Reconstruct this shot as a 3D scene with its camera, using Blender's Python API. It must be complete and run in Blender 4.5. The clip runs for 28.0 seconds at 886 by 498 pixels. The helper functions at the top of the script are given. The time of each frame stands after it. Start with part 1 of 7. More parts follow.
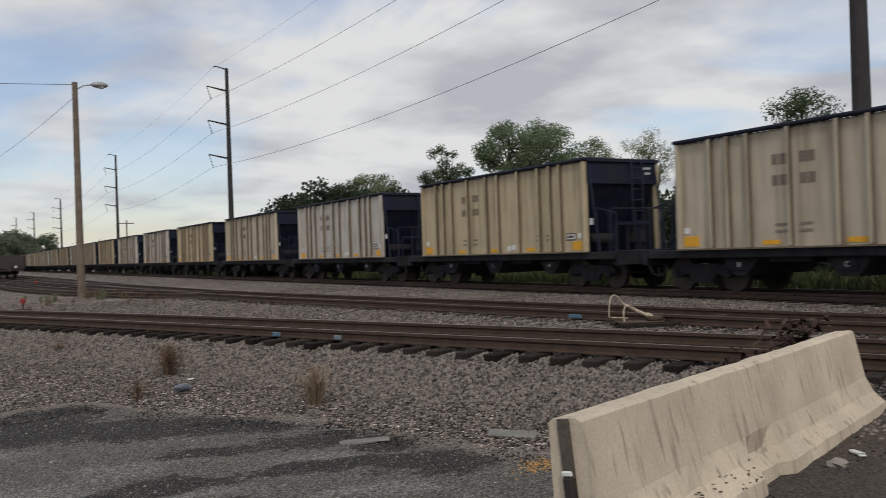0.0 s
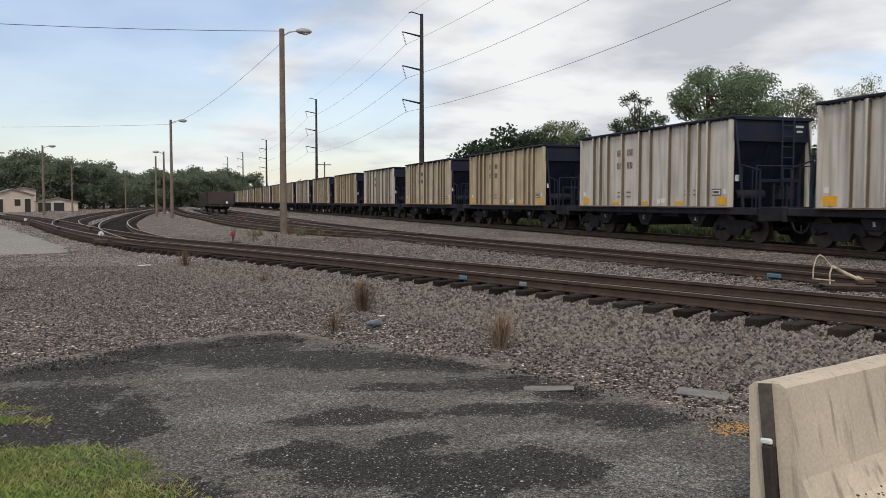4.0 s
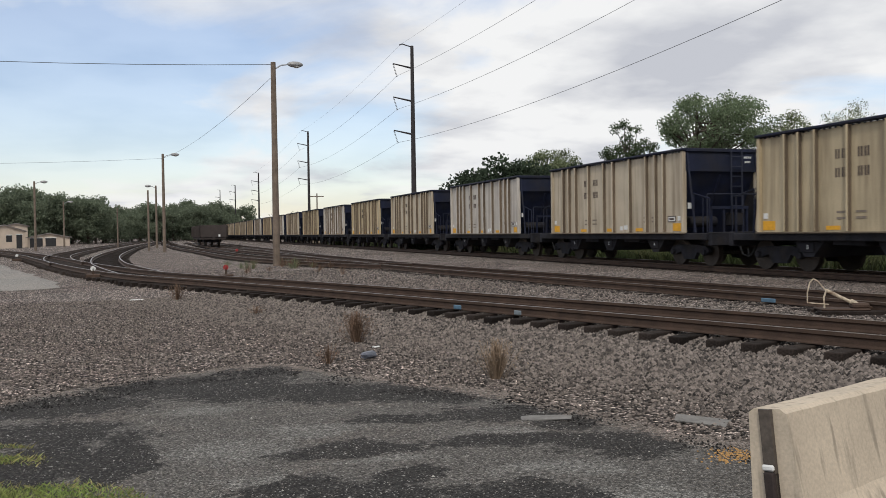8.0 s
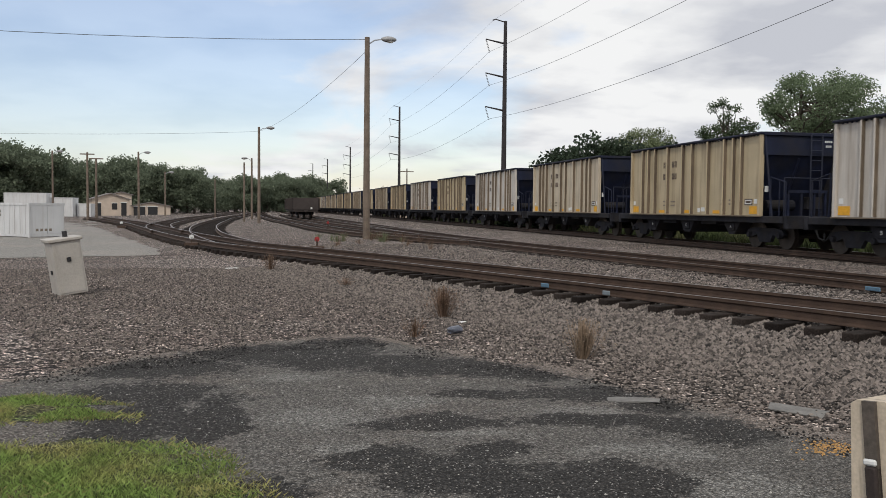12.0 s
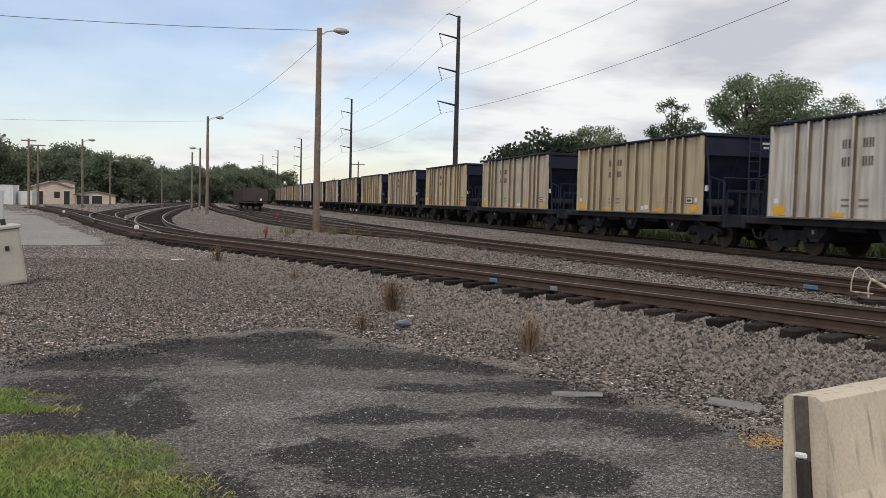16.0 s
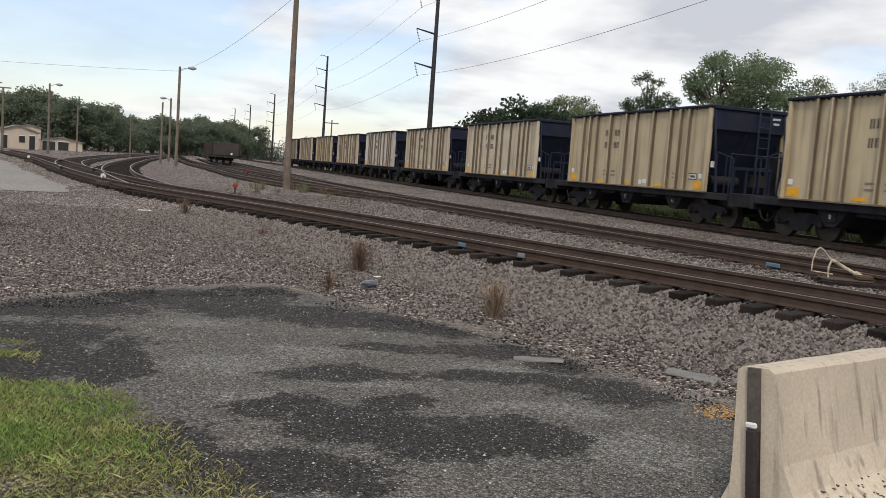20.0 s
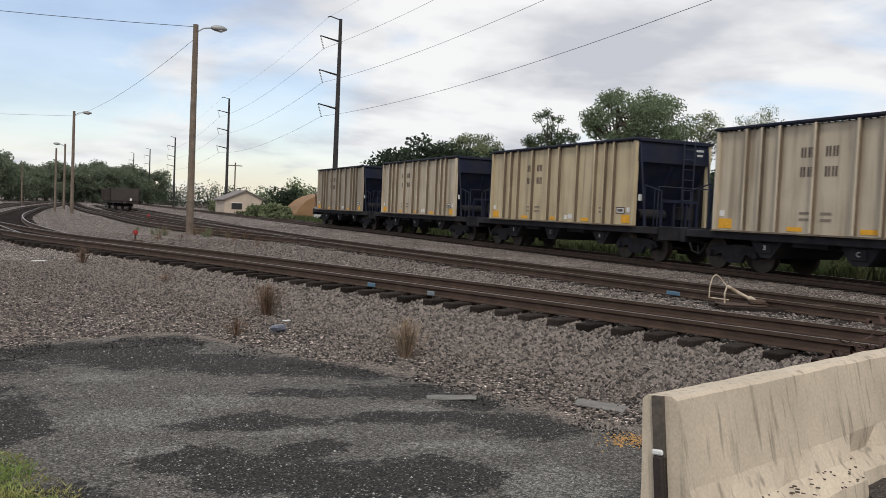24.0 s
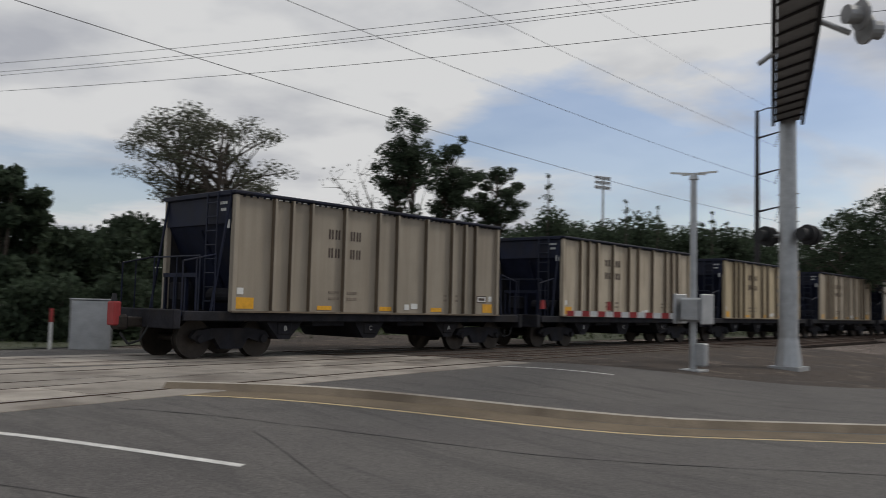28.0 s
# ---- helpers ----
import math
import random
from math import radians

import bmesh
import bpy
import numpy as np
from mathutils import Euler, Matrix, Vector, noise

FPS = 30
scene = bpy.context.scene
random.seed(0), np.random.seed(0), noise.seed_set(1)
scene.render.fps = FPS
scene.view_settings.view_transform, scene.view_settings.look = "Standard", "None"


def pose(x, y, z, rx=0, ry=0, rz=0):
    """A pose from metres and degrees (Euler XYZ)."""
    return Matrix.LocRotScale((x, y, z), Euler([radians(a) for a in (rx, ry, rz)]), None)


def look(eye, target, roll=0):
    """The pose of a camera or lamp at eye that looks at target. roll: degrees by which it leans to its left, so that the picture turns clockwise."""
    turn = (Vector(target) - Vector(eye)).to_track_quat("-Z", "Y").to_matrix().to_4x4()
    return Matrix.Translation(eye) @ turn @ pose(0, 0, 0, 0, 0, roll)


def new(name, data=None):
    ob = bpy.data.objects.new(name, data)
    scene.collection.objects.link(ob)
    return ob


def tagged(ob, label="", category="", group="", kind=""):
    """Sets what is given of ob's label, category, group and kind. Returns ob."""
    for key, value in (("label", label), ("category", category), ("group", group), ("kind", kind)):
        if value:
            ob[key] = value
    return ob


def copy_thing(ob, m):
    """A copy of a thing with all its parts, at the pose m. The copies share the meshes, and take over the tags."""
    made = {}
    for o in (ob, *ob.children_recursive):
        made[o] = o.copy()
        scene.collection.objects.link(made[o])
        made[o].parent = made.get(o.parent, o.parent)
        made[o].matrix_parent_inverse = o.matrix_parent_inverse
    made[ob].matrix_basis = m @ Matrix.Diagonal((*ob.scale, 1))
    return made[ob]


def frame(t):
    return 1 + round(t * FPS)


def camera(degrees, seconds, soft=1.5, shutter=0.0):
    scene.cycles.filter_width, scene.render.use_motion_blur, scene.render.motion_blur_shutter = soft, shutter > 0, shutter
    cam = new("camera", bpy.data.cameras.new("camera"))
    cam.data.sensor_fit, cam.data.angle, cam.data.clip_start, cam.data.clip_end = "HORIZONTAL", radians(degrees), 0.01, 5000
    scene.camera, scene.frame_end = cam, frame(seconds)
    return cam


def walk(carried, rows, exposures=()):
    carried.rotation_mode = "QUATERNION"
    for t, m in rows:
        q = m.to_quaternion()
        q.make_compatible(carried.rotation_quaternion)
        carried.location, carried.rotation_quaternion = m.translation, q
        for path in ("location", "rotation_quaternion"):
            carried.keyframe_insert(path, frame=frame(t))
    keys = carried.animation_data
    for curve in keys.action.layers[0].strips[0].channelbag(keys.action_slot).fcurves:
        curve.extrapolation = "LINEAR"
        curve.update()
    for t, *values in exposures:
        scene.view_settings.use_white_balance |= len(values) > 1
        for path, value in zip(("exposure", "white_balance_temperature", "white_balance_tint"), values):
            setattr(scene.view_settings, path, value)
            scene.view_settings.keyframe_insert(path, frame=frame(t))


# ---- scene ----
cam = camera(55.01, 28.0, soft=0.85, shutter=0.12)
PATH = [
    (0, -0.004, -0.062, 1.701, 90.14, 1.96, -30.43),
    (0.5, -0.046, -0.066, 1.702, 88.37, 0.30, -19.72),
    (1, -0.086, -0.038, 1.718, 88.26, -2.05, -16.63),
    (1.5, -0.056, -0.008, 1.701, 87.03, -0.08, -15.22),
    (2, -0.059, -0.003, 1.703, 87.23, 1.77, -14.02),
    (2.5, -0.048, 0.007, 1.700, 87.34, 1.32, -14.44),
    (3, -0.045, 0.010, 1.702, 86.82, 1.14, -15.67),
    (3.5, -0.044, 0.012, 1.696, 86.53, 0.14, -16.65),
    (4, -0.033, 0.014, 1.697, 86.81, -0.05, -18.01),
    (4.5, -0.026, 0.017, 1.702, 87.41, 0.52, -19.31),
    (6.5, -0.026, 0.027, 1.695, 88.53, -0.66, -18.36),
    (7, -0.023, 0.057, 1.689, 88.26, -0.08, -17.96),
    (7.5, -0.030, 0.030, 1.687, 88.35, 0.74, -18.25),
    (8, -0.033, 0.041, 1.694, 88.81, 0.80, -18.50),
    (8.5, -0.042, 0.041, 1.682, 88.94, 0.64, -18.30),
    (9, -0.041, 0.032, 1.690, 88.76, 0.91, -18.20),
    (9.5, -0.029, 0.013, 1.691, 88.73, 0.00, -17.00),
    (10, -0.035, 0.094, 1.692, 88.56, -1.14, -12.89),
    (10.5, -0.056, 0.107, 1.681, 87.36, -1.12, -10.16),
    (11, -0.065, 0.116, 1.680, 86.66, -1.58, -10.05),
    (11.5, -0.063, 0.078, 1.683, 86.93, -1.84, -10.99),
    (12, -0.038, 0.073, 1.681, 87.27, -0.55, -12.56),
    (12.5, -0.017, 0.059, 1.680, 87.30, -0.08, -14.36),
    (14.5, -0.022, 0.062, 1.683, 87.69, -1.27, -15.33),
    (15, -0.002, 0.069, 1.676, 87.31, -1.44, -15.71),
    (15.5, -0.009, 0.068, 1.679, 87.01, -1.38, -15.76),
    (16, -0.013, 0.062, 1.682, 86.93, -1.46, -15.83),
    (16.5, -0.013, 0.060, 1.682, 86.96, -1.95, -16.38),
    (17, -0.015, 0.056, 1.678, 87.17, -2.23, -17.49),
    (17.5, -0.009, 0.041, 1.687, 87.11, -1.81, -18.16),
    (18, 0.009, 0.040, 1.676, 86.47, -1.60, -17.92),
    (18.5, 0.028, 0.059, 1.663, 85.23, -1.08, -17.51),
    (19, 0.032, 0.068, 1.663, 84.22, -1.58, -17.03),
    (19.5, 0.023, 0.063, 1.663, 83.83, -2.32, -17.27),
    (20, -0.004, 0.047, 1.665, 84.60, -4.12, -17.67),
    (20.5, -0.018, 0.045, 1.674, 86.07, -5.61, -17.43),
    (22.5, -0.020, 0.040, 1.679, 86.44, -3.76, -19.95),
    (23, -0.005, 0.040, 1.676, 86.98, -3.75, -20.74),
    (23.5, -0.010, 0.021, 1.685, 87.51, -3.47, -22.12),
    (24, -0.006, 0.016, 1.685, 87.53, -2.52, -23.89),
    (24.5, 0.000, 0.024, 1.679, 87.05, -2.26, -25.89),
    (25, 0.035, 0.060, 1.670, 86.96, -2.09, -28.75),
    (25.5, 0.064, 0.052, 1.673, 88.19, -2.31, -37.98),
    (26, 0.079, 0.032, 1.681, 89.29, -2.11, -51.36),
    (26.4, 0.134, -0.020, 1.678, 90.01, -1.96, -65.48),
    (26.6, 0.095, 0.050, 1.686, 90.16, -2.02, -73.77),
    (26.8, 0.137, -0.011, 1.696, 90.53, -1.90, -83.50),
    (27, 0.177, -0.082, 1.691, 91.04, -1.85, -92.22),
    (27.2, 0.223, -0.145, 1.676, 91.67, -1.71, -99.86),
    (27.4, 0.197, -0.270, 1.691, 92.47, -1.39, -111.00),
    (27.6, 0.070, -0.321, 1.718, 93.09, -1.23, -120.83),
    (27.8, -0.072, -0.371, 1.754, 93.43, -1.18, -128.66),
    (28, -0.126, -0.495, 1.757, 93.87, -1.39, -138.49),
]
walk(cam, [(t, pose(*v)) for t, *v in PATH], [(0.0, -0.55), (0.8, -0.32), (1.6, -0.25), (11.0, -0.25), (17.0, -0.2), (20.0, -0.12), (23.0, -0.2), (24.2, -0.23), (25.0, -0.46), (26.0, -0.2), (27.2, -0.47), (28.0, -0.7)])

# ---- world and sun ----
# azimuth, elevation, width and depth of the breaks (-) and banks (+) in the cloud
BREAKS = [(1, 5.0, 22, -0.10), (10, 13, 12, -0.07), (-30, 11, 20, 0.12), (-153, 9.5, 17, -0.2), (-114, 8.5, 9, -0.18), (-86, 14, 15, -0.13), (-100, 22, 14, -0.08), (-128, 16, 14, 0.12)]
SUN_EL, SUN_AZ = 46.0, 152.0          # azimuth counted from +y towards -x
world = bpy.data.worlds.new("sky")
scene.world = world
world.use_nodes = True
wt = world.node_tree
wt.nodes.clear()


def wnode(kind, **kw):
    n = wt.nodes.new(kind)
    for k, v in kw.items():
        n.inputs[k].default_value = v
    return n


def wlink(a, b):
    wt.links.new(a, b)


sky = wt.nodes.new("ShaderNodeTexSky")
sky.sky_type, sky.sun_disc = "NISHITA", False
sky.sun_elevation, sky.sun_rotation = radians(SUN_EL), radians(-SUN_AZ)
sky.air_density, sky.dust_density = 1.2, 0.6
bg_sky = wnode("ShaderNodeBackground", Strength=0.15)
haze = wt.nodes.new("ShaderNodeMix")
haze.data_type, haze.blend_type = "RGBA", "MULTIPLY"
haze.inputs[0].default_value, haze.inputs[7].default_value = 1.0, (0.97, 0.97, 1.10, 1)
wlink(sky.outputs[0], haze.inputs[6])
wlink(haze.outputs[2], bg_sky.inputs["Color"])
tc = wt.nodes.new("ShaderNodeTexCoord")
sep = wt.nodes.new("ShaderNodeSeparateXYZ")
wlink(tc.outputs["Generated"], sep.inputs[0])
# the direction, projected on a flat cloud deck
zz = wt.nodes.new("ShaderNodeMath")
zz.operation = "ADD"
zz.inputs[1].default_value = 0.16
wlink(sep.outputs["Z"], zz.inputs[0])
zmax = wt.nodes.new("ShaderNodeMath")
zmax.operation = "MAXIMUM"
zmax.inputs[1].default_value = 0.05
wlink(zz.outputs[0], zmax.inputs[0])
flat = []
for axis in ("X", "Y"):
    dv = wt.nodes.new("ShaderNodeMath")
    dv.operation = "DIVIDE"
    wlink(sep.outputs[axis], dv.inputs[0])
    wlink(zmax.outputs[0], dv.inputs[1])
    flat.append(dv)
deck = wt.nodes.new("ShaderNodeCombineXYZ")
wlink(flat[0].outputs[0], deck.inputs["X"])
wlink(flat[1].outputs[0], deck.inputs["Y"])
cover = wnode("ShaderNodeTexNoise", Scale=0.95, Detail=9.0, Roughness=0.54, Distortion=0.5)
place = wt.nodes.new("ShaderNodeMapping")
place.inputs["Location"].default_value, place.inputs["Scale"].default_value = (3.4, 1.1, 0.0), (1.0, 0.75, 1.0)
wlink(deck.outputs[0], place.inputs[0])
wlink(place.outputs[0], cover.inputs["Vector"])
# the cover thins towards the north-west, and is closed overhead and in the south
drift = wt.nodes.new("ShaderNodeVectorMath")
drift.operation = "DOT_PRODUCT"
drift.inputs[1].default_value = (0.05, -0.03, 0.14)
wlink(tc.outputs["Generated"], drift.inputs[0])
cover_sum = wt.nodes.new("ShaderNodeMath")
wlink(cover.outputs["Fac"], cover_sum.inputs[0])
wlink(drift.outputs["Value"], cover_sum.inputs[1])
# broad breaks in the cloud low in the north and in the south, and closed banks between them
low = wt.nodes.new("ShaderNodeVectorMath")
low.operation = "MULTIPLY"
low.inputs[1].default_value = (1, 1, 2.2)
wlink(tc.outputs["Generated"], low.inputs[0])
unit = wt.nodes.new("ShaderNodeVectorMath")
unit.operation = "NORMALIZE"
wlink(low.outputs[0], unit.inputs[0])
for br_az, br_el, br_w, br_d in BREAKS:
    ca, ce = radians(br_az), math.atan(2.2 * math.tan(radians(br_el)))
    dot = wt.nodes.new("ShaderNodeVectorMath")
    dot.operation = "DOT_PRODUCT"
    dot.inputs[1].default_value = (-math.sin(ca) * math.cos(ce), math.cos(ca) * math.cos(ce), math.sin(ce))
    wlink(unit.outputs[0], dot.inputs[0])
    soft_edge = wt.nodes.new("ShaderNodeMapRange")
    soft_edge.interpolation_type = "SMOOTHSTEP"
    for k, v in zip((1, 2, 3, 4), (math.cos(radians(br_w)), 1.0, 0.0, br_d)):
        soft_edge.inputs[k].default_value = v
    wlink(dot.outputs["Value"], soft_edge.inputs[0])
    add = wt.nodes.new("ShaderNodeMath")
    wlink(cover_sum.outputs[0], add.inputs[0])
    wlink(soft_edge.outputs[0], add.inputs[1])
    cover_sum = add
mask = wt.nodes.new("ShaderNodeValToRGB")
mask.color_ramp.elements[0].position, mask.color_ramp.elements[0].color = 0.40, (0.24, 0.24, 0.24, 1)
mask.color_ramp.elements[1].position, mask.color_ramp.elements[1].color = 0.54, (1, 1, 1, 1)
wlink(cover_sum.outputs[0], mask.inputs[0])
shade = wnode("ShaderNodeTexNoise", Scale=1.5, Detail=7.0, Roughness=0.5)
wlink(deck.outputs[0], shade.inputs["Vector"])
tone = wt.nodes.new("ShaderNodeValToRGB")
tone.color_ramp.elements[0].position, tone.color_ramp.elements[0].color = 0.36, (0.62, 0.64, 0.70, 1)
tone.color_ramp.elements[1].position, tone.color_ramp.elements[1].color = 0.56, (0.99, 0.995, 1.0, 1)
wlink(shade.outputs["Fac"], tone.inputs[0])
bg_cloud = wnode("ShaderNodeBackground", Strength=1.08)
wlink(tone.outputs[0], bg_cloud.inputs["Color"])
blend = wt.nodes.new("ShaderNodeMixShader")
wlink(mask.outputs[0], blend.inputs[0])
wlink(bg_sky.outputs[0], blend.inputs[1])
wlink(bg_cloud.outputs[0], blend.inputs[2])
wout = wt.nodes.new("ShaderNodeOutputWorld")
wlink(blend.outputs[0], wout.inputs["Surface"])

sun = new("sun", bpy.data.lights.new("sun", "SUN"))
sun.data.energy, sun.data.angle, sun.data.color = 1.75, radians(10), (1.0, 0.94, 0.85)
_e, _a = radians(SUN_EL), radians(SUN_AZ)
sun.matrix_world = look((0, 0, 60), (60 * math.sin(_a) * math.cos(_e), -60 * math.cos(_a) * math.cos(_e), 60 - 60 * math.sin(_e)))


# ---- materials ----
def mat(name, base, rough=0.8, metal=0.0, vary=0.15, scale=6.0, fine=60.0, bump=0.15, dirt=None, dirt_amount=0.0,
        streak=0.0, sfreq=1.6, rnd=0.0, island=0.0, spec=0.5, band=(0.50, 0.72), alt=None, thin=0.0):
    """A procedural surface: two scales of noise on a base colour, optional dirt, upright streaks, and variation by object or island."""
    m = bpy.data.materials.new(name)
    m.use_nodes = True
    nt = m.node_tree
    bs = nt.nodes["Principled BSDF"]
    bs.inputs["Roughness"].default_value, bs.inputs["Metallic"].default_value = rough, metal
    bs.inputs["Specular IOR Level"].default_value = spec
    co = nt.nodes.new("ShaderNodeTexCoord").outputs["Object"]

    def nz(sc, det, vec=co):
        n = nt.nodes.new("ShaderNodeTexNoise")
        n.inputs["Scale"].default_value, n.inputs["Detail"].default_value = sc, det
        nt.links.new(vec, n.inputs["Vector"])
        return n.outputs["Fac"]

    def ramp(src, lo, hi, a, b):
        r = nt.nodes.new("ShaderNodeMapRange")
        nt.links.new(src, r.inputs[0])
        for k, v in zip((1, 2, 3, 4), (lo, hi, a, b)):
            r.inputs[k].default_value = v
        return r.outputs[0]

    def mul(c, f):
        x = nt.nodes.new("ShaderNodeMix")
        x.data_type, x.blend_type = "RGBA", "MULTIPLY"
        x.inputs[0].default_value = 1.0
        nt.links.new(c, x.inputs[6])
        nt.links.new(f, x.inputs[7])
        return x.outputs[2]

    def mix(fac, c, colour):
        x = nt.nodes.new("ShaderNodeMix")
        x.data_type = "RGBA"
        nt.links.new(fac, x.inputs[0])
        nt.links.new(c, x.inputs[6])
        x.inputs[7].default_value = (*colour, 1)
        return x.outputs[2]

    rgb = nt.nodes.new("ShaderNodeRGB")
    rgb.outputs[0].default_value = (*base, 1)
    c = rgb.outputs[0]
    big, small = nz(scale, 5), nz(fine, 3)
    c = mul(c, ramp(big, 0.3, 0.7, 1 - vary, 1 + vary))
    c = mul(c, ramp(small, 0.3, 0.7, 1 - vary * 0.7, 1 + vary * 0.7))
    if streak:
        mp = nt.nodes.new("ShaderNodeMapping")
        mp.inputs["Scale"].default_value = (3.0, 3.0, 0.22)
        nt.links.new(co, mp.inputs[0])
        oi = nt.nodes.new("ShaderNodeObjectInfo").outputs["Random"]
        st = nt.nodes.new("ShaderNodeTexNoise")
        st.noise_dimensions = "4D"
        nt.links.new(mp.outputs[0], st.inputs["Vector"])
        w4 = nt.nodes.new("ShaderNodeMath")
        w4.operation, w4.inputs[1].default_value = "MULTIPLY", 40.0
        nt.links.new(oi, w4.inputs[0])
        nt.links.new(w4.outputs[0], st.inputs["W"])
        st.inputs["Scale"].default_value, st.inputs["Detail"].default_value = sfreq, 4
        c = mix(ramp(st.outputs["Fac"], *band, 0, streak), c, dirt or (0.05, 0.04, 0.03))
    elif dirt:
        c = mix(ramp(nz(scale * 0.6, 6), 0.47, 0.62, 0, dirt_amount), c, dirt)
    if alt:
        pick = nt.nodes.new("ShaderNodeMath")
        pick.operation = "PINGPONG"
        pick.inputs[1].default_value = 0.093
        nt.links.new(nt.nodes.new("ShaderNodeObjectInfo").outputs["Random"], pick.inputs[0])
        c = mix(ramp(pick.outputs[0], 0.02, 0.093, 0, 0.85), c, alt)
    if rnd or island:
        src = nt.nodes.new("ShaderNodeNewGeometry").outputs["Random Per Island"] if island else nt.nodes.new("ShaderNodeObjectInfo").outputs["Random"]
        c = mul(c, ramp(src, 0, 1, 1 - (rnd or island), 1 + (rnd or island)))
    nt.links.new(c, bs.inputs["Base Color"])
    if bump:
        bp = nt.nodes.new("ShaderNodeBump")
        bp.inputs["Strength"].default_value, bp.inputs["Distance"].default_value = bump, 0.02
        nt.links.new(small, bp.inputs["Height"])
        nt.links.new(bp.outputs[0], bs.inputs["Normal"])
    if thin:
        # thin leaves let part of the light through
        tl = nt.nodes.new("ShaderNodeBsdfTranslucent")
        nt.links.new(c, tl.inputs["Color"])
        ms = nt.nodes.new("ShaderNodeMixShader")
        ms.inputs[0].default_value = thin
        nt.links.new(bs.outputs[0], ms.inputs[1])
        nt.links.new(tl.outputs[0], ms.inputs[2])
        nt.links.new(ms.outputs[0], nt.nodes["Material Output"].inputs["Surface"])
    return m


def granular(name, base, cells, contrast, rough=0.95, bump=0.8, stains=(), specks=None):
    """Loose or bound grains: each cell of two cell patterns has its own tone; stains are broad patches of another colour."""
    m = bpy.data.materials.new(name)
    m.use_nodes = True
    nt = m.node_tree
    bs = nt.nodes["Principled BSDF"]
    bs.inputs["Roughness"].default_value, bs.inputs["Specular IOR Level"].default_value = rough, 0.25
    co = nt.nodes.new("ShaderNodeTexCoord").outputs["Object"]

    def link(a, b):
        nt.links.new(a, b)

    def rng_(src, lo, hi, a, b):
        r = nt.nodes.new("ShaderNodeMapRange")
        link(src, r.inputs[0])
        for k, v in zip((1, 2, 3, 4), (lo, hi, a, b)):
            r.inputs[k].default_value = v
        return r.outputs[0]

    def blendc(fac, a, b, kind="MIX"):
        x = nt.nodes.new("ShaderNodeMix")
        x.data_type, x.blend_type = "RGBA", kind
        if isinstance(fac, float):
            x.inputs[0].default_value = fac
        else:
            link(fac, x.inputs[0])
        link(a, x.inputs[6])
        if isinstance(b, tuple):
            x.inputs[7].default_value = (*b, 1)
        else:
            link(b, x.inputs[7])
        return x.outputs[2]

    rgb = nt.nodes.new("ShaderNodeRGB")
    rgb.outputs[0].default_value = (*base, 1)
    c, height = rgb.outputs[0], None
    for colour, sc, lo, hi, amount, stretch in stains:
        if isinstance(sc, str):
            # dust and gap shade spread by the mesh's own map, with an edge broken up by noise at two scales
            at = nt.nodes.new("ShaderNodeAttribute")
            at.attribute_name = sc
            total = at.outputs["Fac"]
            for nsc, w in stretch:
                n = nt.nodes.new("ShaderNodeTexNoise")
                n.inputs["Scale"].default_value, n.inputs["Detail"].default_value = nsc, 6
                link(co, n.inputs["Vector"])
                ma = nt.nodes.new("ShaderNodeMath")
                ma.operation = "MULTIPLY_ADD"
                ma.inputs[1].default_value = w
                link(n.outputs["Fac"], ma.inputs[0])
                link(total, ma.inputs[2])
                total = ma.outputs[0]
            c = blendc(rng_(total, lo, hi, 0, amount), c, colour)
            continue
        mp = nt.nodes.new("ShaderNodeMapping")
        mp.inputs["Scale"].default_value = stretch
        mp.inputs["Location"].default_value = (sc * 3.1, sc * 1.7, 0)
        link(co, mp.inputs[0])
        n = nt.nodes.new("ShaderNodeTexNoise")
        n.inputs["Scale"].default_value, n.inputs["Detail"].default_value, n.inputs["Roughness"].default_value = sc, 7, 0.6
        n.inputs["Distortion"].default_value = 0.6
        link(mp.outputs[0], n.inputs["Vector"])
        c = blendc(rng_(n.outputs["Fac"], lo, hi, 0, amount), c, colour)
    for sc, ct in cells:
        v = nt.nodes.new("ShaderNodeTexVoronoi")
        v.inputs["Scale"].default_value = sc
        link(co, v.inputs["Vector"])
        sp = nt.nodes.new("ShaderNodeSeparateColor")
        link(v.outputs["Color"], sp.inputs[0])
        c = blendc(1.0, c, rng_(sp.outputs[0], 0, 1, 1 - ct, 1 + ct), "MULTIPLY")
        # grains darken towards their rims: shade of the gaps put into the colour
        c = blendc(1.0, c, rng_(v.outputs["Distance"], 0.2, 0.75, 1 + 0.5 * contrast, 1 - 1.4 * contrast), "MULTIPLY")
        if specks and sc == cells[-1][0]:
            c = blendc(rng_(sp.outputs[1], 1 - specks[1], 1 - specks[1] + 0.01, 0, 1), c, specks[0])
        height = height or v.outputs["Distance"]
    link(c, bs.inputs["Base Color"])
    bp = nt.nodes.new("ShaderNodeBump")
    bp.invert = True
    bp.inputs["Strength"].default_value, bp.inputs["Distance"].default_value = bump, 0.03
    link(height, bp.inputs["Height"])
    link(bp.outputs[0], bs.inputs["Normal"])
    return m


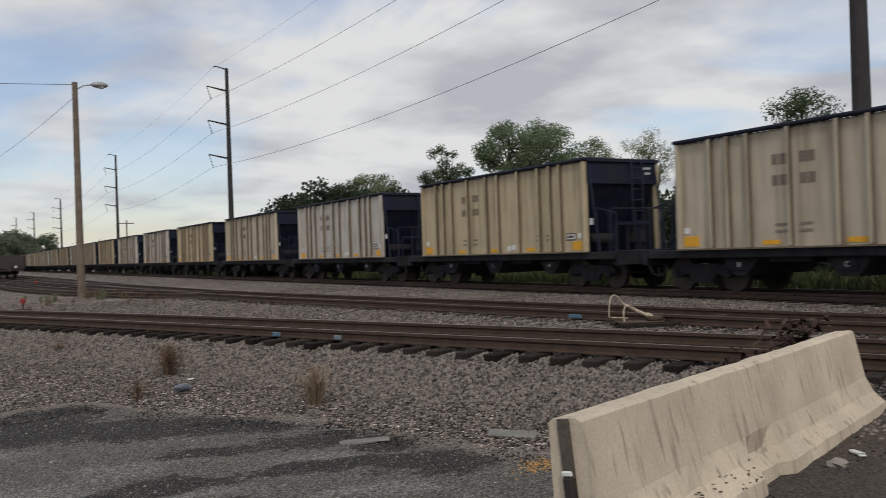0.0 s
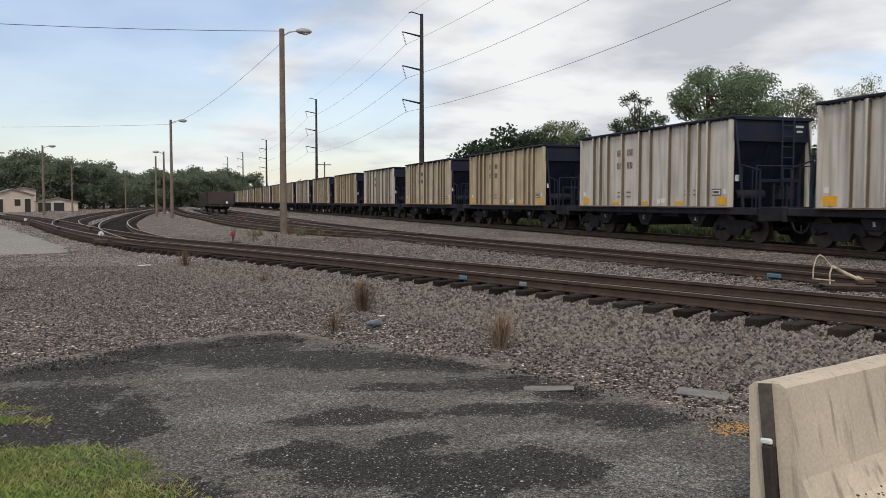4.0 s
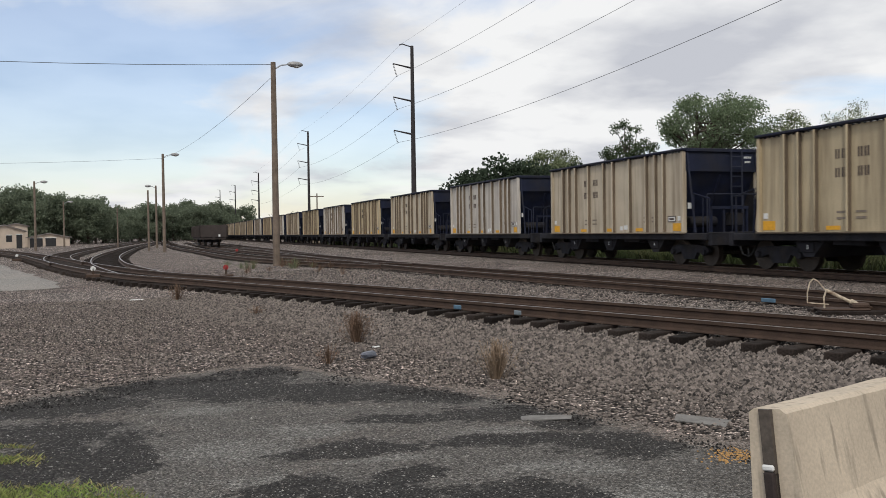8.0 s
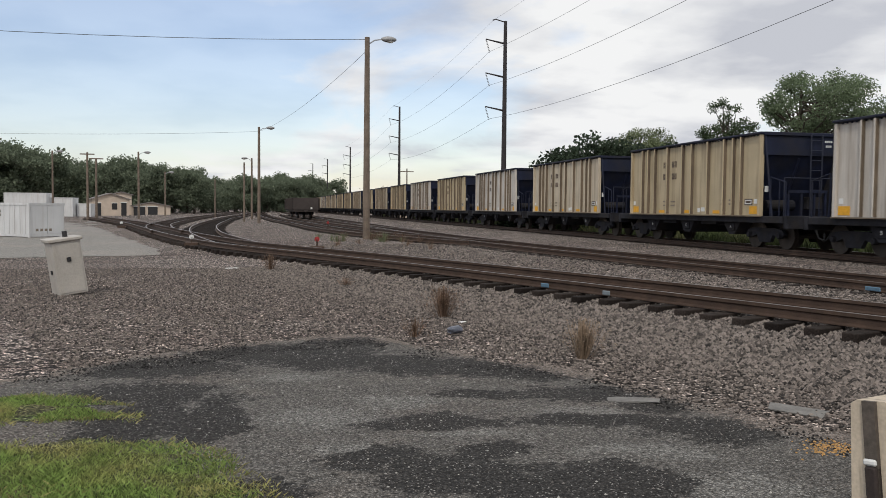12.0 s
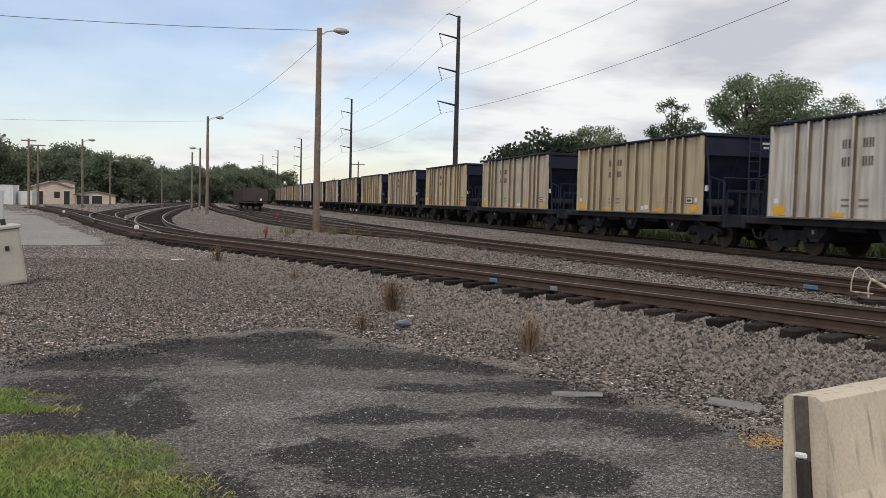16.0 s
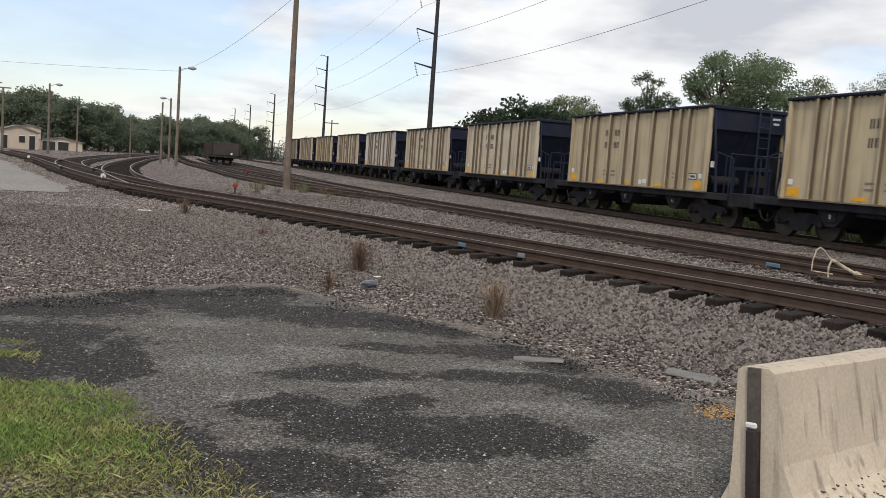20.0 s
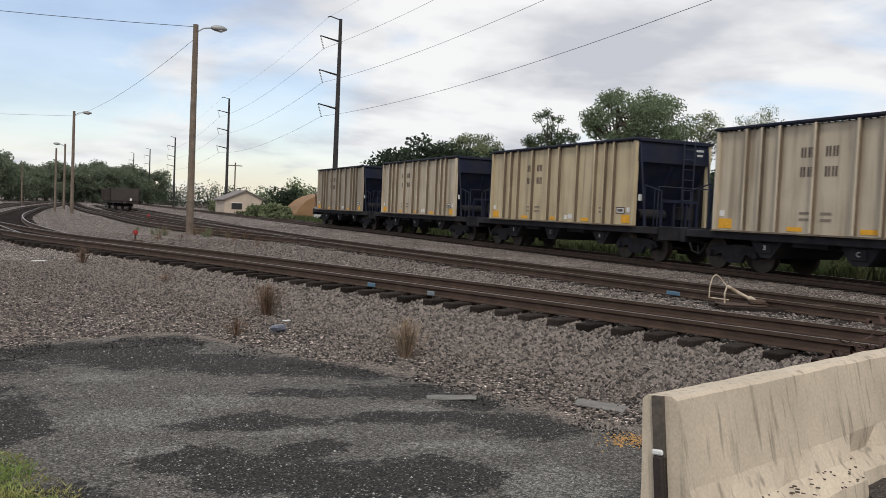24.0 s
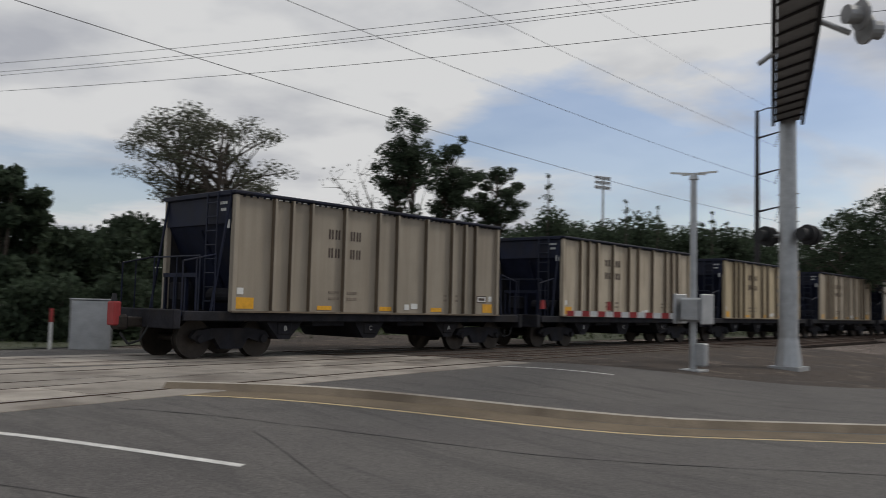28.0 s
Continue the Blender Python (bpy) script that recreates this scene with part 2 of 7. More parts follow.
M = dict(
    gravel=granular("gravel", (0.445, 0.366, 0.322), ((21.0, 0.95), (55.0, 0.8)), 0.66, bump=1.0, stains=(((0.235, 0.17, 0.143), 0.22, 0.46, 0.62, 0.6, (1, 1, 1)), ((0.165, 0.145, 0.134), 0.9, 0.52, 0.66, 0.5, (1, 1, 1)), ((0.52, 0.45, 0.40), 0.55, 0.47, 0.62, 0.7, (0.5, 1.6, 1)), ((0.10, 0.088, 0.079), "bed", 0.75, 1.3, 0.9, ((1.5, 0.5), (9.0, 0.3))))),
    stone=mat("ballast_stone", (0.135, 0.114, 0.10), 0.95, vary=0.2, scale=14, fine=70, bump=0.3, island=0.88),
    asphalt=granular("old_asphalt", (0.185, 0.173, 0.158), ((46.0, 0.42), (115.0, 0.5)), 0.33, bump=0.8, specks=((0.40, 0.385, 0.36), 0.03),
                     stains=(((0.225, 0.195, 0.17), 0.6, 0.50, 0.62, 0.6, (1, 1, 1)), ((0.28, 0.27, 0.25), "pale", 1.1, 1.4, 0.85, ((2.6, 0.7), (11.0, 0.7))),
                             ((0.045, 0.042, 0.040), "coal", 1.38, 1.52, 0.9, ((3.2, 0.9), (12.0, 0.9), (50.0, 0.5))), ((0.30, 0.25, 0.215), "rim", 1.1, 1.3, 0.95, ((2.5, 0.7), (14.0, 0.8))))),
    road=granular("road_asphalt", (0.140, 0.131, 0.124), ((110.0, 0.3), (45.0, 0.12)), 0.12, rough=0.85, bump=0.3, stains=(((0.11, 0.102, 0.10), 0.3, 0.5, 0.66, 0.6, (1, 1, 1)), ((0.08, 0.075, 0.074), 0.8, 0.56, 0.7, 0.5, (1, 1, 1)), ((0.085, 0.08, 0.078), 1.2, 0.52, 0.62, 0.5, (0.35, 2.2, 1)))),
    soil=granular("dark_shoulder_soil", (0.105, 0.084, 0.07), ((55.0, 0.4), (120.0, 0.4)), 0.22, bump=0.6, stains=(((0.09, 0.077, 0.07), 0.5, 0.46, 0.58, 0.8, (1, 1, 1)), ((0.26, 0.21, 0.175), 1.3, 0.55, 0.66, 0.6, (1, 1, 1)))),
    crumb=mat("grit", (0.115, 0.104, 0.096), 0.95, vary=0.15, scale=20, fine=90, bump=0.2, island=0.85),
    fleck=mat("pale_stone_chip", (0.36, 0.345, 0.32), 0.9, vary=0.15, scale=20, fine=90, bump=0.2, island=0.35),
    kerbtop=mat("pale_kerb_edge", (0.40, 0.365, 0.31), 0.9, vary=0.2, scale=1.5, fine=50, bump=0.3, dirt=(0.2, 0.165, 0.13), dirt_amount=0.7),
    crack=mat("tarred_crack", (0.022, 0.021, 0.021), 0.9, vary=0.2, scale=6, fine=50, bump=0.1),
    coal=granular("coal_dust", (0.05, 0.047, 0.045), ((40.0, 0.4), (110.0, 0.6)), 0.5, bump=0.7),
    paint_white=mat("road_paint", (0.62, 0.61, 0.58), 0.8, vary=0.15, scale=6, fine=70, bump=0.1),
    paint_yellow=mat("yellow_road_paint", (0.52, 0.40, 0.22), 0.8, vary=0.2, scale=6, fine=70, bump=0.1),
    panel=mat("concrete_panel", (0.29, 0.26, 0.225), 0.9, vary=0.18, scale=1.5, fine=50, bump=0.3, dirt=(0.15, 0.125, 0.105), dirt_amount=0.8, rnd=0.28),
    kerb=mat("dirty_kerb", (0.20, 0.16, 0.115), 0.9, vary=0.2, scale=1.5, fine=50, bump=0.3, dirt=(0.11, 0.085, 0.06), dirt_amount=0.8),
    rail=mat("rusty_rail", (0.072, 0.045, 0.032), 0.75, 0.3, vary=0.25, scale=4, fine=50, bump=0.2),
    railtop=mat("worn_railhead", (0.30, 0.26, 0.23), 0.38, 0.85, vary=0.15, scale=3, fine=40, bump=0.05),
    tie=mat("creosoted_timber", (0.027, 0.021, 0.018), 0.95, vary=0.4, scale=5, fine=45, bump=0.5, rnd=0.45, spec=0.15),
    barrier=mat("weathered_concrete", (0.56, 0.472, 0.365), 0.9, vary=0.14, scale=2.0, fine=55, bump=0.10, dirt=(0.18, 0.15, 0.118), streak=0.6, sfreq=6.0, band=(0.555, 0.68)),
    car_side=mat("tan_car_paint", (0.52, 0.445, 0.335), 0.62, vary=0.09, scale=1.2, fine=30, bump=0.05, dirt=(0.17, 0.12, 0.075), streak=0.6, sfreq=1.5, band=(0.46, 0.70), rnd=0.08),
    car_pale=mat("pale_car_paint", (0.57, 0.53, 0.475), 0.62, vary=0.09, scale=1.2, fine=30, bump=0.05, dirt=(0.24, 0.185, 0.135), streak=0.6, sfreq=1.8, band=(0.44, 0.68), rnd=0.08),
    car_yellow=mat("yellowish_car_paint", (0.50, 0.41, 0.265), 0.62, vary=0.09, scale=1.2, fine=30, bump=0.05, dirt=(0.17, 0.12, 0.07), streak=0.6, sfreq=1.4, band=(0.46, 0.70), rnd=0.08),
    car_dusty=mat("dusty_car_paint", (0.33, 0.287, 0.226), 0.7, vary=0.1, scale=0.9, fine=30, bump=0.05, dirt=(0.22, 0.18, 0.135), streak=0.5, sfreq=1.3, band=(0.42, 0.70), rnd=0.05),
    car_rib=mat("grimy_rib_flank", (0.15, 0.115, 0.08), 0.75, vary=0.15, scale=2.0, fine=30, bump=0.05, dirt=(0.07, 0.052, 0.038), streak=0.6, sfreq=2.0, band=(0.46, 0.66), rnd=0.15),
    car_dark=mat("navy_car_paint", (0.010, 0.0135, 0.032), 0.6, vary=0.3, scale=2, fine=30, bump=0.05, dirt=(0.022, 0.021, 0.026), dirt_amount=0.5, spec=0.25),
    car_frame=mat("dirty_underframe", (0.019, 0.019, 0.024), 0.85, vary=0.35, scale=3, fine=30, bump=0.15, dirt=(0.03, 0.025, 0.021), dirt_amount=0.5, spec=0.25),
    ladder=mat("grimy_ladder_steel", (0.022, 0.026, 0.045), 0.6, 0.3, vary=0.2, scale=4, fine=30, bump=0.05),
    wheel=mat("brown_wheel_steel", (0.045, 0.036, 0.03), 0.6, 0.5, vary=0.3, scale=4, fine=40, bump=0.1),
    wheel_rim=mat("bright_wheel_tread", (0.35, 0.33, 0.31), 0.35, 0.9, vary=0.1, scale=5, fine=40, bump=0.03),
    yellow_post=mat("yellow_plastic_post", (0.60, 0.42, 0.03), 0.6, vary=0.1, scale=5, fine=40, bump=0.0),
    reflector=mat("yellow_reflector", (0.72, 0.36, 0.02), 0.5, vary=0.12, scale=8, fine=60, bump=0.0),
    white=mat("white_sticker", (0.68, 0.68, 0.66), 0.6, vary=0.08, scale=8, fine=60, bump=0.0),
    mark=mat("faded_dark_stencil", (0.085, 0.062, 0.05), 0.7, vary=0.3, scale=14, fine=60, bump=0.0),
    mark_faint=mat("faint_stencil", (0.22, 0.18, 0.14), 0.7, vary=0.2, scale=14, fine=60, bump=0.0),
    lever_paint=mat("flaked_lever_paint", (0.52, 0.44, 0.33), 0.6, vary=0.2, scale=10, fine=60, bump=0.1, dirt=(0.16, 0.09, 0.05), dirt_amount=0.9),
    red=mat("red_paint", (0.34, 0.035, 0.035), 0.6, vary=0.15, scale=6, fine=50, bump=0.05),
    slab=mat("grey_slab", (0.175, 0.167, 0.155), 0.9, vary=0.2, scale=8, fine=60, bump=0.3),
    orange=mat("orange_brown_debris", (0.46, 0.27, 0.10), 0.9, vary=0.3, scale=20, fine=90, bump=0.4),
    blue=mat("blue_paint", (0.085, 0.16, 0.23), 0.6, vary=0.2, scale=12, fine=60, bump=0.1),
    murky=mat("murky_plastic", (0.10, 0.11, 0.14), 0.35, vary=0.3, scale=12, fine=60, bump=0.1),
    blue_pale=mat("pale_blue_paint", (0.17, 0.20, 0.22), 0.7, vary=0.2, scale=12, fine=60, bump=0.1),
    wood=mat("weathered_pole_wood", (0.17, 0.132, 0.102), 0.9, vary=0.25, scale=3, fine=30, bump=0.3, dirt=(0.09, 0.065, 0.05), streak=0.6),
    steel_dark=mat("weathering_steel", (0.040, 0.036, 0.038), 0.8, 0.2, vary=0.2, scale=2, fine=30, bump=0.1),
    galv=mat("galvanised_steel", (0.42, 0.43, 0.44), 0.5, 0.7, vary=0.12, scale=4, fine=40, bump=0.05),
    lamp_grey=mat("grey_lamp_housing", (0.33, 0.33, 0.33), 0.5, 0.3, vary=0.1, scale=6, fine=40, bump=0.05),
    cabinet=mat("beige_steel_cabinet", (0.43, 0.40, 0.36), 0.6, vary=0.1, scale=2, fine=40, bump=0.08, dirt=(0.2, 0.15, 0.11), streak=0.3),
    container=mat("white_container_steel", (0.60, 0.60, 0.60), 0.55, vary=0.07, scale=1, fine=30, bump=0.05, dirt=(0.3, 0.24, 0.2), streak=0.25),
    stucco=mat("tan_building_wall", (0.52, 0.43, 0.35), 0.9, vary=0.1, scale=1, fine=30, bump=0.1),
    roof=mat("grey_roof", (0.20, 0.18, 0.17), 0.85, vary=0.15, scale=1, fine=20, bump=0.1),
    dark=mat("dark_opening", (0.02, 0.02, 0.022), 0.7, vary=0.2, scale=3, fine=30, bump=0.0),
    rust_plate=mat("rusty_plate", (0.03, 0.021, 0.019), 0.85, vary=0.3, scale=8, fine=60, bump=0.2),
    rust=mat("rusty_gondola", (0.045, 0.035, 0.032), 0.85, vary=0.3, scale=1, fine=20, bump=0.2),
    bark=mat("bark", (0.075, 0.06, 0.048), 0.95, vary=0.3, scale=6, fine=30, bump=0.5),
    leaf=mat("green_leaf", (0.185, 0.235, 0.14), 0.75, vary=0.2, scale=0.5, fine=5, bump=0.0, island=0.28, spec=0.2, thin=0.48),
    leaf_mid=mat("deep_green_leaf", (0.095, 0.128, 0.07), 0.75, vary=0.2, scale=0.5, fine=5, bump=0.0, island=0.35, spec=0.2, thin=0.48),
    leaf_pale=mat("pale_green_leaf", (0.195, 0.225, 0.125), 0.75, vary=0.2, scale=0.5, fine=5, bump=0.0, island=0.4, spec=0.2, thin=0.48),
    leaf_dark=mat("dark_green_leaf", (0.052, 0.072, 0.045), 0.8, vary=0.25, scale=0.5, fine=5, bump=0.0, island=0.45, spec=0.2, thin=0.48),
    leaf_grey=mat("grey_green_leaf", (0.11, 0.116, 0.086), 0.8, vary=0.2, scale=0.5, fine=5, bump=0.0, island=0.4, spec=0.2, thin=0.48),
    # far woods: distance haze put into a paler leaf colour
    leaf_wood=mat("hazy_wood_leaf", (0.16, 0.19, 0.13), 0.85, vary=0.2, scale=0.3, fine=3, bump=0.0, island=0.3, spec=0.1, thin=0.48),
    bank=mat("bank_grass_blade", (0.05, 0.068, 0.026), 0.8, vary=0.2, scale=0.8, fine=9, bump=0.0, island=0.35, dirt=(0.10, 0.088, 0.045), dirt_amount=0.5, spec=0.2),
    bank_soil=mat("verge_soil", (0.045, 0.052, 0.026), 0.95, vary=0.3, scale=0.8, fine=20, bump=0.5),
    pale=granular("pale_crushed_stone", (0.285, 0.272, 0.25), ((26.0, 0.3), (60.0, 0.3)), 0.15, bump=0.5, stains=(((0.33, 0.30, 0.27), 0.3, 0.48, 0.6, 0.8, (1, 1, 1)),)),
    grass=mat("grass_blade", (0.215, 0.30, 0.085), 0.8, vary=0.2, scale=1.5, fine=9, bump=0.0, island=0.6, dirt=(0.42, 0.37, 0.16), dirt_amount=0.75, spec=0.2, thin=0.3),
    straw=mat("parched_grass", (0.34, 0.31, 0.13), 0.85, vary=0.2, scale=1.5, fine=9, bump=0.0, island=0.5, spec=0.2, thin=0.3),
    turf=granular("turf_soil", (0.17, 0.165, 0.075), ((30.0, 0.6), (80.0, 0.7)), 0.5, bump=0.8, stains=(((0.12, 0.17, 0.05), 1.6, 0.48, 0.58, 0.8, (1, 1, 1)), ((0.24, 0.21, 0.15), 3.0, 0.56, 0.62, 0.8, (1, 1, 1)))),
    weed_pale=mat("tan_weed", (0.27, 0.20, 0.14), 0.9, vary=0.25, scale=6, fine=40, bump=0.0, island=0.4, spec=0.2),
    weed=mat("dry_weed", (0.175, 0.115, 0.08), 0.9, vary=0.25, scale=6, fine=40, bump=0.0, island=0.4, spec=0.2),
    weed_dark=mat("dead_brush_brown", (0.05, 0.03, 0.025), 0.9, vary=0.3, scale=6, fine=40, bump=0.0, island=0.5, spec=0.2),
    slot=mat("stained_groove", (0.085, 0.07, 0.058), 0.9, vary=0.3, scale=5, fine=40, bump=0.2),
    wire=mat("dark_wire", (0.05, 0.05, 0.055), 0.6, vary=0.05, scale=1, fine=5, bump=0.0),
    glass=mat("dark_car_glass", (0.02, 0.022, 0.025), 0.08, vary=0.05, scale=3, fine=20, bump=0.0),
    tyre=mat("rubber", (0.02, 0.02, 0.02), 0.85, vary=0.1, scale=6, fine=50, bump=0.1),
    paint_black=mat("black_car_lacquer", (0.015, 0.015, 0.017), 0.25, vary=0.05, scale=2, fine=20, bump=0.0),
    paint_silver=mat("silver_car_lacquer", (0.35, 0.36, 0.38), 0.3, 0.6, vary=0.05, scale=2, fine=20, bump=0.0),
    paint_maroon=mat("maroon_car_lacquer", (0.10, 0.02, 0.025), 0.3, vary=0.05, scale=2, fine=20, bump=0.0),
)


# ---- mesh helpers ----
def part(name, bm, material, parent=None, label="", smooth=False):
    """Links a bmesh as one mesh object, under a thing or a part."""
    me = bpy.data.meshes.new(name)
    bm.normal_update()
    bm.to_mesh(me)
    bm.free()
    me.materials.append(material)
    if smooth:
        for p in me.polygons:
            p.use_smooth = True
    ob = new(name, me)
    if parent:
        ob.parent = parent
    if label:
        ob["label"] = label
    return ob


def share(ob, m, parent=None):
    """Another object on the same mesh."""
    o = new(ob.name.split(".")[0], ob.data)
    o.parent = parent or ob.parent
    o.matrix_basis = m
    return o


def raw(name, verts, faces, material, parent=None, label=""):
    me = bpy.data.meshes.new(name)
    me.from_pydata(verts, [], faces)
    me.materials.append(material)
    ob = new(name, me)
    if parent:
        ob.parent = parent
    if label:
        ob["label"] = label
    return ob


def thing(name, label, category, m=None, group="", kind=""):
    ob = new(name)
    ob.empty_display_size = 0.2
    if m is not None:
        ob.matrix_basis = m
    return tagged(ob, label, category, group, kind)


def box(bm, x0, x1, y0, y1, z0, z1, m=None, bevel=0.0):
    r = bmesh.ops.create_cube(bm, size=1, matrix=Matrix.Translation(((x0 + x1) / 2, (y0 + y1) / 2, (z0 + z1) / 2)) @ Matrix.Diagonal((x1 - x0, y1 - y0, z1 - z0, 1)))
    if bevel:
        es = list({e for v in r["verts"] for e in v.link_edges})
        b = bmesh.ops.bevel(bm, geom=es, offset=bevel, segments=1, affect="EDGES")
        vs = list({v for f in b["faces"] for v in f.verts} | {v for v in r["verts"] if v.is_valid})
    else:
        vs = r["verts"]
    if m is not None:
        bmesh.ops.transform(bm, matrix=m, verts=[v for v in vs if v.is_valid])
    return bm


def B(*a, bevel=0.0, m=None):
    return box(bmesh.new(), *a, m=m, bevel=bevel)


def rod(bm, a, b, r0, r1=None, n=8):
    a, b = Vector(a), Vector(b)
    d = b - a
    q = d.to_track_quat("Z", "Y").to_matrix().to_4x4()
    bmesh.ops.create_cone(bm, cap_ends=True, segments=n, radius1=r0, radius2=r0 if r1 is None else r1, depth=d.length,
                          matrix=Matrix.Translation((a + b) / 2) @ q)
    return bm


def poly(bm, pts, r, n=6):
    for a, b in zip(pts, pts[1:]):
        rod(bm, a, b, r, n=n)
    return bm


def prism(bm, outline, y0, y1, axis="y"):
    """A closed outline (pairs) pushed along an axis."""
    def at(p, w):
        return {"y": (p[0], w, p[1]), "x": (w, p[0], p[1]), "z": (p[0], p[1], w)}[axis]
    a = [bm.verts.new(at(p, y0)) for p in outline]
    b = [bm.verts.new(at(p, y1)) for p in outline]
    n = len(outline)
    for i in range(n):
        bm.faces.new((a[i], a[(i + 1) % n], b[(i + 1) % n], b[i]))
    bm.faces.new(a[::-1]), bm.faces.new(b)
    bmesh.ops.recalc_face_normals(bm, faces=bm.faces[:])
    return bm


def lerp_table(table, y):
    """The value at y in a table of (y, value) sorted by y, held at its ends."""
    y0, v0 = table[0]
    if y <= y0:
        return v0
    for y1, v1 in table:
        if y < y1:
            return v0 + (v1 - v0) * (y - y0) / (y1 - y0)
        y0, v0 = y1, v1
    return v0


def smooth_line(pts, step):
    """Catmull-Rom through the points, at even steps."""
    P = [Vector(p) for p in pts]
    P = [P[0] * 2 - P[1]] + P + [P[-1] * 2 - P[-2]]
    dense = []
    for i in range(1, len(P) - 2):
        for k in range(40):
            t = k / 40
            a, b, c, d = P[i - 1:i + 3]
            dense.append(0.5 * ((2 * b) + (c - a) * t + (2 * a - 5 * b + 4 * c - d) * t * t + (3 * b - a - 3 * c + d) * t ** 3))
    dense.append(P[-2])
    cum = np.concatenate([[0], np.cumsum([(b - a).length for a, b in zip(dense, dense[1:])])])
    out = []
    for s in np.arange(0, cum[-1], step):
        i = min(int(np.searchsorted(cum, s, "right")) - 1, len(dense) - 2)
        w = (s - cum[i]) / max(cum[i + 1] - cum[i], 1e-9)
        p = dense[i].lerp(dense[i + 1], w)
        d = (dense[i + 1] - dense[i]).normalized()
        out.append((p, d))
    return out


# ---- the plan: tracks, road and levels ----
RAIL_Z = 0.40
LINE_N = [(16.2, -60), (15.3, -38), (14.3, -20), (12.1, -5), (10.55, 2.7), (8.75, 8), (6.85, 13), (4.15, 20), (2.1, 25), (-0.6, 31.5), (-3.1, 41), (-6.0, 55), (-9.6, 72), (-17, 100)]
LINE_B = [(17.2, -60), (15.9, -38), (15.3, -20), (14.6, -4), (13.4, 5), (12.4, 10), (11.85, 14), (11.0, 20), (10.1, 26), (9.4, 32), (8.75, 45), (8.6, 67), (8.4, 103), (8.3, 160), (8.3, 420)]
LINE_MAIN = [(18.4, -420), (18.4, 700)]
LINE_C = [(9.0, 33), (7.4, 38), (5.8, 45), (4.6, 55), (3.8, 72), (2.6, 93), (1.6, 143), (1.5, 260)]
LINE_F = [(8.75, 45), (8.0, 55), (7.1, 68), (6.3, 82), (5.85, 97), (5.6, 115), (5.5, 160)]
LINE_D = [(-0.6, 31.5), (-1.6, 38), (-2.5, 46), (-3.2, 60), (-3.2, 80), (-2.6, 112), (1.0, 200)]
LINE_E = [(-4.5, 47), (-5.7, 55), (-6.6, 66), (-6.8, 84), (-6.4, 115), (-3.0, 210)]
N_TABLE = sorted((y, x) for x, y in LINE_N)
B_TABLE = sorted((y, x) for x, y in LINE_B)
R_DIR, R_N, R_ORG = Vector((0.845, 0.535)), Vector((0.535, -0.845)), Vector((8.73, 1.83))


def road_rn(x, y):
    d = Vector((x, y)) - R_ORG
    return d.dot(R_DIR), d.dot(R_N)


def road_z(x, y):
    s = (x - lerp_table(N_TABLE, y)) * 0.94
    t = min(max((s + 7.5) / 5.8, 0), 1)
    return 0.02 + 0.36 * t * t * (3 - 2 * t)


def ground_z(x, y):
    s = (x - lerp_table(N_TABLE, y)) * 0.93
    t = min(max((s + 2.3) / 2.0, 0), 1)
    z = 0.20 * t * t * (3 - 2 * t)
    r, n = road_rn(x, y)
    if -45 < r < 3 and -5 < n <= 0.5:
        w = min(1, max(0, 1 + (n + 0.3) / 2.4))
        z = max(z, (road_z(x, y) - 0.03) * w * w * (3 - 2 * w))
    if n < 0.3 and (abs(s) < 1.45 or abs(x - lerp_table(B_TABLE, y)) < 1.5 or abs(x - 18.4) < 1.5):
        z = min(z, 0.20)
    if -60 < r < 160 and 0.4 < n < 20.5:
        z = min(z, road_z(x, y) - 0.06)
    z += 0.018 * noise.noise((x * 0.5, y * 0.5, 0)) * (1 if abs(s + 6) < 5 else 0.4)
    return z


def grid_axis(lo, hi, fine_lo, fine_hi, step, grow=1.16):
    a = list(np.arange(fine_lo, fine_hi + 1e-6, step))
    d = step
    while a[-1] < hi:
        d *= grow
        a.append(min(a[-1] + d, hi))
    d = step
    while a[0] > lo:
        d *= grow
        a.insert(0, max(a[0] - d, lo))
    return a


gx, gy = grid_axis(-2500, 2500, -8, 22, 0.3), grid_axis(-2500, 2500, -12, 30, 0.3)
gv = [(x, y, ground_z(x, y)) for y in gy for x in gx]
nx = len(gx)
gf = [(j * nx + i, j * nx + i + 1, (j + 1) * nx + i + 1, (j + 1) * nx + i) for j in range(len(gy) - 1) for i in range(nx - 1)]
ground = raw("ground", gv, gf, M["gravel"])
# ground under the ballast shoulder darkened: shade of the stone gaps in the colour
bed = ground.data.attributes.new("bed", "FLOAT", "POINT")
bed.data.foreach_set("value", [1.0 - abs((x - lerp_table(N_TABLE, y)) * 0.93 + 1.5) / 3.2 - max(0.0, y - 15) / 9 if 2 < y < 30 else -1.0 for x, y, _ in gv])
tagged(ground, "pinkish grey gravel and ballast ground of a rail yard", "ground", kind="structure")


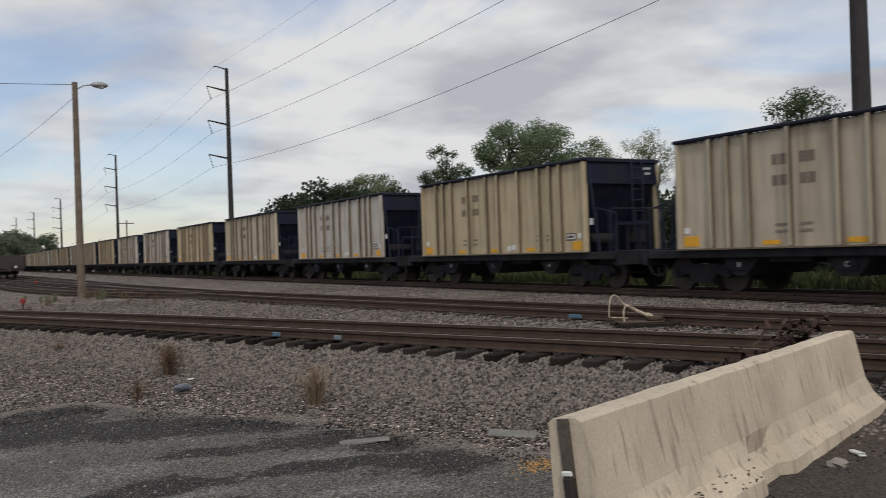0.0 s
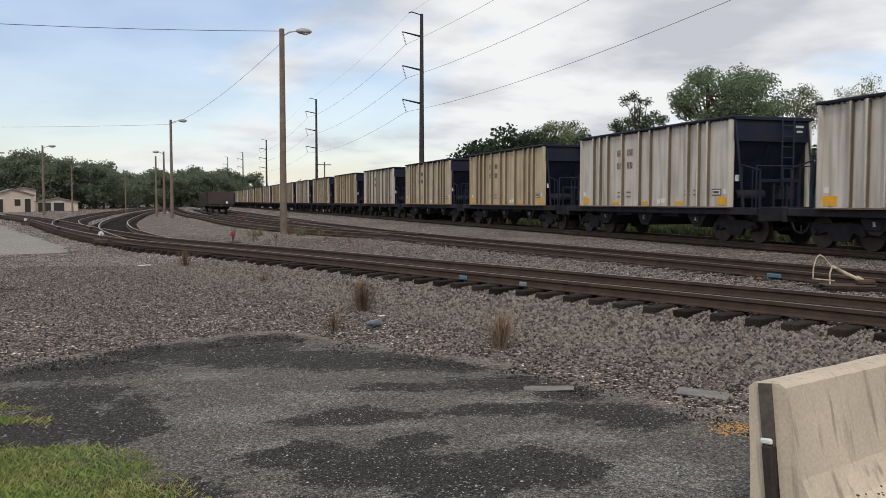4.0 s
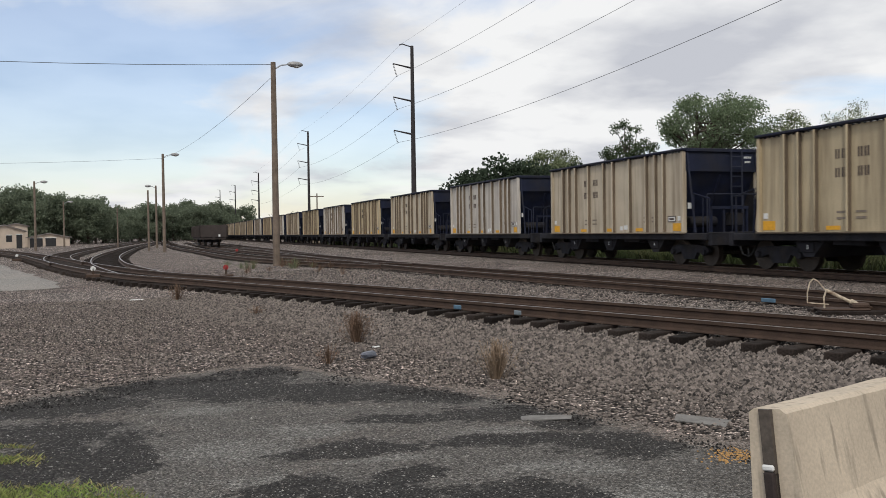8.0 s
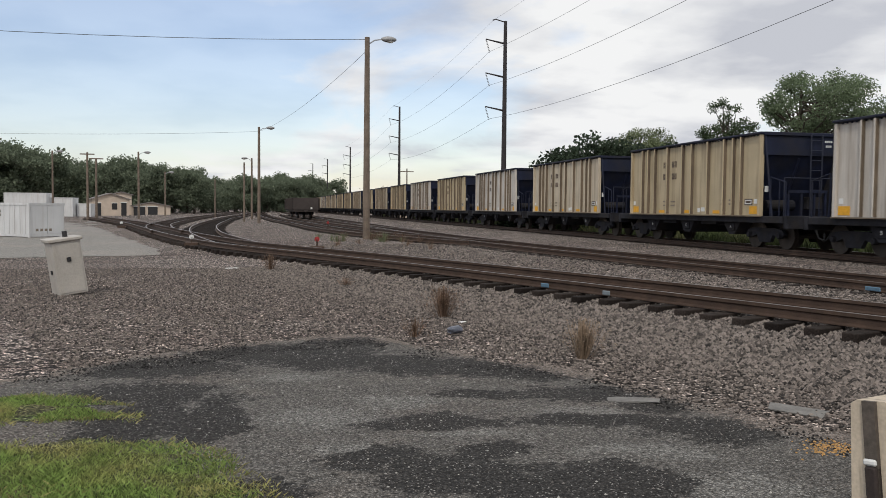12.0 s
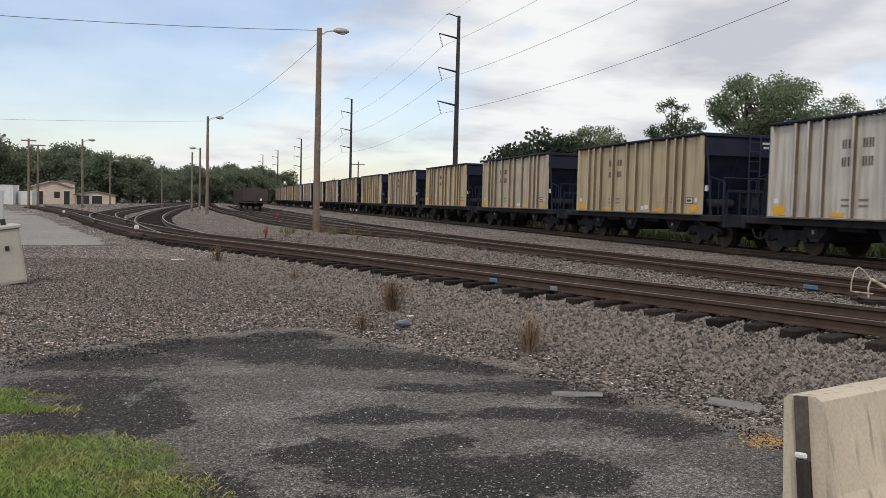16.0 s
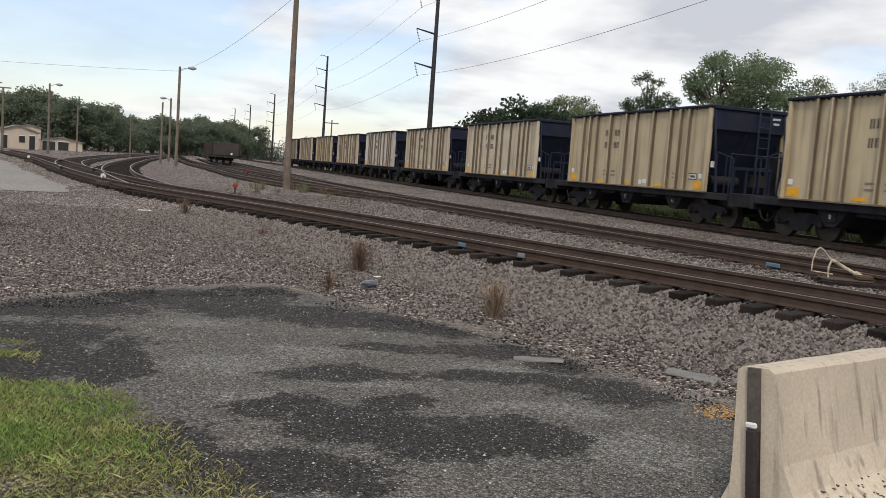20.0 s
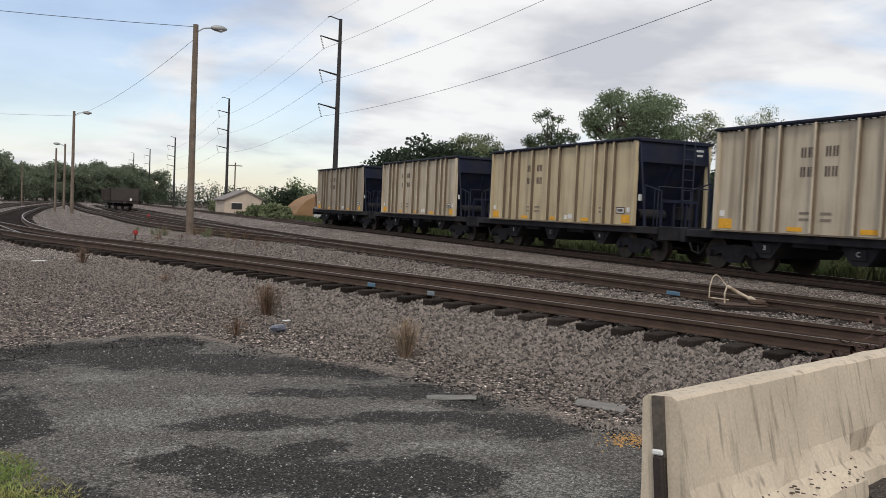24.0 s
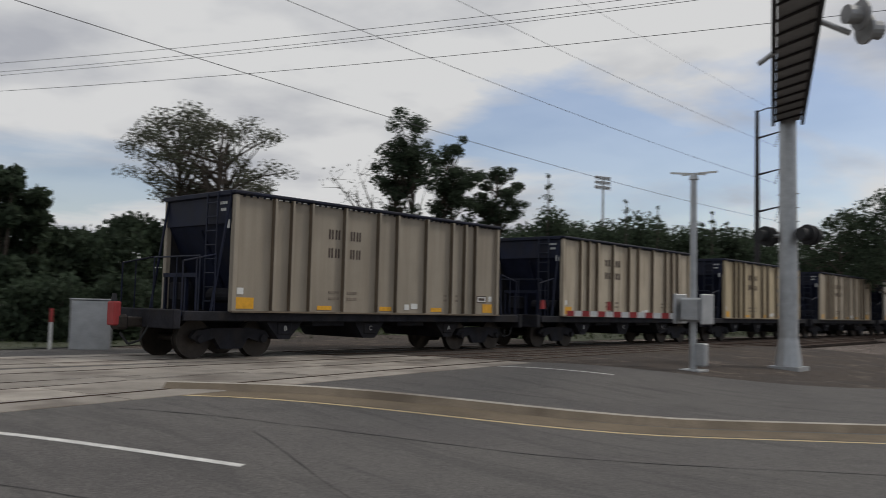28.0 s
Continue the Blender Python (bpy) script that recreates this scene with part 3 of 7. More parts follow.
def sheet(name, outline, lift, material, label, category, zf=ground_z, step=0.35, ragged=0.0, kind="structure"):
    """A thin paved sheet with an uneven outline that follows the ground: a fan of rings from its middle."""
    P = smooth_line([(*p, 0) for p in outline + [outline[0]]], step)
    c = sum((p for p, _ in P), Vector()) / len(P)
    rings, n = 14, len(P)
    verts, faces = [], []
    for k in range(1, rings + 1):
        for i, (p, d) in enumerate(P):
            w = k / rings
            q = c.lerp(p, w)
            if ragged:
                q = q + (p - c).normalized() * ragged * w * noise.noise((p.x * 1.7, p.y * 1.7, 3))
            verts.append((q.x, q.y, zf(q.x, q.y) + lift))
    verts.append((c.x, c.y, zf(c.x, c.y) + lift))
    for k in range(rings - 1):
        for i in range(n):
            a, b = k * n + i, k * n + (i + 1) % n
            faces.append((a, b, b + n, a + n))
    for i in range(n):
        faces.append((len(verts) - 1, (i + 1) % n, i))
    ob = raw(name, verts, faces, material)
    bm = bmesh.new()
    bm.from_mesh(ob.data)
    bmesh.ops.recalc_face_normals(bm, faces=bm.faces[:])
    if sum(f.normal.z for f in bm.faces) < 0:
        bmesh.ops.reverse_faces(bm, faces=bm.faces[:])
    bm.to_mesh(ob.data)
    bm.free()
    return tagged(ob, label, category, kind=kind)


LOT = [(-2.2, 8.9), (-1.2, 10.0), (-0.2, 10.6), (1.35, 11.1), (2.2, 9.6), (3.1, 8.5), (3.7, 7.0), (4.1, 5.5), (5.6, 4.4), (7.6, 3.3), (8.0, 1.7), (5.2, -0.4), (2.0, -2.4), (-3, -6), (-7, -3), (-7, 4)]
# coal dust and pale bare patches on the lot: centre, half length, half width
COAL = [(-0.93, 9.24, 0.7, 0.5), (0.23, 9.9, 1.1, 0.55), (1.19, 10.6, 0.6, 0.45), (1.03, 9.21, 1.0, 0.42), (2.04, 8.71, 0.97, 0.38), (2.78, 8.27, 0.45, 0.31), (-0.97, 7.94, 0.59, 0.43), (-0.92, 6.96, 0.35, 0.74), (-0.36, 6.95, 0.25, 0.75), (1.96, 7.42, 0.38, 0.22), (3.07, 7.27, 0.7, 0.34),
        (3.46, 6.89, 0.4, 0.29), (1.32, 6.48, 0.55, 0.22), (2.71, 6.39, 0.87, 0.2), (3.35, 5.94, 0.55, 0.34), (0.7, 5.6, 0.34, 0.24), (1.22, 5.2, 0.48, 0.33), (1.55, 4.79, 0.42, 0.29), (2.1, 4.89, 0.5, 0.33), (1.55, 5.62, 0.24, 0.15), (0.57, 4.47, 0.57, 0.32), (-0.1, 5.04, 0.34, 0.3)]
PALE = [(1.25, 7.19, 0.65, 0.3), (0.43, 6.76, 0.62, 0.45), (2.59, 6.73, 0.58, 0.15), (2.69, 5.48, 0.58, 0.27), (2.86, 4.45, 0.53, 0.56), (0.31, 8.45, 0.48, 0.22), (1.49, 6.06, 0.52, 0.13), (0.58, 5.95, 0.35, 0.2)]


def blot(x, y, spots):
    """How deep a place lies in the nearest of some slightly turned ellipses, 1 inside to 0 outside."""
    best = 0.0
    wx, wy = x + 0.16 * noise.noise((x * 1.6, y * 1.6, 2)), y + 0.2 * noise.noise((x * 1.6, y * 1.6, 7))
    for cx, cy, a, b in spots:
        u, v = wx - cx, wy - cy
        u, v = u * 0.988 - v * 0.156, u * 0.156 + v * 0.988
        best = max(best, 1.0 - 0.62 * math.hypot(u / a, v / b))
    return best


def edge_depth(x, y, P):
    """Signed distance to an outline, positive inside."""
    best, c = 1e9, False
    for (x0, y0), (x1, y1) in zip(P, P[1:] + P[:1]):
        ex, ey = x1 - x0, y1 - y0
        f = min(1, max(0, ((x - x0) * ex + (y - y0) * ey) / (ex * ex + ey * ey)))
        best = min(best, math.hypot(x - x0 - f * ex, y - y0 - f * ey))
        if (y0 > y) != (y1 > y) and x < ex * (y - y0) / ey + x0:
            c = not c
    return best if c else -best


def asphalt_lot():
    xs = list(np.arange(-7.6, -3.2, 0.4)) + list(np.arange(-3.2, 5.6, 0.07)) + list(np.arange(5.6, 8.6, 0.2))
    ys = list(np.arange(-6.4, 2.0, 0.4)) + list(np.arange(2.0, 11.6, 0.07))
    nxs = len(xs)
    verts = [(x, y, ground_z(x, y) + 0.012) for y in ys for x in xs]
    depth = [edge_depth(x, y, LOT) for x, y, _ in verts]
    faces = []
    for j in range(len(ys) - 1):
        for i in range(nxs - 1):
            q = (j * nxs + i, j * nxs + i + 1, (j + 1) * nxs + i + 1, (j + 1) * nxs + i)
            x, y, _ = verts[q[0]]
            if min(depth[k] for k in q) > -0.10 + 0.22 * noise.noise((x * 1.7, y * 1.7, 3)) + 0.12 * noise.noise((x * 6, y * 6, 1)):
                faces.append(q)
    ob = raw("pavement", verts, faces, M["asphalt"])
    for name, vals in (("coal", [blot(x, y, COAL) for x, y, _ in verts]), ("pale", [blot(x, y, PALE) for x, y, _ in verts]), ("rim", [0.55 - 0.9 * d for d in depth])):
        at = ob.data.attributes.new(name, "FLOAT", "POINT")
        at.data.foreach_set("value", vals)
    bm = bmesh.new()
    bm.from_mesh(ob.data)
    bmesh.ops.delete(bm, geom=[v for v in bm.verts if not v.link_faces], context="VERTS")
    bm.to_mesh(ob.data)
    bm.free()
    tagged(ob, "cracked grey asphalt lot with ragged black coal dust stains", "pavement", kind="structure")


asphalt_lot()


def road_quad(name, r0, r1, n0, n1, lift, material, parent=None, label="", step=0.6, skew=0.0):
    nr, nn = max(2, int((r1 - r0) / step) + 1), max(2, int((n1 - n0) / 1.5) + 2)
    verts, faces = [], []
    for i in range(nr):
        for j in range(nn):
            r = r0 + (r1 - r0) * i / (nr - 1)
            q = R_ORG + R_DIR * r + R_N * (n0 + (n1 - n0) * j / (nn - 1) + skew * r)
            verts.append((q.x, q.y, road_z(q.x, q.y) + lift))
    for i in range(nr - 1):
        for j in range(nn - 1):
            a = i * nn + j
            faces.append((a, a + 1, a + nn + 1, a + nn)[::-1])
    return raw(name, verts, faces, material, parent, label)


road = tagged(road_quad("road", -45, 150, 0.65, 19.5, 0.0, M["road"]), "worn grey asphalt road crossing the tracks", "road", kind="structure")
tagged(road_quad("road_edge", -45, 0.35, -0.3, 0.65, 0.0, M["road"]), "crumbling asphalt edge of the road", "road", kind="structure")
for r0, r1, n0, w, key in [(-20, 0.4, 1.5, 0.12, "paint_white"), (-5.5, -1.9, 5.15, 0.12, "paint_white"), (-9.5, -6.8, 17.4, 0.12, "paint_white"),
                           (-30, -1.3, 8.58, 0.10, "paint_yellow"), (12, 90, 1.6, 0.11, "paint_white"), (6.0, 7.0, 5.5, 0.15, "paint_white"), (16, 20, 5.5, 0.12, "paint_white"), (26, 30, 5.5, 0.12, "paint_white"),
                           (14, 90, 9.0, 0.1, "paint_yellow"), (14, 90, 14.6, 0.1, "paint_white")]:
    tagged(road_quad("road_line", r0, r1, n0, n0 + w, 0.004, M[key], skew={1.5: 0.085, 8.58: -0.1}.get(n0, 0.0)), "faded painted line on the road", "road line", kind="structure")

def kerb(name, r0, r1, n0, n1, h, label):
    verts, faces = [], []
    prof = [(n0 - 0.06, -0.02), (n0 + 0.06, h), (n0 + 0.24, h), (n0 + 0.30, -0.02)]
    steps = int((r1 - r0) / 0.8) + 2
    for i in range(steps):
        r = r0 + (r1 - r0) * i / (steps - 1)
        e = min(1, 0.15 + i * 0.5)
        for n, z in prof:
            q = R_ORG + R_DIR * r + R_N * (n - 0.13 * (r - r1))
            verts.append((q.x, q.y, road_z(q.x, q.y) + z * e))
    for i in range(steps - 1):
        for k in range(3):
            a = i * 4 + k
            faces.append((a, a + 4, a + 5, a + 1))
    faces += [(0, 1, 2, 3), tuple(len(verts) - 4 + k for k in (3, 2, 1, 0))]
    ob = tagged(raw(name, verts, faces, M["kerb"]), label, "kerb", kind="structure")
    # top faces paler: light on the kerb's top put into the colour
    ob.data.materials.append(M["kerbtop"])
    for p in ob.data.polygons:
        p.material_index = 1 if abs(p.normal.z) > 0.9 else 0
    return ob


tagged(road_quad("gutter", -30, -2.4, 8.70, 9.42, 0.003, M["coal"], skew=-0.105), "dirt washed against the median kerb", "gutter", kind="structure").data.materials[0] = mat("gutter_dirt", (0.15, 0.115, 0.075), 0.95, vary=0.25, scale=1.5, fine=60, bump=0.4)
tagged(road_quad("shoulder", -45, 4.5, 19.5, 36, -0.004, M["soil"]), "dark gritty soil shoulder beside the road", "shoulder", kind="structure")
rc = random.Random(31)


def road_crack(r0, r1, n0, drift, w):
    """A tarred crack wandering along the road."""
    vs, fs, n = [], [], n0
    steps = int((r1 - r0) / 0.25)
    for i in range(steps + 1):
        r = r0 + (r1 - r0) * i / steps
        n += drift * 0.25 + rc.gauss(0, 0.02)
        ww = w * (0.35 + abs(rc.gauss(0, 0.6)))
        for s in (-ww, ww):
            q = R_ORG + R_DIR * r + R_N * (n + s)
            vs.append((q.x, q.y, road_z(q.x, q.y) + 0.004))
        if i:
            k = 2 * i
            fs.append((k - 2, k - 1, k + 1, k))
    ob = raw("road_crack", vs, fs, M["crack"])
    return tagged(ob, "dark wandering crack in the road surface", "crack", "cracks in the road", kind="structure")


for r0, r1, n0, dr, w in ((-26, -3, 7.3, 0.0, 0.012), (-14, -4, 3.6, 0.02, 0.008), (-9, -2, 12.4, -0.03, 0.01), (-16, -12, 1.0, 0.5, 0.008), (-7, -5, 4.0, 1.2, 0.008), (-12, -9.5, 5.0, -0.9, 0.008)):
    road_crack(r0, r1, n0, dr, w)
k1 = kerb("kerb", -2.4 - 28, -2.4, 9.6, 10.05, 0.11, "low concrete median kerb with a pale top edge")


# ---- railway tracks ----
HEAD = [(-0.035, 0.0), (-0.035, -0.045), (-0.009, -0.065), (-0.009, -0.135), (-0.07, -0.155), (-0.07, -0.17), (0.07, -0.17), (0.07, -0.155), (0.009, -0.135), (0.009, -0.065), (0.035, -0.045), (0.035, 0.0)]


def sweep(name, line, off, material, parent, profile, z=RAIL_Z, closed=True):
    verts, faces, n = [], [], len(profile)
    for p, d in line:
        s = Vector((d.y, -d.x, 0))
        for a, h in profile:
            q = p + s * (off + a)
            verts.append((q.x, q.y, z + h))
    for i in range(len(line) - 1):
        for k in range(n if closed else n - 1):
            a, b = i * n + k, i * n + (k + 1) % n
            faces.append((a, a + n, b + n, b))
    if closed:
        faces += [tuple(range(n)), tuple(len(verts) - 1 - k for k in range(n))]
    return raw(name, verts, faces, material, parent)


_tb = B(-1.28, 1.28, -0.11, 0.11, -0.17, 0.0, bevel=0.012)
TIE_ME = bpy.data.meshes.new("tie")
_tb.to_mesh(TIE_ME)
_tb.free()
TIE_ME.materials.append(M["tie"])
_pb = B(-0.09, 0.09, -0.11, 0.11, 0.0, 0.014)
PLATE_ME = bpy.data.meshes.new("tie_plate")
_pb.to_mesh(PLATE_ME)
_pb.free()
PLATE_ME.materials.append(M["rail"])
rng = random.Random(4)


def track(name, pts, label, near=None, skip=None):
    """A track: two rails and its ties. Ties inside the stretch 'near' are objects of their own, the others are joined."""
    t = thing(name, label, "railway track", kind="structure")
    line = smooth_line([(x, y, 0) for x, y in pts], 1.0)
    for off in (-0.755, 0.755):
        rail = sweep("rail", line, off, M["rail"], t, HEAD)
        sweep("rail_head", line, off, M["railtop"], rail, [(-0.026, 0.002), (0.026, 0.002)], closed=False)
    ties = smooth_line([(x, y, 0) for x, y in pts], 0.54)
    verts, faces = [], []
    for p, d in ties:
        if skip and skip(p.x, p.y):
            continue
        a = math.atan2(-d.x, d.y) + rng.uniform(-0.02, 0.02)
        m = Matrix.Translation((p.x + rng.uniform(-0.06, 0.06), p.y, RAIL_Z - 0.176 + rng.uniform(-0.012, 0.0))) @ Matrix.Rotation(a, 4, "Z")
        if near and near[0] < p.y < near[1]:
            o = new("tie", TIE_ME)
            o.parent, o.matrix_basis = t, m
        else:
            b = len(verts)
            for x, y, z in ((-1.28, -0.11, 0), (1.28, -0.11, 0), (1.28, 0.11, 0), (-1.28, 0.11, 0), (-1.28, -0.11, -0.17), (1.28, -0.11, -0.17), (1.28, 0.11, -0.17), (-1.28, 0.11, -0.17)):
                verts.append(m @ Vector((x, y, z)))
            faces += [tuple(b + k for k in f) for f in ((0, 1, 2, 3), (0, 4, 5, 1), (1, 5, 6, 2), (2, 6, 7, 3), (3, 7, 4, 0))]
    if verts:
        tagged(raw("ties", verts, faces, M["tie"], t), kind="stuff")
    return t


def on_crossing(x, y):
    r, n = road_rn(x, y)
    return -0.3 < n < 19.6


tr_n = track("railway_track_1", LINE_N, "rusty yard track on dark wooden ties in gravel", (2, 34), on_crossing)
tr_b = track("railway_track_2", LINE_B, "rusty second track on wooden ties", (4, 40), on_crossing)
tr_m = track("railway_track_3", LINE_MAIN, "main line track that carries the moving train", None, on_crossing)
tr_c = track("railway_track_4", LINE_C, "yard track that branches off past the lamp pole")
tr_d = track("railway_track_5", LINE_D, "curved yard ladder track")
tr_e = track("railway_track_6", LINE_E, "curved yard ladder track far off")
tr_f = track("railway_track_7", LINE_F, "yard siding on which the gondola stands")

# ---- the moving train ----
PITCH, HALF, BODY_L = 13.95, 1.465, 10.2
TOPZ, BOTZ = 4.00, 1.13
RIBS = (0.116, 0.170, 0.231, 0.344, 0.467, 0.540, 0.660, 0.773, 0.832, 0.883)


def fy(f):
    """Along the car, from the end that comes last in the picture's reading order: 0 far end, 1 leading end."""
    return BODY_L / 2 - f * BODY_L


def hopper_car():
    car = thing("hopper_car", "tan open-top hopper car with navy ends, moving on the main line", "railway car", group="cars of the moving train")
    L = BODY_L / 2
    for sx in (-1, 1):
        side = part("side_wall", B(*sorted((sx * HALF, sx * (HALF - 0.05))), -L, L, BOTZ, TOPZ - 0.1), M["car_side"], car, "tan painted side, streaked with dirt")
        side.data.materials.append(M["car_frame"])
        for p in side.data.polygons:
            p.material_index = 1 if p.normal.x * sx < -0.5 else 0
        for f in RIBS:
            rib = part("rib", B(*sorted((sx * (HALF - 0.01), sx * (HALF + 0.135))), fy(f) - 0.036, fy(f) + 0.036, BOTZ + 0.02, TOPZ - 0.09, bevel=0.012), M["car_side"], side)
            # flanks darker than the front: shade put into the colour, with grime streaks
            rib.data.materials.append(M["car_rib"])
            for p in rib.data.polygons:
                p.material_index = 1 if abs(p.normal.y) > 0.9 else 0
        for f in (0.006, 0.994):
            part("corner_post", B(*sorted((sx * (HALF - 0.06), sx * (HALF + 0.10))), fy(f) - 0.06, fy(f) + 0.06, BOTZ, TOPZ - 0.1, bevel=0.01), M["car_side"], side)
        # row of small dark boxes for the rivets under the top chord
        bm = bmesh.new()
        for k in range(52):
            yy = -L + 0.1 + k * (2 * L - 0.2) / 51
            box(bm, *sorted((sx * (HALF + 0.004), sx * (HALF + 0.05))), yy - 0.02, yy + 0.02, TOPZ - 0.13, TOPZ - 0.09)
        tagged(part("notched_edge", bm, M["car_dark"], side), kind="stuff")
        part("top_chord", B(*sorted((sx * (HALF - 0.12), sx * (HALF + 0.14))), -L - 0.06, L + 0.06, TOPZ - 0.08, TOPZ, bevel=0.02), M["car_dark"], car, "dark top chord")
        sill = part("side_sill", B(*sorted((sx * (HALF - 0.25), sx * (HALF + 0.02))), -6.3, 6.3, BOTZ - 0.24, BOTZ - 0.01, bevel=0.02), M["car_frame"], car, "dark side sill")
        part("wear_strip", B(*sorted((sx * (HALF - 0.02), sx * (HALF + 0.14))), -L, L, BOTZ - 0.03, BOTZ + 0.01), M["car_rib"], sill)
    x0, x1 = -HALF - 0.012, -HALF + 0.01

    def decal(name, f0, f1, z0, z1, key, lift=0.0, label=""):
        part(name, B(x0 - lift, x1, fy(f1), fy(f0), z0, z1), M[key], car, label)

    for f0, f1, h in ((0.017, 0.067, 0.27), (0.262, 0.310, 0.11), (0.480, 0.527, 0.12), (0.690, 0.737, 0.12), (0.929, 0.976, 0.27)):
        decal("reflector", f0, f1, BOTZ + 0.06, BOTZ + 0.06 + h, "reflector", label="yellow reflective patch")
    for f0, f1, z in ((0.019, 0.037, 0.40), (0.579, 0.598, 0.10), (0.606, 0.632, 0.13), (0.957, 0.973, 0.42)):
        decal("sticker", f0, f1, BOTZ + z, BOTZ + z + 0.16, "white")
    decal("plate_edge", 0.899, 0.946, BOTZ + 0.37, BOTZ + 0.59, "mark", label="dark rimmed plate")
    decal("plate", 0.903, 0.942, BOTZ + 0.405, BOTZ + 0.555, "white", 0.004)
    decal("plate_bar", 0.908, 0.937, BOTZ + 0.44, BOTZ + 0.52, "mark", 0.008)
    # each stencilled character is a pair of thin upright bars
    for z, h in ((TOPZ - 0.94, 0.25), (TOPZ - 1.43, 0.25)):
        for f in (0.295, 0.317, 0.370, 0.391):
            part("stencil_bar", bars(x0, x1, fy(f + 0.0145), fy(f), z, z + h), M["mark"], car)
    for f, w in ((0.299, 0.035), (0.363, 0.034)):
        for z in (0.50, 0.34):
            decal("faint_bar", f, f + w, BOTZ + z, BOTZ + z + 0.06, "mark_faint")
    for f in (0.746, 0.798):
        for z in (0.52, 0.38):
            decal("faint_bar", f, f + 0.012, BOTZ + z, BOTZ + z + 0.06, "mark_faint")
    # ends: upright upper sheet, slope sheet under it, platform, frame, ladder and rails
    for e in (-1, 1):
        yy = e * L
        SH = 3.22
        end = part("end_sheet", B(-HALF + 0.02, HALF - 0.02, *sorted((yy, yy - e * 0.06)), SH, TOPZ - 0.02), M["car_dark"], car, "navy upper end sheet")
        part("end_chord", B(-HALF, HALF, *sorted((yy - e * 0.06, yy + e * 0.08)), TOPZ - 0.12, TOPZ + 0.002, bevel=0.015), M["car_dark"], end)
        bm = bmesh.new()
        prism(bm, [(yy - e * 0.05, SH + 0.02), (yy - e * 0.12, SH + 0.02), (yy - e * 1.3, 1.0), (yy - e * 1.18, 1.0)], -HALF + 0.06, HALF - 0.06, "x")
        part("slope_sheet", bm, M["car_dark"], car, "navy sloping floor sheet")
        for z, hw, hh in ((3.68, 0.15, 0.07), (3.52, 0.11, 0.07)):
            wb = bmesh.new()
            for q in range(4):
                u = -e * 1.08 - hw + q * hw * 0.52
                box(wb, u, u + hw * 0.3, *sorted((yy, yy + e * 0.012)), z, z + hh)
            part("stencil_line", wb, M["white"], end)
        plat = part("end_platform", B(-HALF + 0.05, HALF - 0.05, *sorted((yy - e * 0.3, e * 6.45)), BOTZ - 0.12, BOTZ - 0.03), M["car_dark"], car)
        part("buffer_beam", B(-HALF, HALF, *sorted((e * 6.35, e * 6.55)), BOTZ - 0.42, BOTZ + 0.02, bevel=0.02), M["car_frame"], plat)
        for sx in (-1, 1):
            part("end_brace", rod(bmesh.new(), (sx * (HALF - 0.08), yy, 3.9), (sx * (HALF - 0.12), yy + e * 0.42, BOTZ), 0.035, n=6), M["car_dark"], car)
            part("end_post", B(*sorted((sx * (HALF - 0.30), sx * (HALF - 0.20))), *sorted((yy - e * 0.55, yy - e * 0.45)), BOTZ - 0.05, 1.6), M["car_dark"], car)
            rl = bmesh.new()
            xs = sx * (HALF - 0.1)
            poly(rl, [(xs, e * 6.3, BOTZ), (xs, e * 6.3, 2.25), (xs, yy + e * 0.35, 2.45), (xs, yy + e * 0.35, BOTZ)], 0.022)
            poly(rl, [(xs, e * 5.95, BOTZ), (xs, e * 5.95, 2.33)], 0.018)
            part("handrail", rl, M["car_dark"], plat)
        part("sticker", B(-HALF + 0.1, -HALF + 0.24, *sorted((yy, yy + e * 0.012)), 1.95 if e < 0 else 3.1, 2.15 if e < 0 else 3.3), M["white"], end)
        lad, lx = bmesh.new(), 0.55 if e < 0 else -0.75
        for q in (-0.02, 0.42):
            rod(lad, (lx - 0.2 + q, yy + e * 0.09, BOTZ), (lx - 0.2 + q, yy + e * 0.09, 3.95), 0.025, n=6)
        for k in range(8):
            rod(lad, (lx - 0.22, yy + e * 0.09, 1.35 + 0.34 * k), (lx + 0.22, yy + e * 0.09, 1.35 + 0.34 * k), 0.018, n=6)
        part("ladder", lad, M["ladder"], car, "greyish steel end ladder")
        fr = bmesh.new()
        box(fr, -0.75, 0.75, *sorted((yy + e * 0.35, yy + e * 0.45)), 1.92, 2.02)
        for q in (-0.75, -0.25, 0.25, 0.68):
            box(fr, q, q + 0.07, *sorted((yy + e * 0.35, yy + e * 0.42)), BOTZ - 0.03, 2.0)
        part("end_frame", fr, M["car_dark"], plat)
        gr = bmesh.new()
        poly(gr, [(-0.95, yy + e * 0.5, BOTZ), (-0.95, yy + e * 0.5, 2.42), (1.1, yy + e * 0.5, 2.42), (1.1, yy + e * 0.5, BOTZ)], 0.02)
        poly(gr, [(0.05, yy + e * 0.5, BOTZ), (0.05, yy + e * 0.5, 2.42)], 0.018)
        part("grab_frame", gr, M["ladder"], plat, "worn steel grab frame")
        part("slope_rib", rod(bmesh.new(), (0, yy - e * 0.10, SH - 0.1), (0, yy - e * 1.12, 1.08), 0.05, n=6), M["car_dark"], car)
        part("air_tank", rod(bmesh.new(), (-1.0, yy - e * 0.55, 1.5), (0.1, yy - e * 0.55, 1.5), 0.19, n=14), M["car_frame"], plat)
        part("brake_box", B(0.1, 0.65, *sorted((yy + e * 0.05, yy + e * 0.33)), 1.35, 1.8, bevel=0.03), M["car_frame"], plat)
        cp = bmesh.new()
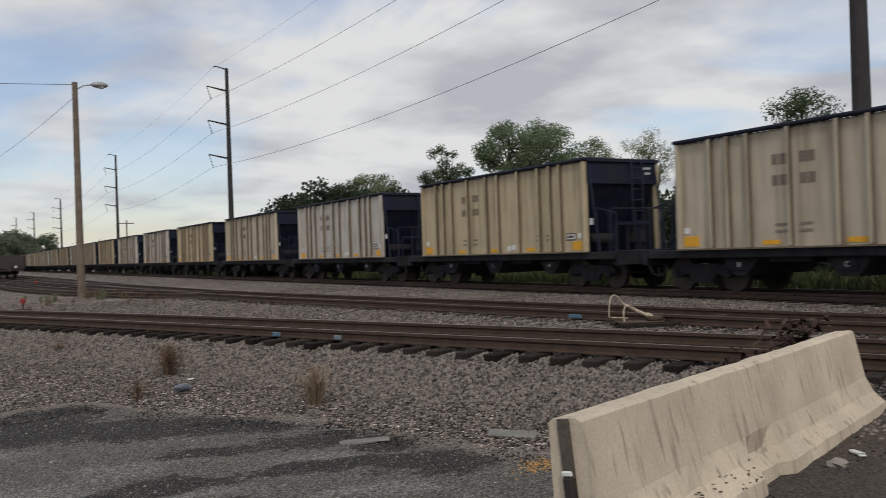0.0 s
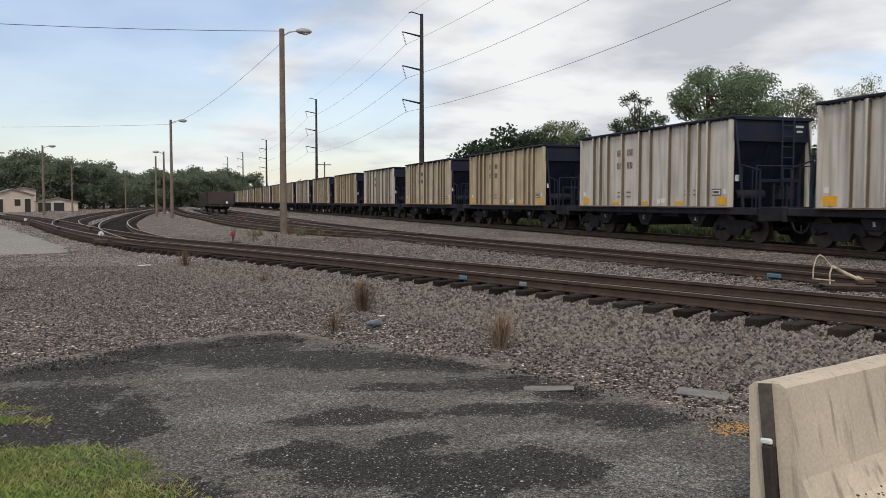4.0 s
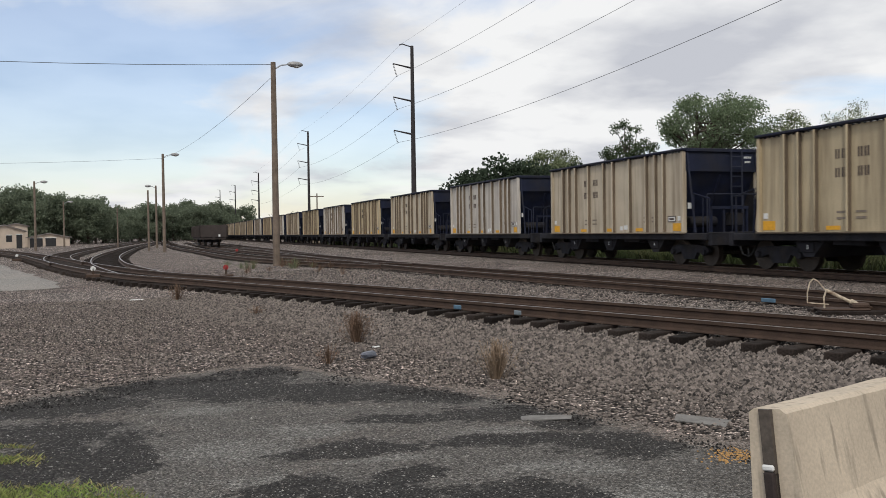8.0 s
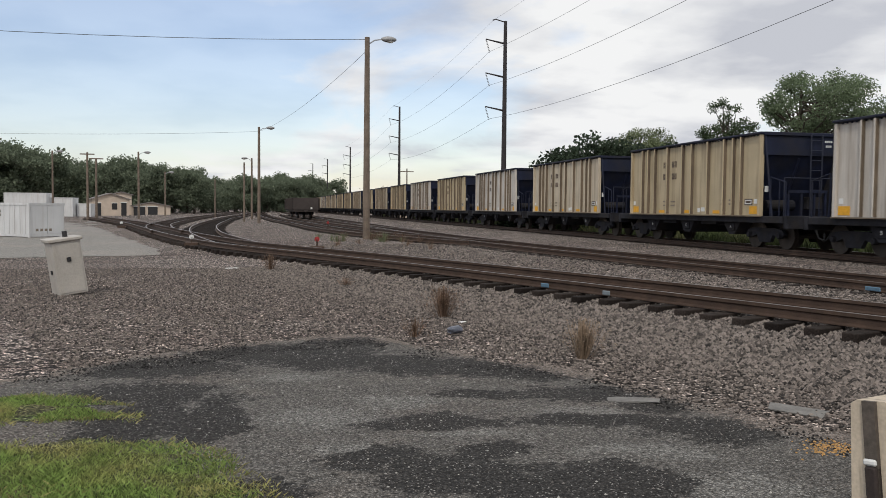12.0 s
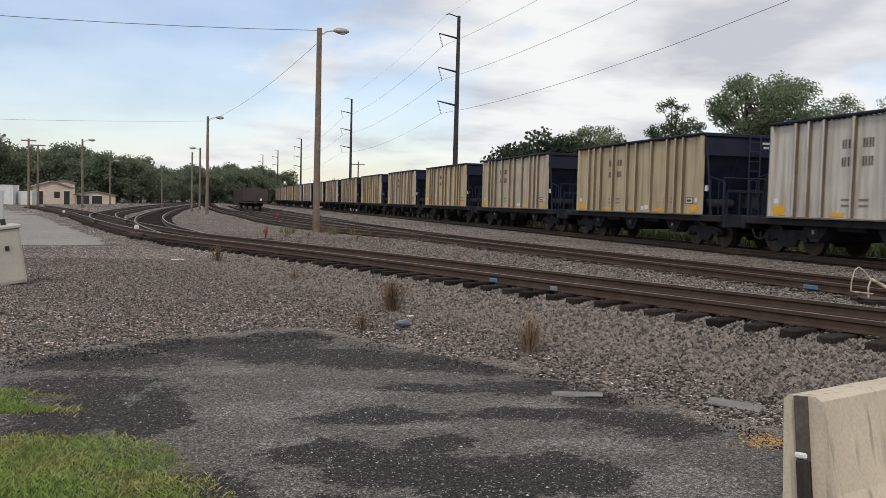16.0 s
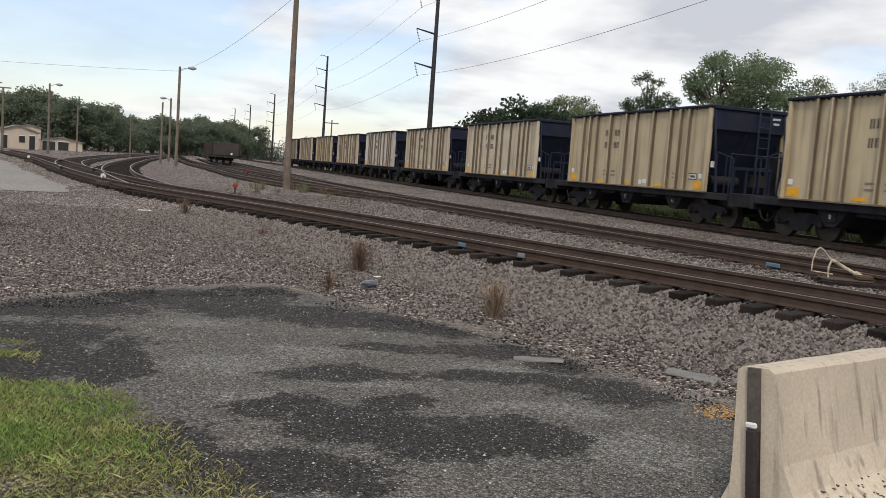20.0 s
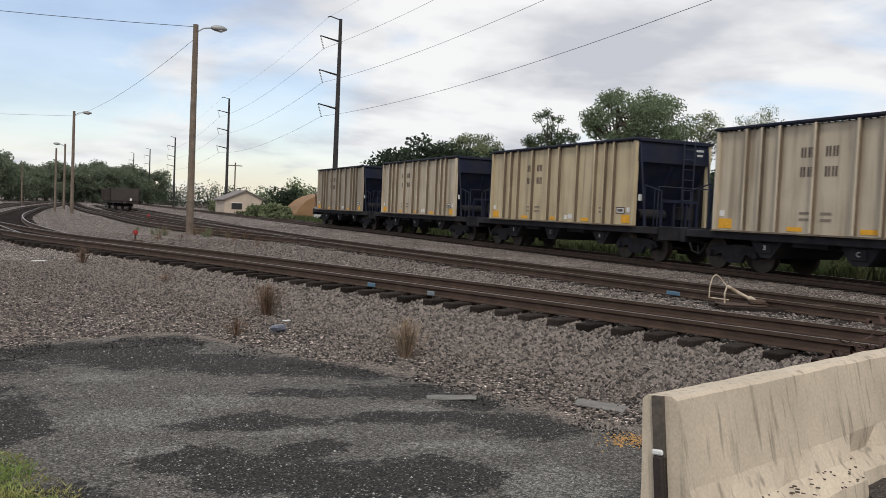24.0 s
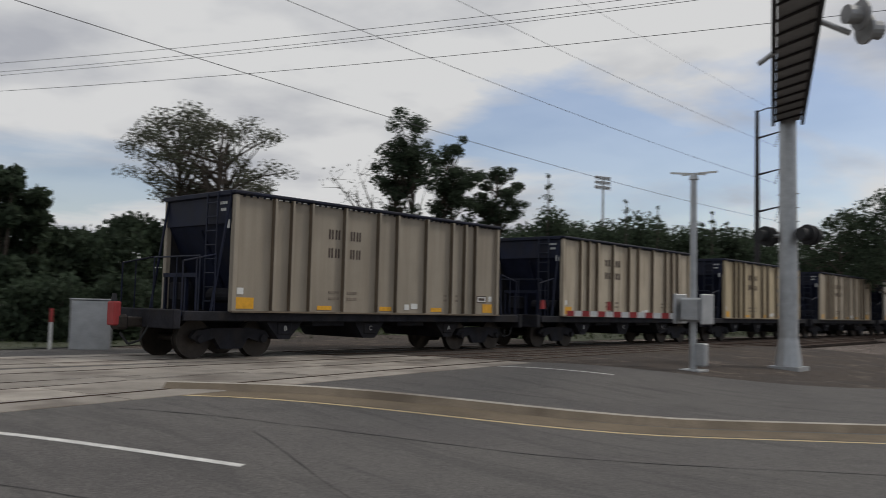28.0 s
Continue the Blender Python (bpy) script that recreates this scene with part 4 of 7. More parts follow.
        box(cp, -0.13, 0.13, *sorted((e * 6.4, e * 7.02)), 0.72, 0.95, bevel=0.03)
        box(cp, -0.22, 0.16, *sorted((e * 6.92, e * 7.19)), 0.66, 1.0, bevel=0.05)
        part("coupler", cp, M["wheel"], car, "brown steel coupler")
        hs = bmesh.new()
        poly(hs, [(-0.4, e * 6.5, 0.8), (-0.42, e * 6.75, 0.42), (-0.36, e * 7.0, 0.34), (-0.25, e * 7.15, 0.6)], 0.028)
        part("air_hose", hs, M["tyre"], car)
        # truck
        ty = e * 4.72
        tk = part("truck", B(-0.98, 0.98, ty - 0.22, ty + 0.22, 0.42, 0.68, bevel=0.03), M["car_frame"], car, "two-axle truck")
        for sx in (-1, 1):
            sf = bmesh.new()
            prism(sf, [(ty - 1.12, 0.50), (ty - 0.98, 0.66), (ty - 0.5, 0.72), (ty + 0.5, 0.72), (ty + 0.98, 0.66), (ty + 1.12, 0.50), (ty + 0.85, 0.36), (ty + 0.48, 0.48), (ty + 0.3, 0.22), (ty - 0.3, 0.22), (ty - 0.48, 0.48), (ty - 0.85, 0.36)],
                  sx * 0.93, sx * 1.07, "x")
            part("side_frame", sf, M["car_frame"], tk)
            sp = bmesh.new()
            for q in (-0.17, 0.0, 0.17):
                rod(sp, (sx * 1.0, ty + q, 0.25), (sx * 1.0, ty + q, 0.5), 0.07, n=8)
            part("spring_group", sp, M["wheel"], tk)
        for a in (-0.89, 0.89):
            ax = part("axle", rod(bmesh.new(), (-0.95, ty + a, 0.457), (0.95, ty + a, 0.457), 0.08, n=10), M["wheel"], tk)
            for sx in (-1, 1):
                wh = bmesh.new()
                rod(wh, (sx * 0.70, ty + a, 0.457), (sx * 0.83, ty + a, 0.457), 0.457, n=28)
                rod(wh, (sx * 0.675, ty + a, 0.457), (sx * 0.70, ty + a, 0.457), 0.485, n=28)
                part("wheel", wh, M["wheel"], tk)
                cap = bmesh.new()
                rod(cap, (sx * 1.05, ty + a, 0.457), (sx * 1.16, ty + a, 0.457), 0.11, 0.09, n=10)
                part("bearing_cap", cap, M["car_frame"], tk)
    # underframe: centre sill, three pairs of discharge bays
    part("centre_sill", B(-0.18, 0.18, -6.5, 6.5, 0.72, 1.05), M["car_frame"], car)
    for yy, w in ((3.3, 0.24), (0.35, 0.3), (-2.95, 0.24)):
        bm = bmesh.new()
        prism(bm, [(yy - 0.72, BOTZ - 0.05), (yy + 0.72, BOTZ - 0.05), (yy + 0.5, 0.80), (yy + w, 0.52), (yy + w * 0.7, 0.44), (yy - w * 0.7, 0.44), (yy - w, 0.52), (yy - 0.5, 0.80)], -HALF + 0.2, HALF - 0.2, "x")
        bay = part("discharge_bay", bm, M["car_frame"], car, "dark discharge bay under the car")
        part("bay_gate", B(-HALF + 0.16, -HALF + 0.24, yy - 0.22, yy + 0.22, 0.56, 0.86, bevel=0.02), M["car_frame"], bay)
        sign = bpy.data.curves.new("letter", "FONT")
        sign.body, sign.size, sign.align_x = {3.3: "B", 0.35: "C"}.get(yy, "A"), 0.17, "CENTER"
        tmp = bpy.data.objects.new("letter", sign)
        me = bpy.data.meshes.new_from_object(tmp)
        bpy.data.objects.remove(tmp)
        me.materials.append(M["white"])
        lt = new("bay_letter", me)
        lt.parent = bay
        lt.matrix_basis = Matrix.Translation((-HALF + 0.15, yy, 0.66)) @ Matrix.Rotation(radians(-90), 4, "Z") @ Matrix.Rotation(radians(90), 4, "X")
    for yy in (1.85, -1.3):
        part("cross_ridge", B(-HALF + 0.2, HALF - 0.2, yy - 0.55, yy + 0.55, 0.78, 1.05), M["car_frame"], car)
    # load floor inside, so that the tub is closed
    part("tub_floor", B(-HALF + 0.06, HALF - 0.06, -3.9, 3.9, 1.02, 1.1), M["car_frame"], car)
    return car


def bars(x0, x1, y0, y1, z0, z1):
    """One stencilled character's place, as two plain upright bars."""
    bm = bmesh.new()
    w = (y1 - y0) * 0.34
    box(bm, x0, x1, y0, y0 + w, z0, z1)
    box(bm, x0, x1, y1 - w, y1, z0, z1)
    return bm


# place of the last car's leading panel edge along the track, by time
TAIL = [(0.0, 466.45), (4.0, 399.4), (8.0, 331.72), (10.0, 297.65), (11.0, 280.05), (12.0, 263.30), (17.0, 175.9), (20.0, 122.05), (24.0, 50.75), (25.0, 32.2), (26.0, 14.3), (27.0, -4.08), (28.0, -22.38)]
CARS = []
proto = hopper_car()
proto.matrix_basis = pose(18.4, TAIL[0][1] + BODY_L / 2, RAIL_Z)
CARS.append(proto)
for k in range(1, 37):
    CARS.append(copy_thing(proto, pose(18.4, TAIL[0][1] + BODY_L / 2 - PITCH * k, RAIL_Z)))
# the cars' paint has aged differently
AGED = {0: ("car_dusty", "dusty grey-tan open-top hopper car with navy ends, last of the train")}
AGED.update({k: ("car_yellow", "yellowish tan open-top hopper car with navy ends, in the moving train") for k in (2, 7, 8, 10, 12, 14, 17, 19, 23, 26, 29, 32, 35)})
AGED.update({k: ("car_pale", "pale streaked open-top hopper car with navy ends, in the moving train") for k in (4, 13, 15, 18, 21, 24, 27, 28, 31, 34)})
for k, (key, label) in AGED.items():
    tagged(CARS[k], label)
    for o in CARS[k].children_recursive:
        for s in o.material_slots:
            if s.material == M["car_side"]:
                s.link = "OBJECT"
                s.material = M[key]


def motions():
    for k, c in enumerate(CARS):
        walk(c, [(t, pose(18.4, y + BODY_L / 2 - PITCH * k, RAIL_Z)) for t, y in TAIL])


# ---- crossing ----
def crossing():
    cr = thing("level_crossing", "concrete panels and steel deflectors of a level crossing", "level crossing", kind="structure")
    for pts in (LINE_N, LINE_B, LINE_MAIN):
        line = [q for q in smooth_line([(x, y, 0) for x, y in pts], 0.2) if 0.25 < road_rn(q[0].x, q[0].y)[1] < 19.8]
        per = 12
        for lo, hi in ((-1.55, -0.86), (-0.66, 0.66), (0.86, 1.55)):
            for k in range(0, len(line) - 2, per):
                seg = line[k:k + per + 1]
                if len(seg) < 3:
                    continue
                verts, faces = [], []
                dz = rng.uniform(-0.006, 0.004)
                for i, (p, d) in enumerate(seg):
                    s = Vector((d.y, -d.x, 0))
                    q = p + d * (0.012 if i == 0 else -0.012 if i == len(seg) - 1 else 0)
                    for a, z in ((lo, -0.15), (lo, -0.012), (lo + 0.02, 0), (hi - 0.02, 0), (hi, -0.012), (hi, -0.15)):
                        w = q + s * a
                        verts.append((w.x, w.y, RAIL_Z + dz + z))
                n = 6
                for i in range(len(seg) - 1):
                    for j in range(n - 1):
                        a = i * n + j
                        faces.append((a, a + n, a + n + 1, a + 1))
                faces += [tuple(range(n)), tuple(len(verts) - 1 - j for j in range(n))]
                raw("panel", verts, faces, M["panel"], cr)
        p, d = line[0]if line[0][0].y > line[-1][0].y else line[-1]
        d = d if d.y > 0 else -d
        s = Vector((d.y, -d.x, 0))
        for lo, hi in ((-1.55, -0.86), (-0.66, 0.66), (0.86, 1.55)):
            bar = bmesh.new()
            rod(bar, p + s * lo + d * 0.02 + Vector((0, 0, RAIL_Z - 0.012)), p + s * hi + d * 0.02 + Vector((0, 0, RAIL_Z - 0.012)), 0.014, n=6)
            part("edge_bar", bar, M["railtop"], cr, "bright worn steel edge")
            c0, c1 = p + s * (lo + 0.03), p + s * (hi - 0.03)
            e = d * 0.28
            raw("deflector", [(q.x + u.x, q.y + u.y, RAIL_Z + z) for z in (-0.02, -0.045) for q, u in ((c0, d * 0.03), (c1, d * 0.03))] +
                [(q.x + u.x, q.y + u.y, RAIL_Z + z) for z in (-0.17, -0.195) for q, u in ((c0, e), (c1, e))],
                [(0, 1, 5, 4), (2, 6, 7, 3), (0, 4, 6, 2), (1, 3, 7, 5), (0, 2, 3, 1), (4, 5, 7, 6)], M["rail"], cr)


crossing()


# ---- concrete barrier ----
def concrete_barrier():
    a, b = Vector((2.79, 3.40)), Vector((7.72, 5.17))
    d = (b - a).normalized()
    ang = math.atan2(d.y, d.x)
    t = thing("concrete_barrier", "weathered concrete road barrier standing askew on the lot", "barrier", Matrix.Translation((a.x, a.y, 0.005)) @ Matrix.Rotation(ang, 4, "Z") @ Matrix.Rotation(radians(-6), 4, "X"))
    L = (b - a).length
    prof = [(-0.31, -0.05), (-0.30, 0.09), (-0.205, 0.20), (-0.15, 0.34), (-0.10, 0.78), (-0.07, 0.80), (0.07, 0.80), (0.10, 0.78), (0.125, 0.34), (0.14, 0.20), (0.20, 0.09), (0.21, -0.05)]
    verts, faces, n = [], [], len(prof)
    N = 44
    r = random.Random(2)
    for i in range(N + 1):
        x = L * i / N
        if i == 0:
            x += 0.02
        for k, (y, z) in enumerate(prof):
            j = 0.004 * noise.noise((x * 3, k * 5.1, 1)) + r.uniform(-0.0015, 0.0015)
            # chipped foot on the camera's side
            chip = 0.07 * max(0, noise.noise((x * 2.2, 7, 2))) if k in (1, 2) else 0
            if k in (0, 1, 2) and 1.95 < x < 2.4:
                chip += 0.08
            verts.append((x, y + j + chip, z + j * 1.5 - (0.05 * max(0, noise.noise((x * 2.2, 7, 2))) if k == 1 else 0) - 0.03 * (x / L)))
    for i in range(N):
        for k in range(n):
            p, q = i * n + k, i * n + (k + 1) % n
            faces.append((p, q, q + n, p + n))
    faces += [tuple(range(n))[::-1], tuple(N * n + k for k in range(n))]
    body = raw("barrier_body", verts, faces, M["barrier"], t)
    # dark strip on the end face: the slot's shade put into its colour
    part("end_slot", B(-0.006, 0.05, -0.03, 0.03, 0.0, 0.80), M["slot"], t, "dark strip for the shaded joint slot in the barrier's end")
    part("joint_plate", B(-0.03, 0.03, -0.03, 0.025, 0.12, 0.50, bevel=0.008), M["rust_plate"], t, "rusty brown steel joint plate")
    part("white_tag", B(-0.03, -0.01, -0.035, 0.03, 0.505, 0.535, bevel=0.008), M["white"], t)
    # dark discs stand in for the shade inside small casting pits
    for k in range(90):
        x, z = 0.12 + 1.9 * r.random() ** 1.5, 0.11 * r.random() ** 1.3
        q = -0.30 + z * 0.86
        part("bug_hole", rod(bmesh.new(), (x, q - 0.004, 0.09 + z), (x, q + 0.02, 0.09 + z), r.uniform(0.0025, 0.0055), n=5), M["slot"], t)


concrete_barrier()


# ---- poles and lines ----
def wood_pole(x, y, h, z0=0.1, lamp=0.0, r=0.15, group="wooden lamp poles", label="tall weathered wooden pole with a street lamp on a steel arm", lean=(0, 0)):
    p = thing("lamp_pole" if lamp else "utility_pole", label, "pole", pose(x, y, z0), group)
    top = (lean[0], lean[1], h - z0)
    part("pole", rod(bmesh.new(), (0, 0, -0.3), top, r, r * 0.68, n=12), M["wood"], p)
    if lamp:
        s = 1 if lamp > 0 else -1
        arm = bmesh.new()
        poly(arm, [(top[0], 0, h - z0 - 0.35), (top[0] + s * 0.35, 0, h - z0 - 0.12), (top[0] + lamp * 0.75, 0, h - z0 - 0.05)], 0.03)
        arm = part("lamp_arm", arm, M["galv"], p)
        hd = bmesh.new()
        bmesh.ops.create_uvsphere(hd, u_segments=12, v_segments=8, radius=0.5, matrix=Matrix.Translation((top[0] + lamp * 0.75 + s * 0.26, 0, h - z0 - 0.05)) @ Matrix.Diagonal((0.75, 0.34, 0.28, 1)))
        part("lamp_head", hd, M["lamp_grey"], arm, "grey cobra-head street lamp", True)
        gl = bmesh.new()
        bmesh.ops.create_uvsphere(gl, u_segments=10, v_segments=6, radius=0.5, matrix=Matrix.Translation((top[0] + lamp * 0.75 + s * 0.32, 0, h - z0 - 0.13)) @ Matrix.Diagonal((0.36, 0.26, 0.18, 1)))
        part("lamp_glass", gl, M["white"], arm, "", True)
    return p


wood_pole(5.15, 39.9, 9.6, 0.2, 1.0, 0.17)
wood_pole(0.47, 78.4, 8.8, 0.1, 1.0, 0.15)
wood_pole(-0.2, 105, 7.5, 0.0, -0.8, 0.14)
wood_pole(-12.4, 99.4, 7.6, 0.0, 0.9, 0.14)
wood_pole(-12.5, 129.5, 6.6, 0.0, 0.8, 0.13)
wood_pole(-23.0, 107.7, 8.0, 0.0, 0.8, 0.13)
wood_pole(-5.1, 120, 5.4, 0.0, 0, 0.11, "plain wooden poles", "plain weathered wooden pole")
wood_pole(-0.9, 86, 6.0, 0.0, 0, 0.11, "plain wooden poles", "plain weathered wooden pole")
for dx in (-0.5, 0.35):
    q = wood_pole(-16.2 + dx, 93.8, 7.1 if dx < 0 else 6.5, 0.0, 0, 0.14, "plain wooden poles", "one of a close pair of wooden utility poles")
    part("crossarm", B(-0.7, 0.7, -0.06, 0.06, 6.4 if dx > 0 else 6.85, 6.52 if dx > 0 else 6.97), M["wood"], q)
tp = wood_pole(26.3, 147.7, 8.6, 0.1, 0, 0.15, "plain wooden poles", "far wooden utility pole with one crossarm")
part("crossarm", B(-1.2, 1.2, -0.06, 0.06, 7.9, 8.05), M["wood"], tp)


def tx_pole(x, y, top, arms, r=0.26, turn=0.0):
    p = thing("transmission_pole", "tall dark steel transmission pole with three arms", "power pole", pose(x, y, 0.1, 0, 0, turn), "transmission poles")
    part("pole", rod(bmesh.new(), (0, 0, -0.3), (0, 0, top), r, r * 0.55, n=14), M["steel_dark"], p)
    part("top_arm", poly(bmesh.new(), [(0, 0, top - 0.1), (-0.9, 0, top + 0.12), (-1.15, 0, top + 0.02)], 0.05), M["steel_dark"], p)
    for z in arms:
        a = part("arm", rod(bmesh.new(), (0, 0, z), (-1.75, 0, z + 0.32), 0.09, 0.05, n=8), M["steel_dark"], p)
        ins = bmesh.new()
        for k in range(9):
            f = k / 8
            rod(ins, (-1.72 + 0.3 * f, 0, z + 0.26 - 1.0 * f), (-1.72 + 0.3 * (f + 0.07), 0, z + 0.26 - 1.0 * (f + 0.07)), 0.075, 0.04, n=8)
        tagged(part("insulator", ins, M["lamp_grey"], a), kind="stuff")
    return p


TX = [(25.4, -66, 17.6, (9.6, 12.5, 15.4)), (23.1, 15.0, 19.2, (11.2, 14.1, 17.0)), (21.4, 72.0, 17.9, (10.15, 13.05, 15.95)), (23.3, 138.1, 18.1, (10.2, 13.0, 15.8)), (22.6, 204, 16.0, (9.4, 11.6, 13.8)), (22.6, 268, 16.6, (9.6, 12.0, 14.4)), (22.6, 335, 18.5, (10.4, 13, 15.6))]
for x, y, top, arms in TX:
    tx_pole(x, y, top, arms, 0.30 if y == 15.0 else 0.26)


def wire(a, b, sag, r=0.012, label="thin dark overhead wire"):
    pts = []
    for k in range(17):
        t = k / 16
        p = Vector(a).lerp(Vector(b), t)
        p.z -= sag * 4 * t * (1 - t)
        pts.append(p)
    bm = bmesh.new()
    rings = []
    for i, p in enumerate(pts):
        d = (pts[min(i + 1, 16)] - pts[max(i - 1, 0)]).normalized()
        u = d.cross(Vector((0, 0, 1))).normalized()
        w = u.cross(d)
        rings.append([bm.verts.new(p + (u * math.cos(q) + w * math.sin(q)) * r) for q in (0, 2.094, 4.189)])
    for r0, r1 in zip(rings, rings[1:]):
        for k in range(3):
            bm.faces.new((r0[k], r0[(k + 1) % 3], r1[(k + 1) % 3], r1[k]))
    ob = part("overhead_wire", bm, M["wire"])
    return tagged(ob, label, "wire", "overhead wires")


for (x0, y0, t0, a0), (x1, y1, t1, a1) in zip(TX, TX[1:5]):
    for z0, z1 in zip(a0, a1):
        wire((x0 - 1.42, y0, z0 - 0.65), (x1 - 1.42, y1, z1 - 0.65), 0.9, 0.014)
    wire((x0 - 1.1, y0, t0 + 0.12), (x1 - 1.1, y1, t1 + 0.12), 0.6, 0.008)
wire((5.15, 39.9, 9.5), (-42, 33, 9.8), 1.1, 0.014)
wire((5.15, 39.9, 9.0), (0.47, 78.4, 8.4), 0.5, 0.011)
wire((0.47, 78.4, 8.4), (-48, 78, 8.2), 0.7, 0.011)

# cross-armed pole behind the crossing, with its wires
xp = wood_pole(41.4, -8.25, 11.0, 0.1, 0, 0.21, "plain wooden poles", "brown wooden utility pole with a crossarm and insulators")
part("crossarm", B(-0.07, 0.07, -1.4, 1.4, 9.75, 9.9, m=Matrix.Rotation(radians(-11), 4, "Z")), M["wood"], xp)
for q in (-1.35, -0.75, 0.7, 1.35):
    part("insulator", rod(bmesh.new(), (q * 0.19, q * 0.98, 9.9), (q * 0.19, q * 0.98, 10.18), 0.06, 0.035, n=8), M["lamp_grey"], xp)
for q, z in ((-1.35, 10.1), (-0.75, 10.1), (0.7, 10.1), (1.35, 9.0)):
    wire((41.4 + q * 0.19, -8.25 + q, z), (-6.0 + q * 0.5, -27.5 + q * 1.2, z + 1.3 - 0.35 * (q + 1.35)), 0.6, 0.009)


# ---- crossing signals ----
def flasher(parent, name, c, face, key="dark"):
    bm = bmesh.new()
    f = Vector(face)
    rod(bm, Vector(c) - f * 0.03, Vector(c) + f * 0.03, 0.30, n=20)
    d = part(name, bm, M[key], parent, "round signal background")
    h = bmesh.new()
    rod(h, Vector(c) + f * 0.03, Vector(c) + f * 0.32, 0.17, 0.19, n=14)
    part("hood", h, M[key], d)
    return d


def cantilever(x, y, top, arm_dir, arm_len, arm_z, label, grp, lights, spire=0.0):
    t = thing("signal_cantilever", label, "crossing signal", pose(x, y, 0.15), grp)
    mast = part("mast", rod(bmesh.new(), (0, 0, 0), (0, 0, top - spire), 0.28, 0.24, n=16), M["galv"], t)
    if spire:
        part("mast_spire", rod(bmesh.new(), (0, 0, top - spire), (0, 0, top), 0.13, 0.12, n=12), M["galv"], mast)
    part("base", rod(bmesh.new(), (0, 0, -0.1), (0, 0, 0.9), 0.42, 0.29, n=12), M["galv"], mast)
    part("base_plate", B(-0.45, 0.45, -0.45, 0.45, -0.1, 0.08), M["galv"], mast)
    d = Vector((*arm_dir, 0)).normalized()
    s = Vector((d.y, -d.x, 0))
    fr = bmesh.new()
    for a in (-0.42, 0.42):
        for z in (0.0, 0.55):
            rod(fr, d * -0.4 + s * a + Vector((0, 0, arm_z + z)), d * arm_len + s * a + Vector((0, 0, arm_z + z)), 0.055, n=6)
    n = int(arm_len / 0.9)
    for k in range(n):
        p, q = d * (k * arm_len / n), d * ((k + 1) * arm_len / n)
        z0, z1 = Vector((0, 0, arm_z)), Vector((0, 0, arm_z + 0.55))
        for a in (-0.42, 0.42):
            rod(fr, p + s * a + z0, q + s * a + z1, 0.03, n=5)
            rod(fr, q + s * a + z0, q + s * a + z1, 0.03, n=5)
        rod(fr, p + s * 0.42 + z0, q - s * 0.42 + z0, 0.03, n=5)
    arm = part("truss_arm", fr, M["steel_dark"], t, "dark steel truss arm")
    wk = bmesh.new()
    box(wk, -0.36, 0.36, 0.0, arm_len, 0, 0.04, m=Matrix.Translation((0, 0, arm_z + 0.03)) @ Matrix.Rotation(math.atan2(-d.x, d.y), 4, "Z"))
    part("walkway", wk, M["lamp_grey"], arm, "grating walkway")
    rl = bmesh.new()
    for a in (-0.45, 0.45):
        poly(rl, [d * 0.3 + s * a + Vector((0, 0, arm_z + 1.25)), d * arm_len + s * a + Vector((0, 0, arm_z + 1.25))], 0.025)
        for k in range(5):
            w = d * (0.3 + k * (arm_len - 0.3) / 4) + s * a
            rod(rl, w + Vector((0, 0, arm_z)), w + Vector((0, 0, arm_z + 1.25)), 0.025, n=6)
    part("railing", rl, M["galv"], arm)
    for f, off in lights:
        c = d * (arm_len * f) + s * off + Vector((0, 0, arm_z - 0.25))
        br = part("light_bracket", rod(bmesh.new(), c - s * off * 0.55 + Vector((0, 0, 0.3)), c, 0.06, n=8), M["galv"], arm)
        if abs(off) > 0.8:
            w = (s * 0.85 + d * 0.5).normalized()
            for q, u in ((0.35, 1), (0.1, -1)):
                flasher(br, "flasher", c + s * off * q + w * 0.2 * u + Vector((0, 0, 0.9 * q)), w * u, "lamp_grey")
    for k in range(9):
        part("step", rod(bmesh.new(), (-0.32, 0, 1.9 + 0.42 * k), (0.32, 0, 1.9 + 0.42 * k), 0.018, n=6), M["galv"], mast)
    lb = bmesh.new()
    rod(lb, (-0.75, 0, 4.0), (0.75, 0, 4.0), 0.05, n=8)
    lb = part("light_bar", lb, M["galv"], mast)
    for q in (-0.62, 0.62):
        flasher(lb, "flasher", (q, 0.2, 4.0), (0.3, 0.95, 0))
        flasher(lb, "flasher", (q, -0.2, 4.0), (-0.3, -0.95, 0))
    return t


cantilever(9.1, -26.6, 8.1, (-0.350, 0.937), 12.5, 7.5, "grey steel signal cantilever reaching over the road", "signal cantilevers", [(0.74, -1.0), (0.60, 0.75)])
far_c = cantilever(42.8, 14.4, 9.9, (0.2, -0.98), 10.3, 6.4, "silver steel signal cantilever beyond the tracks", "signal cantilevers", [(0.97, 0.3), (0.8, -0.3)], 0.65)


